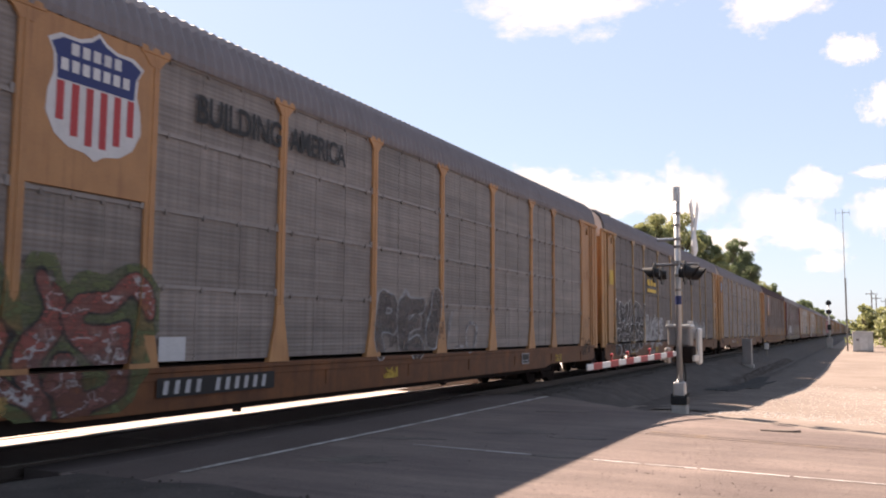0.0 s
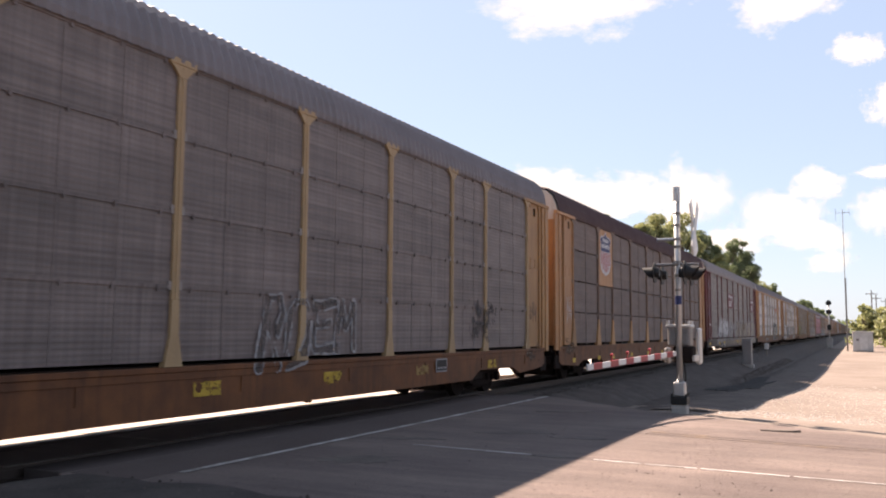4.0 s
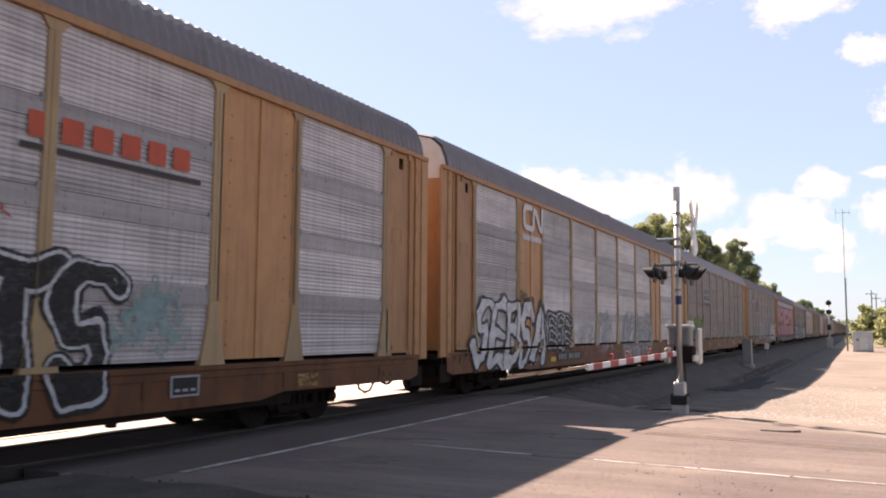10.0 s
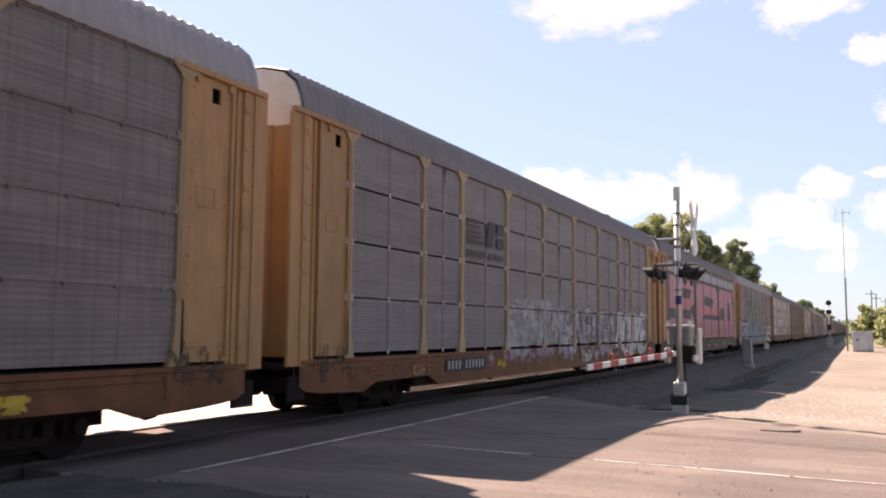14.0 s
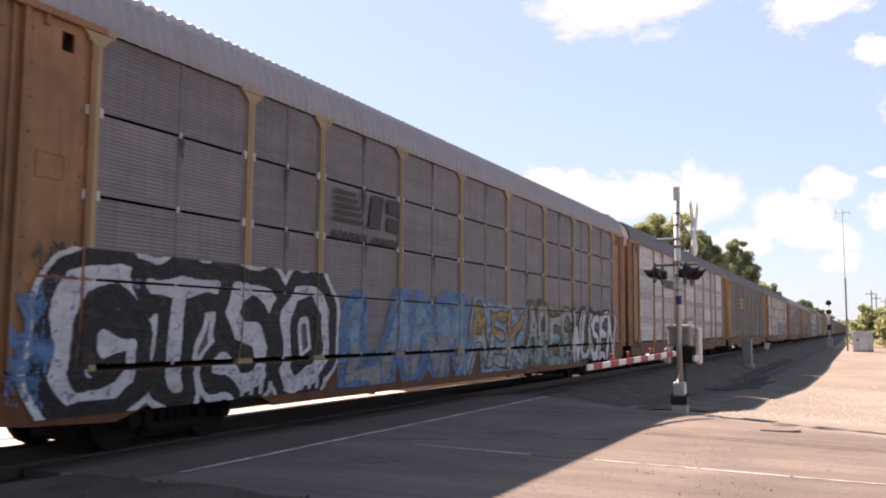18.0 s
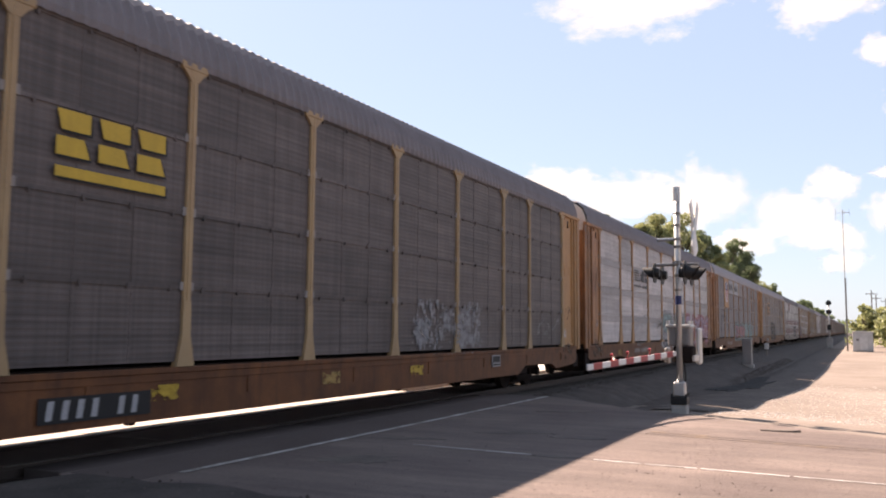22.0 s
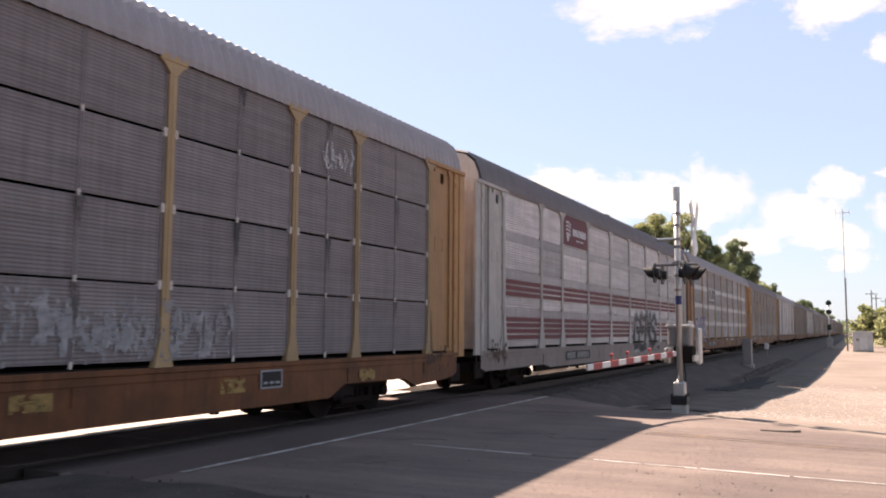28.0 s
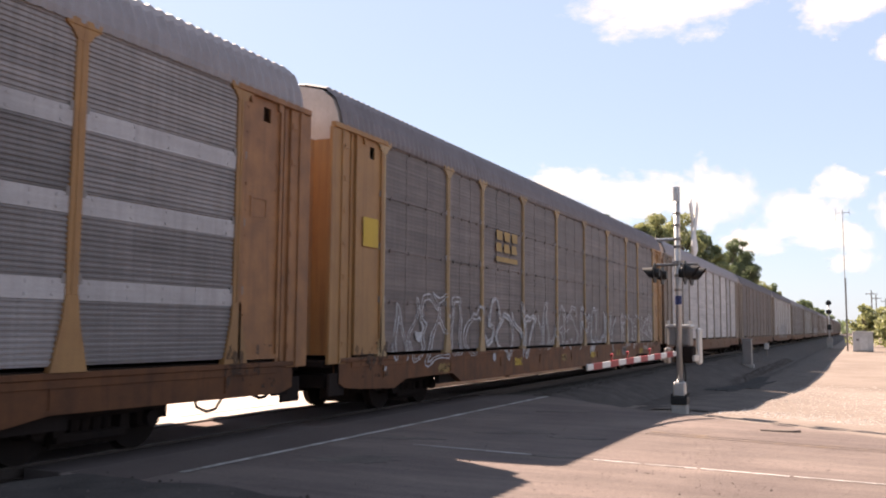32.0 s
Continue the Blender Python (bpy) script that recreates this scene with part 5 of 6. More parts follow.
    flat("reflector", PAINT["white"], c, [rect(-13.0, -12.5, 1.72, 1.82)], y=-HALF - 0.056)
    for x in (-12.7, -8.8, -6.6, 0.3, 6.5):
        flat("warning_label", PAINT["label"], c, [rect(x - 0.25, x + 0.25, 0.52, 0.68)], y=-1.558)
    marks(c, -8.0, -5.9, 0.36, h=0.16, ink="silver")
    c = k[5] = C(P + "banded galvanised panels and wide yellow bays", "galv", solid=(1, 7))
    piece(c, 1.6, 5.5, 0.62, 2.1, "BETS", "black", "white", 51, 0.14, 0.05, "black", 0.05, wear=0.12, slant=0.06, label="black sprayed piece with a white rim")
    haze(c, 5.4, 6.8, 1.0, 2.1, "teal", 52, 8)
    bars(c, 4.1, 6.8, 3.55, 3.85, "orange", 6)
    flat("emblem_rule", PAINT["charcoal"], c, [rect(4.0, 6.9, 3.40, 3.47)])
    haze(c, -8.5, -7.5, 1.45, 2.05, "silver", 53, 6)
    marks(c, -6.3, -3.9, 0.52, h=0.18)
    c = k[6] = C(P + "banded panels, yellow bays and a white emblem", "galv", solid=(1, 7))
    flat("emblem", PAINT["white"], c, stroke([(-8.22, 4.84), (-8.70, 4.82), (-8.80, 4.72), (-8.80, 4.36), (-8.70, 4.26), (-8.15, 4.24), (-8.06, 4.32), (-8.02, 4.72), (-7.95, 4.8), (-7.86, 4.76), (-7.46, 4.28), (-7.37, 4.26), (-7.33, 4.34), (-7.31, 4.86)], 0.16), y=-FACE - 0.02)
    bars(c, -8.86, -7.3, 3.90, 4.06, "white", 9)
    piece(c, -12.4, -7.2, 0.55, 2.05, "SEBSA", "white", "black", 61, 0.13, 0.06, "black", 0.03, wear=0.1, warp=0.2, slant=0.3, label="white and black sprayed shapes")
    haze(c, -12.4, -6.9, 0.42, 0.9, "silver", 68)
    piece(c, -7.6, -4.5, 0.95, 1.8, "PESE", "black", "white", 66, 0.08, 0.05, "black", 0.1, wear=0.12, warp=0.12)
    haze(c, -9.4, -7.9, 1.5, 2.35, "charcoal", 65)
    haze(c, -7.6, -6.95, 1.7, 2.3, "charcoal", 67)
    haze(c, -3.7, -1.6, 0.8, 1.85, "silver", 69)
    piece(c, -1.4, 0.7, 0.8, 1.85, "OR", "silver", "grey", 62, 0.2, 0.03, wear=0.45)
    haze(c, -3.3, 1.8, 0.4, 0.9, "rose", 64, 8)
    piece(c, 2.4, 7.2, 0.5, 1.85, "KIHD", "silver", "charcoal", 63, 0.15, 0.035, "silver", 0.12, wear=0.34, slant=0.2)
    flat("warning_label", PAINT["label"], c, [rect(-6.5, -6.05, 0.46, 0.6)], y=-1.558)
    marks(c, -5.75, -3.5, 0.5, h=0.17)
    c = k[7] = C(P + "grey panels and a bracketed emblem", "smooth", TAN, roof=ROOF_LIGHT)
    flat("emblem_ground", PAINT["dull"], c, [rect(-7.1, -4.45, 3.1, 4.0)])
    underlined(c, -6.9, -5.0, 2.9, 3.9, "charcoal")
    flat("emblem_bracket", PAINT["charcoal"], c, [rect(-4.75, -4.65, 3.2, 3.95), rect(-4.95, -4.75, 3.87, 3.95), rect(-4.95, -4.75, 3.2, 3.28)], y=-FACE - 0.008)
    piece(c, -11.7, -7.35, 0.92, 2.0, "SEOTY", "green", "moss", 72, 0.17, 0.06, wear=0.3, low="olive", shine="moss", label="green sprayed piece")
    haze(c, 1.6, 8.5, 0.9, 1.7, "grey", 73, 14)
    c = k[8] = C(P + "grey ribbed panels and white sprayed piece", "fine", TAN, roof=ROOF_DARK)
    striped_emblem(c, -7.0, -4.7, 3.15, 4.1, "charcoal")
    piece(c, -4.3, 0.2, 0.95, 1.95, "SPEM", "silver", "grey", 81, 0.2, 0.03, "silver", 0.12, wear=0.4, label="white sprayed piece")
    haze(c, -5.8, 6.4, 0.5, 0.9, "mauve", 85)
    piece(c, 0.4, 6.4, 0.6, 2.0, "RNEUSO", "silver", "charcoal", 82, 0.16, 0.04, wear=0.42)
    piece(c, 6.7, 11.7, 0.65, 2.05, "MOURE", "white", "charcoal", 83, 0.17, 0.04, wear=0.32)
    piece(c, -11.4, -9.0, 0.46, 0.8, "REINHUM", "brick", "brick", 84, 0.02, 0.015, wear=0.25)
    marks(c, -8.0, -5.9, 0.5, h=0.2)
    c = k[9] = C(P + "a huge pink and black sprayed mural", "smooth", YELLOW, BLACK_SILL, ROOF_DARK, post=PAINT["rose"])
    for x in POSTS[1:-1]:
        part("post_head", boxed(x - 0.27, x + 0.27, -HALF - 0.066, -HALF - 0.06, 4.99, 5.11), SAND_POST, c)
    mural(c)
    marks(c, -8.0, -6.3, 0.4, None, h=0.2, cells=6, ink="silver")
    marks(c, -5.4, -3.6, 0.42, None, h=0.2, cells=6, ink="silver")
    for x in (-4.0, 0.2, 3.2, 6.6, 9.5):
        flat("warning_label", PAINT["label"], c, [rect(x - 0.25, x + 0.25, 0.45, 0.58)], y=-1.558)
    c = k[10] = C(P + "grey panels and sprayed piece all along", "fine", STAINED_YELLOW, roof=ROOF_LIGHT)
    piece(c, -12.7, -6.9, 0.62, 2.05, "GTSO", "white", "black", 101, 0.13, 0.25, "white", 0.09, wear=0.06, slant=0.05, warp=0.14, shine="purple", label="white sprayed piece on a black cloud")
    haze(c, -13.4, -12.6, 0.5, 2.0, "blue", 109)
    piece(c, -6.3, -1.3, 0.5, 1.95, "LANM", "sky", "blue", 102, 0.15, 0.08, "blue", 0.2, low="grey", wear=0.24)
    piece(c, -1.1, 2.6, 0.6, 1.95, "AEK", "ochre", "charcoal", 103, 0.13, 0.05, "sky", 0.15, low="silver", wear=0.22)
    piece(c, 2.7, 6.8, 0.5, 2.0, "ARES", "silver", "black", 104, 0.15, 0.06, "moss", 0.12, low="teal", wear=0.16)
    haze(c, 2.8, 6.4, 1.75, 2.2, "ochre", 108)
    piece(c, 6.9, 12.2, 0.55, 2.0, "WUSEN", "white", "black", 105, 0.13, 0.09, "black", 0.05, wear=0.14, slant=0.2)
    haze(c, 2.2, 9.0, 0.42, 0.86, "teal", 106)
    striped_emblem(c, -6.9, -4.5, 3.0, 3.95, "charcoal")
    marks(c, -9.3, -6.9, 0.4, None, h=0.18)
    c = k[11] = C(P + "pale banded panels and faint purple piece", "galv", STAINED_YELLOW, post=TAN, roof=ROOF_DARK)
    bars(c, -6.95, -4.65, 3.42, 3.82, "charcoal", 8)
    haze(c, -6.95, -4.6, 0.92, 2.0, "haze_rose", 113)
    haze(c, -4.6, -1.6, 0.92, 2.0, "haze_rose", 114)
    piece(c, -6.9, -1.7, 0.95, 2.0, "ROCKN", "haze_rose", "silver", 111, 0.12, 0.03, wear=0.4, open_fill=True, label="faded purple sprayed piece")
    piece(c, -1.3, 1.4, 0.6, 2.0, "EZA", "haze_rose", "silver", 112, 0.15, 0.03, wear=0.45)
    marks(c, -7.1, -4.6, 0.5, h=0.2)
    c = k[12] = C(P + "dark brown-grey panels and yellow block shapes", "dim", TAN, roof=ROOF_DARK)
    underlined(c, -6.64, -4.9, 3.15, 3.95, "label", "black")
    haze(c, 2.0, 5.8, 0.85, 2.05, "grey", 121, 10)
    haze(c, -12.1, -7.3, 0.85, 1.6, "grey", 122, 10)
    marks(c, -6.6, -5.1, 0.34, h=0.22, cells=6)
    flat("warning_label", PAINT["label"], c, [rect(-12.95, -12.4, 3.1, 3.65)])
    c = k[13] = C(P + "banded galvanised panels and pale sprayed piece", "galv", STAINED_YELLOW, post=TAN, roof=ROOF_DARK)
    piece(c, -1.4, 4.2, 0.75, 2.1, "SPANM", "teal", "charcoal", 131, 0.14, 0.05, "silver", 0.2, low="silver", wear=0.2, label="pale teal sprayed piece")
    piece(c, 4.6, 12.0, 0.8, 2.05, "BIDERS", "mauve", "brick", 132, 0.12, 0.05, "rose", 0.12, wear=0.3)
    piece(c, -7.05, -4.55, 0.95, 1.95, "RUOT", "grey", "silver", 134, 0.06, 0.03, open_fill=True, wear=0.3)
    striped_emblem(c, -7.0, -4.5, 3.2, 3.95, "charcoal")
    marks(c, -7.0, -4.4, 0.5, None, h=0.18)
    scrawl(c, -2.9, -1.7, 1.5, 1.95, "black", 133, 4)
    c = k[14] = C(P + "grey panels, pale roof and shield emblem", "fine", STAINED_YELLOW, post=TAN, roof=ROOF_LIGHT)
    shield(c, -8.9, -7.5, 3.30, 4.95, -9.14, -7.31, 3.02)
    for a, b in ((-7.15, -4.5), (-4.3, -1.6)):
        flat("sign_sheet", PAINT["grey"], c, [rect(a, b, 4.06, 5.0)])
    words(c, "BUILDING", -7.0, 4.35, 0.56, "charcoal", 0.8)
    words(c, "AMERICA", -4.1, 4.35, 0.56, "charcoal", 0.8)
    piece(c, -3.9, 2.0, 0.9, 1.75, "SHARNK", "pink", "charcoal", 141, 0.12, 0.04, "teal", 0.22, wear=0.34, slant=0.3, label="pink and white sprayed piece")
    piece(c, 2.4, 7.4, 0.9, 1.85, "EVOLS", "teal", "grey", 142, 0.13, 0.04, "teal", 0.1, wear=0.36)
    cv = Canvas(-11.4, -8.6, 0.95, 3.6, 143)
    for pts in ([(-11.0, 3.5), (-11.0, 2.85), (-9.1, 2.75)], [(-8.85, 2.75), (-8.85, 2.4)], [(-11.05, 1.0), (-11.0, 2.4), (-9.2, 2.35)]):
        cv.put(cv.line(pts) < 0.028, "black")
    cv.lay(c, "graffiti_tag", "", 0.15)
    marks(c, -8.0, -5.6, 0.45, None)
    c = k[15] = C(P + "grey panels and a yellow emblem sheet", "fine", TAN, roof=ROOF_LIGHT)
    part("yellow_sheet", boxed(-7.17, -4.48, -FACE + 0.004, -HALF - 0.012, 3.05, 4.25), YELLOW, c)
    underlined(c, -6.9, -4.75, 3.12, 4.15, "black")
    piece(c, -4.1, 1.5, 0.6, 2.0, "OERD", "charcoal", "grey", 151, 0.22, 0.035, "charcoal", 0.06, wear=0.22, slant=0.0, label="black sprayed piece")
    haze(c, 1.7, 4.3, 0.95, 1.85, "silver", 152)
    haze(c, 3.0, 5.8, 0.9, 1.8, "silver", 153, 8)
    marks(c, -9.0, -6.6, 0.45, h=0.2)
    c = k[16] = C("pale grey autorack car with banded panels and maroon stripes", "galv", PALE, PALE_SILL, ROOF_DARK, CAP, post=PALE)
    for a, b in zip(POSTS, POSTS[1:]):
        flat("maroon_stripes", PAINT["maroon"], c, [rect(a + 0.06, b - 0.06, z, z + 0.11) for z in (1.15, 1.31, 1.47, 1.63, 2.30, 2.46, 2.62)], y=-HALF - 0.036)
    flat("emblem_ground", PAINT["maroon"], c, [rect(-7.15, -4.5, 4.1, 5.05)])
    flat("emblem", PAINT["white"], c, [stroke([(-6.9, 4.45 + i * 0.12), (-6.75, 4.5 + i * 0.12), (-6.4, 4.42 + i * 0.12)], 0.05)[j] for i in range(4) for j in range(2)] + [disc(-6.72, 4.36, 0.1, 0.14)], y=-FACE - 0.008)
    bars(c, -6.2, -4.7, 4.45, 4.68, "white", 8, -FACE - 0.008)
    bars(c, -5.8, -5.0, 4.28, 4.34, "white", 9, -FACE - 0.008)
    piece(c, 1.8, 6.2, 0.75, 2.05, "GEMS", "charcoal", "charcoal", 161, 0.14, 0.03, "silver", 0.12, wear=0.12, slant=0.2, low="black", label="dark sprayed piece with a pale rim")
    marks(c, -6.8, -4.4, 0.5, h=0.2)
    c = k[17] = C(P + "dark ribbed panels with bright bands", "bright", STAINED_YELLOW, SILL, ROOF_LIGHT, post=TAN)
    striped_emblem(c, -6.9, -4.6, 3.1, 3.95, "black", "silver")
    piece(c, 0.3, 1.3, 1.0, 1.75, "I", "white", "white", 171, 0.3, 0.03, wear=0.2)
    piece(c, 2.2, 4.3, 1.0, 1.75, "II", "white", "silver", 172, 0.3, 0.03, wear=0.2)
    piece(c, 2.2, 3.2, 1.0, 1.7, "I", "blue", "blue", 174, 0.08, 0.02, wear=0.2)
    piece(c, -11.8, -8.3, 0.95, 1.9, "DVOR", "silver", "violet", 173, 0.14, 0.08, "violet", 0.06, wear=0.12, label="purple sprayed piece")
    marks(c, -7.3, -4.5, 0.5, h=0.2)
    c = k[18] = C(P + "grey panels and white sprayed piece all along", "smooth", TAN, roof=ROOF_DARK)
    underlined(c, -6.4, -4.9, 3.15, 3.95, "ochre", "soot")
    for i, (a, b) in enumerate(((-11.8, -7.4), (-7.1, -3.6), (-3.2, 0.6), (1.0, 5.6), (6.2, 11.8))):
        piece(c, a, b, 0.85, 2.0, ("NSEOC", "SCNO", "KUSES", "POUNV", "ROSIEM")[i], "grey", "white", 181 + i, 0.03, 0.035, open_fill=i % 2 == 0, wear=0.3, warp=0.3)
    flat("warning_label", PAINT["label"], c, [rect(-12.9, -12.35, 2.95, 3.5)])
    # grime thrown up on the car ends
    for n in range(19):
        if n not in (4, 9, 10):
            for a, b in ((-13.15, -11.9), (11.9, 13.15)):
                haze(k[n], a, b, 0.5, 1.15, "grime", 700 + n)
    # soot that has run down from the seams
    rr = random.Random(92)
    for n in (3, 8, 10, 14, 15):
        for a, b in zip(POSTS, POSTS[1:]):
            for z in TIERS[1:]:
                if rr.random() < 0.4:
                    x, ln = (a + b) / 2 + rr.uniform(-0.06, 0.06), rr.uniform(0.25, 0.7)
                    cv = Canvas(x - 0.12, x + 0.12, z - 0.03 - ln, z - 0.03, int(rr.random() * 9999))
                    cv.put(np.abs(cv.X - x) < 0.09 * (1 - (z - cv.Z) / (ln + 0.05)) * (0.3 + cv.cloudy(0.06, 1, 4)), rr.choice(("charcoal", "soot")))
                    cv.lay(k[n], "soot_streak", "", 0.3)
    rr = random.Random(91)
    for n in (0, 1, 2, 5, 7, 8, 11, 12, 13, 15, 17, 18):
        for x in (-9.6, -5.0, -1.0, 2.2, 5.6, 9.4):
            if rr.random() < 0.75:
                cv = Canvas(x - 0.05, x + 0.5, 0.46, 0.66, n * 10 + int(x * 10) % 7)
                cv.put(cv.cloudy(0.12) > 0.40, rr.choice(("ochre", "label")))
                cv.lay(k[n], "reflector", "worn amber reflector", 0.25)
    # quick tags on end sheets and panels
    for n, q in {0: [(12.35, 12.95, 1.2, 1.9, "charcoal")], 1: [(12.35, 12.95, 4.35, 4.65, "charcoal"), (12.3, 12.95, 2.85, 3.2, "white"), (9.6, 11.4, 1.7, 2.15, "black"), (9.5, 11.2, 1.35, 1.65, "charcoal"), (12.3, 12.6, 1.1, 1.5, "white"), (12.35, 12.85, 1.6, 2.3, "charcoal")],
                 2: [(12.3, 12.8, 1.6, 2.2, "charcoal")], 3: [(-12.95, -12.45, 1.6, 2.5, "white")], 4: [(-13.1, -12.8, 4.0, 4.5, "mauve"), (-13.1, -12.85, 3.1, 3.6, "mauve"), (-13.1, -12.9, 2.3, 2.8, "mauve"), (-13.6, -12.6, 1.2, 1.6, "grey")], 5: [(2.6, 4.0, 2.6, 2.75, "red")], 6: [(-9.0, -8.4, 2.1, 2.5, "black"), (10.2, 11.6, 1.2, 1.8, "grey")],
                 7: [(-3.85, -1.8, 1.2, 1.65, "silver"), (-0.6, 1.2, 1.1, 1.5, "grey")], 9: [(-8.8, -8.1, 0.42, 0.7, "silver")], 10: [(-12.95, -12.5, 2.0, 2.4, "charcoal")], 11: [(7.6, 9.0, 1.1, 1.7, "silver")],
                 12: [(12.35, 12.9, 1.7, 2.2, "charcoal"), (9.5, 11.6, 1.1, 1.8, "grey"), (12.2, 12.45, 1.15, 1.45, "white")], 13: [(-12.9, -12.55, 2.3, 4.1, "charcoal"), (-12.8, -12.5, 1.5, 1.8, "grey")], 15: [(8.0, 9.0, 4.2, 4.7, "white")], 16: [(-2.0, -0.6, 1.9, 2.1, "grey")], 18: [(12.4, 12.9, 2.0, 2.6, "charcoal")]}.items():
        for i, (x0, x1, z0, z1, ink) in enumerate(q):
            scrawl(k[n], x0, x1, z0, z1, ink, 500 + 10 * n + i, 4 + (i + n) % 4)
    for n in range(19):
        x = 6.45
        flat("stencil_frame", PAINT["grey"], k[n], [rect(x, x + 0.56, 0.47, 0.76)], y=-1.556)
        flat("stencil", PAINT["black"], k[n], [rect(x + 0.04, x + 0.52, 0.50, 0.73)], y=-1.559)
        tagged(flat("stencil_bar", PAINT["grey"], k[n], [rect(x + 0.08 + i * 0.15, x + 0.18 + i * 0.15, 0.54, 0.58) for i in range(3)], y=-1.561), kind="stuff")
    looks = [("galv", ROOF_DARK), ("fine", ROOF_LIGHT), ("bright", ROOF_DARK), ("fine", ROOF_DARK), ("pale", ROOF_LIGHT), ("galv", ROOF_LIGHT), ("brown", ROOF_DARK)]
    for n in range(19, 34):
        st, rf = looks[n % 7]
        c = k[n] = C(P + {"galv": "banded galvanised", "fine": "dull grey", "bright": "bright-banded", "pale": "pale", "brown": "brown-stained"}[st] + " panels", st, DULL_POST, SILL, rf, near=False, post=DULL_POST)
        if n % 3 == 0:
            piece(c, -6, 4, 0.8, 2.0, "NOERSAKE", "silver", "grey", 300 + n, 0.12, 0.04, wear=0.35)


# ---- the level crossing's warning mast ----
MX, MY, MZ = 19.35, -6.24, -0.27


def warning_mast():
    m = thing("crossing_signal", "aluminium crossing mast with flashing lamps, crossbuck and lowered gate", "crossing signal", (MX, MY, MZ))
    m.scale = (1.075, 1.075, 1.075)
    part("foundation", boxed(-0.15, 0.15, -0.15, 0.15, -0.25, 0.06, bevel=0.02), CONC, m, "rough concrete footing")
    bm = boxed(-0.165, 0.165, -0.165, 0.165, 0.06, 0.22, bevel=0.015)
    for x in (-0.14, 0.14):
        for y in (-0.14, 0.14):
            tube(bm, (x, y, 0.2), (x, y, 0.28), 0.02, n=6)
    part("base_plate", bm, BLACK, m, "black base casting")
    part("junction_box", boxed(-0.115, 0.115, -0.115, 0.115, 0.22, 0.52, bevel=0.025), ALU, m)
    part("mast", tubed((0, 0, 0.5), (0, 0, 4.5), 0.062, n=16), ALU, m, smooth=True)
    bm = tubed((0, 0, 4.25), (0, 0, 4.56), 0.07, n=14)
    part("mast_cap", bm, ALU, m)
    part("sticker", boxed(-0.078, -0.066, -0.045, 0.035, 4.26, 4.42), WHITE, m, "white sticker")
    for z in (4.0, 3.75, 3.46, 3.30, 2.98, 2.70, 2.4):
        part("clamp", tubed((0, 0, z - 0.025), (0, 0, z + 0.025), 0.078, n=14), STEEL, m)
    part("band", tubed((0, 0, 2.1), (0, 0, 2.28), 0.066, n=14), PAINT["navy"], m, "blue tape")
    bm = bmesh.new()
    tube(bm, (0, 0, 3.46), (0, 0.42, 3.46), 0.035, n=8)
    part("bracket", bm, ALU, m)
    # crossbuck, facing the road's traffic
    for s in (-1, 1):
        bm = boxed(-0.61, 0.61, -0.012, 0.012, -0.115, 0.115, bevel=0.004)
        part("crossbuck_blade", bm, WHITE, m, "white crossbuck blade", at=Matrix.Translation((0.12, -0.33, 3.72 + 0.0)) @ pose(0, 0.014 * s, 0, 0, 55 * s, 0))
    part("crossbuck_post", tubed((0.05, -0.3, 3.15), (0.05, -0.3, 3.8), 0.03, n=8), ALU, m)
    part("track_sign", boxed(-0.12, 0.12, -0.36, -0.34, 3.1, 3.38), WHITE, m)
    # flashing lamps on a cross arm
    bm = bmesh.new()
    tube(bm, (-0.42, 0, 2.93), (0.42, 0, 2.93), 0.035, n=8)
    tube(bm, (0, -0.42, 2.93), (0, 0.46, 2.93), 0.032, n=8)
    part("cross_arm", bm, STEEL, m)
    for s, xs, yo in ((1, (-0.38, 0.38), 0.40), (-1, (-0.38, 0.38), -0.22)):
        for x in xs:
            lamp = part("lamp", lamp_mesh(), None, m, "black flasher lamp with a round backing", at=Matrix.Translation((x, yo, 2.74)) @ pose(0, 0, 0, 0, 0, 0 if s > 0 else 180) @ Matrix.Scale(0.74 if s > 0 else 0.86, 4))
            part("lens", tubed((0, 0.02, 0), (0, 0.035, 0), 0.10, n=16), GLASS_RED, lamp, "dark red lens")
    # gate machine
    bm = boxed(0.10, 0.52, -0.20, 0.26, 1.24, 1.64, bevel=0.03)
    part("gate_machine", bm, MACHINE, m, "grey gate machine housing")
    part("machine_lid", boxed(0.07, 0.55, -0.23, 0.29, 1.62, 1.69, bevel=0.02), ALU, m, "pale lid")
    part("machine_door", boxed(0.085, 0.1, -0.15, 0.21, 1.28, 1.58, bevel=0.005), STEEL_GREY, m)
    for x, y in ((0.12, -0.18), (0.12, 0.24), (0.5, -0.18)):
        part("bolt", tubed((x, y, 1.69), (x, y, 1.77), 0.03, n=8), ALU, m)
    part("machine_bracket", boxed(0.08, 0.46, -0.26, 0.14, 0.90, 1.24, bevel=0.03), UNDER, m)
    for y in (-0.3, 0.36):
        bm = boxed(-0.1, 0.62, y - 0.025, y + 0.025, 0.94, 1.06, bevel=0.01)
        box(bm, 0.45, 0.80, y - 0.04, y + 0.04, 0.86, 1.62 if y < 0 else 1.2, bevel=0.03)
        part("counterweight", bm, ALU if y < 0 else MACHINE, m)
    bm = bmesh.new()
    hose(bm, [(0.06, -0.08, 0.9), (0.09, -0.1, 0.7), (0.08, -0.1, 0.45)], 0.02)
    part("cable", bm, BLACK, m)
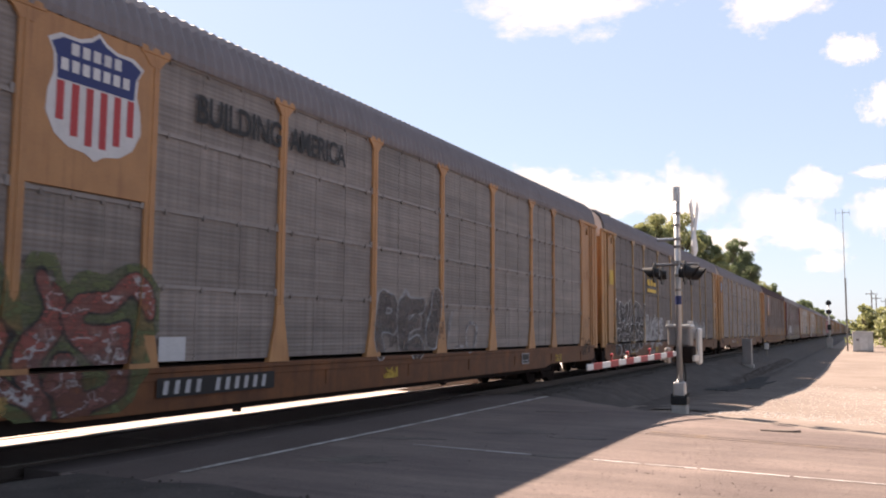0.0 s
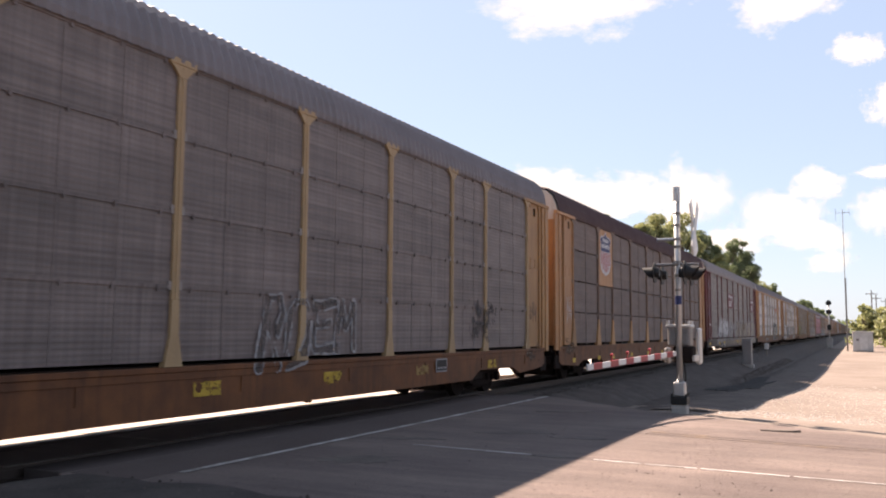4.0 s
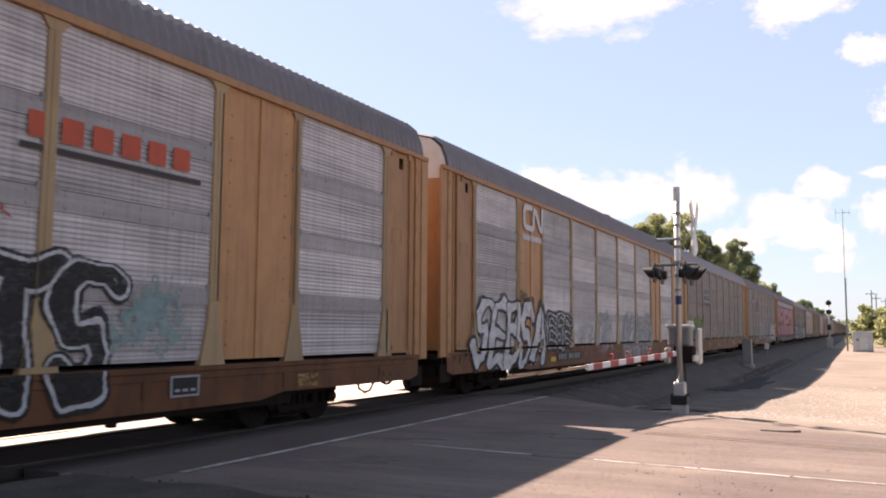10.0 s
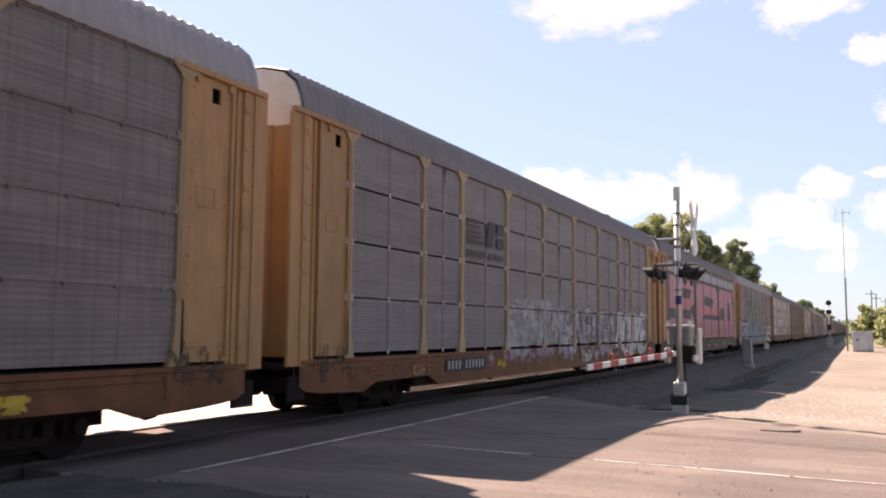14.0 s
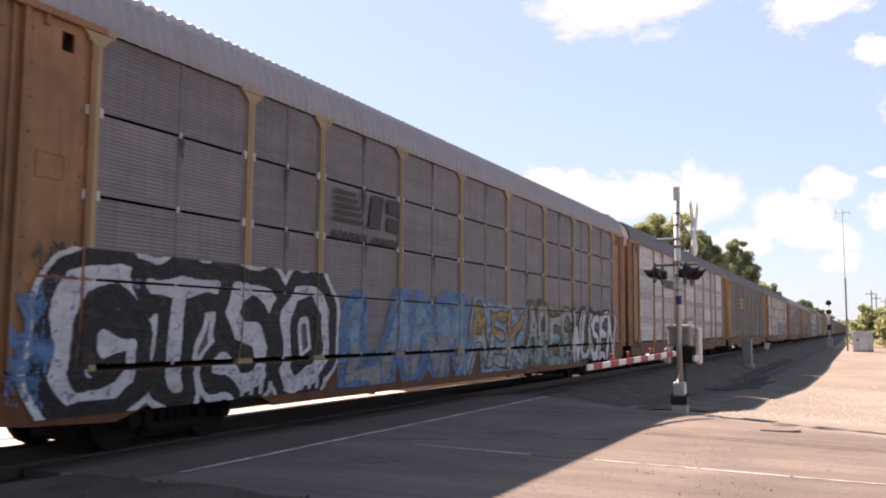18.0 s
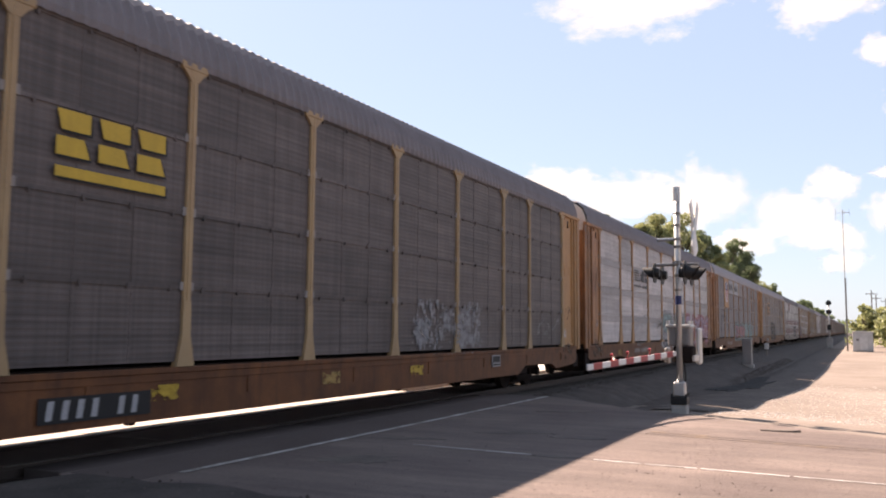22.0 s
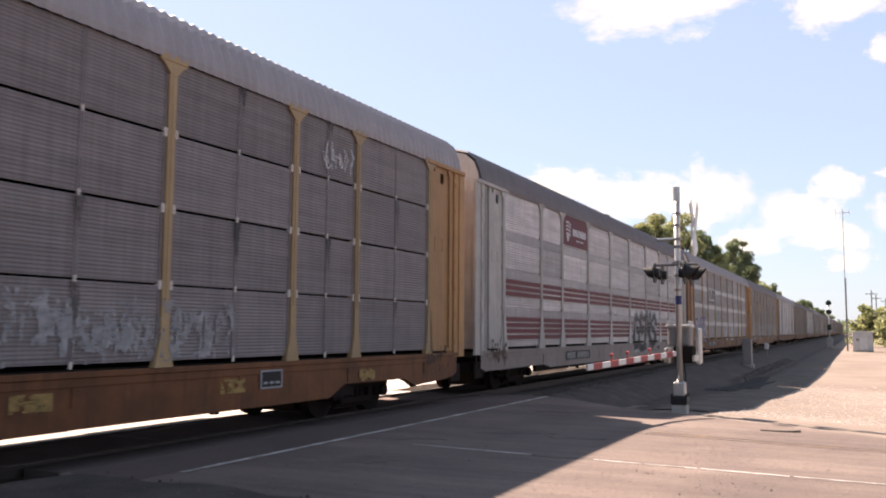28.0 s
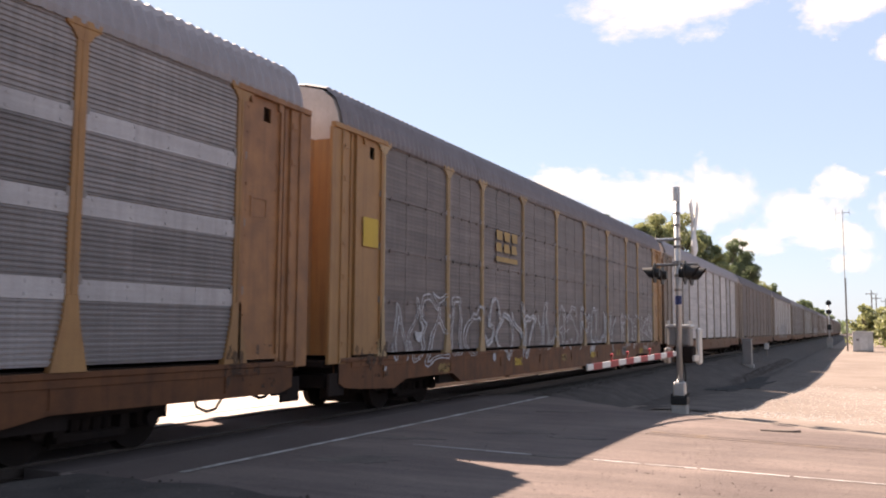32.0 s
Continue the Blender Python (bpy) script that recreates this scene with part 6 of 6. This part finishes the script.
    # gate arm: striped tube tapering to its tip
    arm = part("gate_arm", boxed(-4.42, -0.14, 0.0, 0.035, 0.90, 1.0, bevel=0.006), WHITE, m, "white gate arm with red bands", at=pose(0, 0, 0.15, 0, -1.9, -8.3))
    for i in range(6):
        a = -4.2 + i * 0.7
        part("red_band", boxed(a, a + 0.35, -0.003, 0.038, 0.897, 1.003), RED, arm, "red reflective band")
    for x in (-3.4, -2.7, -1.6):
        bm = tubed((x, 0.017, 1.0), (x, 0.017, 1.08), 0.012, n=6)
        tube(bm, (x, -0.01, 1.1), (x, 0.04, 1.1), 0.028, n=12)
        part("arm_lamp", bm, GLASS_RED, arm, "small red lamp")
    return m


def lamp_mesh():
    def make():
        bm = bmesh.new()
        tube(bm, (0, -0.02, 0), (0, 0.005, 0), 0.28, n=28)
        tube(bm, (0, -0.14, 0), (0, 0.01, 0), 0.12, 0.14, n=16)
        # hood: an open tube that slopes back underneath, with an inner skin
        n = 16
        for r0, r1, flip in ((0.165, 0.150, False), (0.155, 0.140, True)):
            rows = []
            for f in (0.0, 1.0):
                row = []
                for i in range(n + 1):
                    a = -0.95 + (math.pi + 1.9) * i / n
                    reach = 0.34 * (0.35 + 0.65 * (math.sin(a) * 0.5 + 0.5))
                    r = r0 + (r1 - r0) * f
                    row.append(bm.verts.new((r * math.cos(a), f * reach, r * math.sin(a))))
                rows.append(row)
            for i in range(n):
                q = (rows[0][i], rows[0][i + 1], rows[1][i + 1], rows[1][i])
                bm.faces.new(q[::-1] if flip else q)
        return mesh_of("lamp", bm, [BLACK])
    return cached("lamp", make)


# ---- things along the line ----


def relay_post():
    p = thing("relay_box", "pale grey metal relay box on a concrete pad beside the track", "relay box", (57.4, -3.4, -0.78))
    part("pad", boxed(-0.4, 0.4, -0.4, 0.4, -0.15, 0.06, bevel=0.02), CONC, p)
    part("cabinet_body", boxed(-0.3, 0.3, -0.28, 0.28, 0.06, 1.62, bevel=0.03), MACHINE, p)
    part("cabinet_roof", boxed(-0.34, 0.34, -0.32, 0.32, 1.62, 1.69, bevel=0.02), MACHINE, p)
    part("cabinet_door", boxed(-0.315, -0.3, -0.22, 0.22, 0.14, 1.55, bevel=0.004), MACHINE, p)
    part("door_handle", boxed(-0.345, -0.31, 0.12, 0.16, 0.7, 0.84), STEEL, p)
    q = thing("small_signal_box", "small pale box on a short post beside the track", "signal box", (76.0, -2.85, -0.56))
    part("box_post", tubed((0, 0, -0.1), (0, 0, 0.5), 0.05), STEEL, q)
    part("box_body", boxed(-0.16, 0.16, -0.16, 0.16, 0.45, 0.95, bevel=0.02), CABINET, q)


def signal_mast():
    x, y = 158.0, -5.33
    s = thing("railway_signal", "two-headed railway signal on a pale post showing red", "railway signal", (x, y, lie(x, y)))
    part("footing", boxed(-0.4, 0.4, -0.4, 0.4, -0.2, 0.25, bevel=0.03), CONC, s)
    part("post", tubed((0, 0, 0.2), (0, 0, 8.0), 0.11, n=12), ALU, s, smooth=True)
    for z in (7.55, 6.02):
        h = part("signal_head", tubed((-0.16, 0, z), (-0.02, 0, z), 0.45, n=24), BLACK, s, "round black signal head")
        part("hood", tubed((-0.5, 0, z + 0.02), (-0.16, 0, z + 0.02), 0.14, 0.15, n=14, caps=False), BLACK, h)
        part("lens", tubed((-0.19, 0, z), (-0.165, 0, z), 0.11, n=14), GLASS_RED if z < 7 else BLACK, h)
    part("equipment_box", boxed(-0.35, 0.35, -0.45, 0.45, 0.3, 1.7, bevel=0.03), PALE, s)
    part("equipment_box", boxed(-0.22, 0.22, -0.3, 0.3, 3.0, 3.9, bevel=0.03), BLACK, s)
    bm = bmesh.new()
    for yy in (0.25, 0.6):
        tube(bm, (0.12, yy - 0.42, 0.2), (0.12, yy - 0.42, 5.8), 0.02, n=6)
    for i in range(16):
        tube(bm, (0.12, -0.17, 0.5 + i * 0.33), (0.12, 0.18, 0.5 + i * 0.33), 0.015, n=6)
    part("ladder", bm, STEEL, s)


def bungalow():
    x, y = 132.0, -10.26
    b = thing("equipment_shed", "small white metal equipment shed with a dark flat roof", "shed", (x, y, lie(x, y)))
    part("shed_body", boxed(-1.3, 1.3, -1.28, 1.28, 0.15, 2.70, bevel=0.03), CABINET, b)
    part("shed_base", boxed(-1.35, 1.35, -1.32, 1.32, -0.2, 0.15), CONC, b)
    part("shed_roof", boxed(-1.42, 1.42, -1.36, 1.36, 2.70, 2.82, bevel=0.02), CABINET, b)
    part("shed_door", boxed(-1.335, -1.3, -0.55, 0.35, 0.25, 1.95, bevel=0.01), CABINET, b)
    part("door_handle", boxed(-1.37, -1.33, 0.15, 0.25, 1.1, 1.2), STEEL, b)
    part("vent", boxed(-1.33, -1.3, 0.5, 0.85, 1.5, 1.8), GREY, b)
    a = thing("antenna_mast", "slender steel antenna mast with a cross-shaped aerial", "antenna mast", (134.5, -8.3, lie(134.5, -8.3)))
    part("lower_tube", tubed((0, 0, -0.1), (0, 0, 10.4), 0.12, n=10), STEEL, a)
    part("upper_tube", tubed((0.0, 0.05, 0.0), (0.0, 0.05, 20.2), 0.075, 0.045, n=8), ALU, a)
    bm = bmesh.new()
    tube(bm, (0, -0.85, 19.85), (0, 0.95, 19.85), 0.03, n=6)
    for yy, z0, z1 in ((-0.85, 19.5, 20.3), (0.95, 18.6, 20.4), (0.05, 19.4, 20.4)):
        tube(bm, (0, yy, z0), (0, yy, z1), 0.02, n=6)
    part("aerial", bm, STEEL, a)


def clump_points(rng, cx, cy, cz, r, h, n):
    for _ in range(n):
        u, v, w = rng.gauss(0, 1), rng.gauss(0, 1), rng.gauss(0, 1)
        ln = math.sqrt(u * u + v * v + w * w) or 1
        k = rng.uniform(0.55, 1.0)
        yield cx + u / ln * r * k, cy + v / ln * r * k, cz + w / ln * h * k


def leafy(name, x, y, height, spread, label, mat, seed, leaves=2600, leaf=0.26, base=0.25, z0=None):
    """A tree: tapered trunk, limbs, and a crown of small leaf clumps gathered round the limbs' ends."""
    rng = random.Random(seed)
    g = lie(x, y) if z0 is None else z0
    t = thing(name, label, "tree" if "tree" in name else "bush", (x, y, g))
    bm = bmesh.new()
    top = height * 0.75
    tube(bm, (0, 0, -0.3), (rng.uniform(-0.3, 0.3), 0, top * 0.55), 0.035 * height * 0.6, 0.022 * height * 0.6, 8, False)
    tube(bm, (0, 0, top * 0.5), (0.2, 0.1, top), 0.02 * height * 0.6, 0.006 * height, 7, False)
    tips = []
    for i in range(26):
        a, f = rng.uniform(0, 6.28), rng.uniform(base, 0.72)
        p = (0, 0, height * f * 0.9)
        lift = min(0.93, f + rng.uniform(0.05, 0.28))
        reach = spread * math.sqrt(max(0.06, 1 - max(0.0, (lift - 0.55) / 0.42) ** 2))
        q = (reach * rng.uniform(0.35, 0.85) * math.cos(a), reach * rng.uniform(0.35, 0.85) * math.sin(a), height * lift)
        tube(bm, p, q, 0.008 * height, 0.003 * height, 5, False)
        tips.append(q)
    tips += [(rng.uniform(-0.2, 0.2) * spread, rng.uniform(-0.2, 0.2) * spread, height * f) for f in (0.85, 0.93)]
    part("trunk", bm, BARK, t)
    vs, fs = [], []
    per = leaves // len(tips)
    for q in tips:
        r = spread * rng.uniform(0.26, 0.46)
        for px, py, pz in clump_points(rng, q[0], q[1], q[2], r, r * rng.uniform(0.6, 0.85), per):
            s = leaf * rng.uniform(0.5, 1.2)
            n = Vector((rng.gauss(0, 1), rng.gauss(0, 1), rng.gauss(0.3, 1))).normalized()
            e1 = n.orthogonal().normalized() * s
            e2 = n.cross(e1).normalized() * s * 0.7
            c = Vector((px, py, max(0.15, pz)))
            b = len(vs)
            vs += [c - e1, c - e2 * 0.9, c + e1 * 1.05, c + e2]
            fs.append((b, b + 1, b + 2, b + 3))
    me = bpy.data.meshes.new("crown")
    me.from_pydata([tuple(v) for v in vs], [], fs)
    me.materials.append(mat)
    part("crown", me, None, t)
    return t


def growth():
    rng = random.Random(77)
    T = "broad-leaved roadside tree with an uneven olive-green crown"
    D = "tall dark green tree standing beyond the track"
    rows = [(87.0, 14.0, 14.3, 1.5), (95.9, 15.2, 14.6, 1.5), (106.9, 16.4, 15.2, 2.4), (104.9, 14.0, 15.1, 2.6), (118.2, 15.2, 17.9, 3.4), (135.1, 16.4, 19.1, 3.2), (132.9, 14.0, 19.7, 3.6), (154.1, 15.2, 19.8, 3.4), (172.6, 16.4, 21.0, 3.2), (172.7, 14.0, 18.3, 3.6),
            (196.3, 15.2, 21.5, 3.4), (219.5, 16.4, 24.7, 4.0), (217.4, 14.0, 21.3, 3.6), (240.4, 15.2, 19.1, 2.5), (279.2, 16.4, 16.8, 4.0), (285.5, 14.0, 16.6, 2.8), (318.9, 15.2, 15.6, 2.4)]
    for i, (x, y, h, s) in enumerate(rows):
        dark = i in (0, 1, 5, 7, 8, 10, 11, 12, 15)
        leafy("tree", x, y, h + 1.4, s, D if dark else T, LEAF_DARK if dark else LEAF, 200 + i, 11000, 0.19)
    for i, (x, y, h, s) in enumerate([(463, 14, 17.6, 5.5), (589, 14, 17.4, 6.0), (640, 12, 14, 8)]):
        leafy("tree", x, y, h, s, "distant rounded tree beside the line", LEAF_DARK, 260 + i, 1800, 1.0)
    for i, (x, y, h, s) in enumerate([(168, -10.5, 7.6, 2.6), (170, -13.9, 7.0, 2.9), (178, -16.5, 7.8, 3.4), (150, -15.0, 5.6, 2.8), (128, -16.2, 3.6, 2.4), (118, -17.0, 3.2, 2.2), (180, -20, 7.5, 4.5), (112, -15.8, 1.6, 1.5), (106, -14.6, 1.3, 1.4)]):
        leafy("bush" if h < 6 else "tree", x, y, h, s, "dense green bush at the ground's edge" if h < 6 else "leafy green tree behind the equipment shed", LEAF, 280 + i, 1900, 0.3, 0.05)
    # far wood that closes the view
    vs, fs = [], []
    for i in range(5200):
        x = rng.uniform(650, 1500)
        y = rng.uniform(-420, 60)
        z = rng.uniform(0, 1) ** 1.4 * (9 + 5 * noise.noise((x * 0.01, y * 0.03, 2)))
        s = rng.uniform(1.6, 3.6)
        b = len(vs)
        e1 = Vector((rng.gauss(0, 0.4), rng.gauss(0, 1), rng.gauss(0, 0.6))).normalized() * s
        e2 = Vector((rng.gauss(0, 0.4), rng.gauss(0, 0.5), 1)).normalized() * s * 0.8
        c = Vector((x, y, z))
        vs += [tuple(c - e1), tuple(c - e2), tuple(c + e1), tuple(c + e2)]
        fs.append((b, b + 1, b + 2, b + 3))
    me = bpy.data.meshes.new("far_wood")
    me.from_pydata(vs, [], fs)
    me.materials.append(LEAF_DARK)
    tagged(new("far_wood", me), "low hazy line of far woods", "woods", kind="stuff")


def power_poles():
    for i, (x, y) in enumerate([(215, -12.6), (245, -14.0), (270, -16.8), (320, -20.5), (380, -24.5)]):
        h = 12.0
        p = thing("power_pole", "timber power pole with a cross arm", "power pole", (x, y, lie(x, y)), "power poles along the line")
        part("pole", tubed((0, 0, -0.3), (0, 0, h), 0.16, 0.11, n=8), BARK, p)
        part("cross_arm", boxed(-0.06, 0.06, -1.2, 1.2, h - 0.9, h - 0.76), BARK, p)
        for yy in (-1.1, -0.4, 0.4, 1.1):
            part("insulator", tubed((0, yy, h - 0.76), (0, yy, h - 0.55), 0.05, n=8), PALE, p)


# ---- loose stones and crumbs ----


def rubble():
    rng = random.Random(31)
    vs, fs = [], []
    oct_v = [(1, 0, 0), (-1, 0, 0), (0, 1, 0), (0, -1, 0), (0, 0, 1), (0, 0, -1)]
    oct_f = [(0, 2, 4), (2, 1, 4), (1, 3, 4), (3, 0, 4), (2, 0, 5), (1, 2, 5), (3, 1, 5), (0, 3, 5)]

    mi = []

    def stone(x, y, z, s):
        b = len(vs)
        mi.extend([1 if y < -6.7 and x > 20.5 else 0] * 8)
        a = rng.uniform(0, 6.28)
        ca, sa = math.cos(a), math.sin(a)
        for u, v, w in oct_v:
            k = s * rng.uniform(0.6, 1.25)
            vs.append((x + (u * ca - v * sa) * k, y + (u * sa + v * ca) * k, z + w * k * 0.7))
        fs.extend(tuple(b + i for i in f) for f in oct_f)
    for _ in range(9000):
        x = 20.8 + 62 * rng.random() ** 1.6
        y = -1.5 - 3.0 * rng.random()
        d = -y
        z = TRACK_Z - 0.19 if d < 1.8 else max(lie(x, y) - 0.01, TRACK_Z - 0.19 - (d - 1.8) * 0.3)
        stone(x, y, z, rng.uniform(0.018, 0.042))
    for _ in range(3200):
        x = 20.6 + 28 * rng.random() ** 1.5
        y = -4.2 - 6.5 * rng.random()
        stone(x, y, lie(x, y), rng.uniform(0.012, 0.03))
    for _ in range(700):
        stone(rng.uniform(1.0, 7.2), rng.uniform(-8, -1.8), ROAD_Z + 0.012, rng.uniform(0.008, 0.03))
    for _ in range(260):
        stone(rng.uniform(7.0, 15.0), rng.uniform(-10, -3.2), ROAD_Z, rng.uniform(0.006, 0.018))
    for _ in range(450):
        x, y = 7.0 + 7.5 * rng.random() ** 1.3, -6.8 - 3.0 * rng.random()
        stone(x, y, ROAD_Z, rng.uniform(0.005, 0.013))
    me = bpy.data.meshes.new("loose_stones")
    me.from_pydata(vs, [], fs)
    me.materials.append(BALLAST)
    me.materials.append(LIMESTONE)
    me.polygons.foreach_set("material_index", mi)
    tagged(new("loose_stones", me), "loose grey ballast stones and crumbs on the ground", "stones", kind="stuff")


# ---- clouds ----
CLOUDS = []


def cloud(px, py, w, h, drift, seed):
    """A bank of cloud 3 km away. px, py: its bearing and height as offsets from the view's axis; drift: how far it moves."""
    me = cached("cloud", lambda: cloud_sheet())
    c = new("cloud", me)
    tagged(c, "bright white fair-weather cloud", "cloud", "clouds in the sky", "structure")
    D = 3000.0
    c.scale = (w * D, 1.0, h * D)
    CLOUDS.append((c, px, py, drift))


def cloud_sheet():
    bm = bmesh.new()
    n = 12
    g = [[bm.verts.new((-1.6 + 3.2 * i / n, 0.0, -1.6 + 3.2 * j / n)) for j in range(n + 1)] for i in range(n + 1)]
    for i in range(n):
        for j in range(n):
            bm.faces.new((g[i][j], g[i + 1][j], g[i + 1][j + 1], g[i][j + 1]))
    return mesh_of("cloud", bm, [CLOUD])


def bearing(px, py):
    """The pose of a cloud seen px to the right of and py above the view's axis, both in units of the distance ahead."""
    m = STAND.to_3x3()
    d = (m @ Vector((px, py, -1))).normalized()
    return Matrix.Translation(EYE + d * 3000.0) @ d.to_track_quat("Y", "Z").to_matrix().to_4x4()


def sky_clouds():
    for x, y, w, h, drift, seed in ((1000, 0, 168, 62, 186, 1), (1365, -2, 92, 46, 128, 2), (1505, 88, 42, 26, 90, 3), (1572, 180, 44, 36, 75, 4),
                                    (950, 325, 78, 34, 50, 5), (1065, 350, 105, 46, 50, 6), (1215, 345, 68, 52, 50, 7), (1300, 425, 64, 28, 45, 8), (1375, 385, 74, 42, 45, 13), (1440, 325, 42, 26, 45, 14), (1425, 420, 70, 24, 45, 15),
                                    (1585, 375, 56, 58, 45, 9), (1470, 465, 42, 20, 45, 10), (1555, 305, 36, 12, 45, 17)):
        q = ((x - 784) / 1504, (441 - y) / 1504, w / 1098, h / 1098, drift / 1504, seed)
        cloud(*q)


growth()
power_poles()
relay_post()
signal_mast()
bungalow()
warning_mast()
rubble()
build_train()
sky_clouds()


def motions():
    """The train rolls through, and the clouds drift."""
    for n, car in CARS.items():
        walk(car, [(t, pose(PITCH_X * (n + 0.5) + d - SPEED * t, 0, 0)) for t, d in DRIFT])
    for c, px, py, drift in CLOUDS:
        walk(c, [(t, bearing(px + drift * t / 32.0, py)) for t in (0.0, 16.0, 32.0)])


motions()
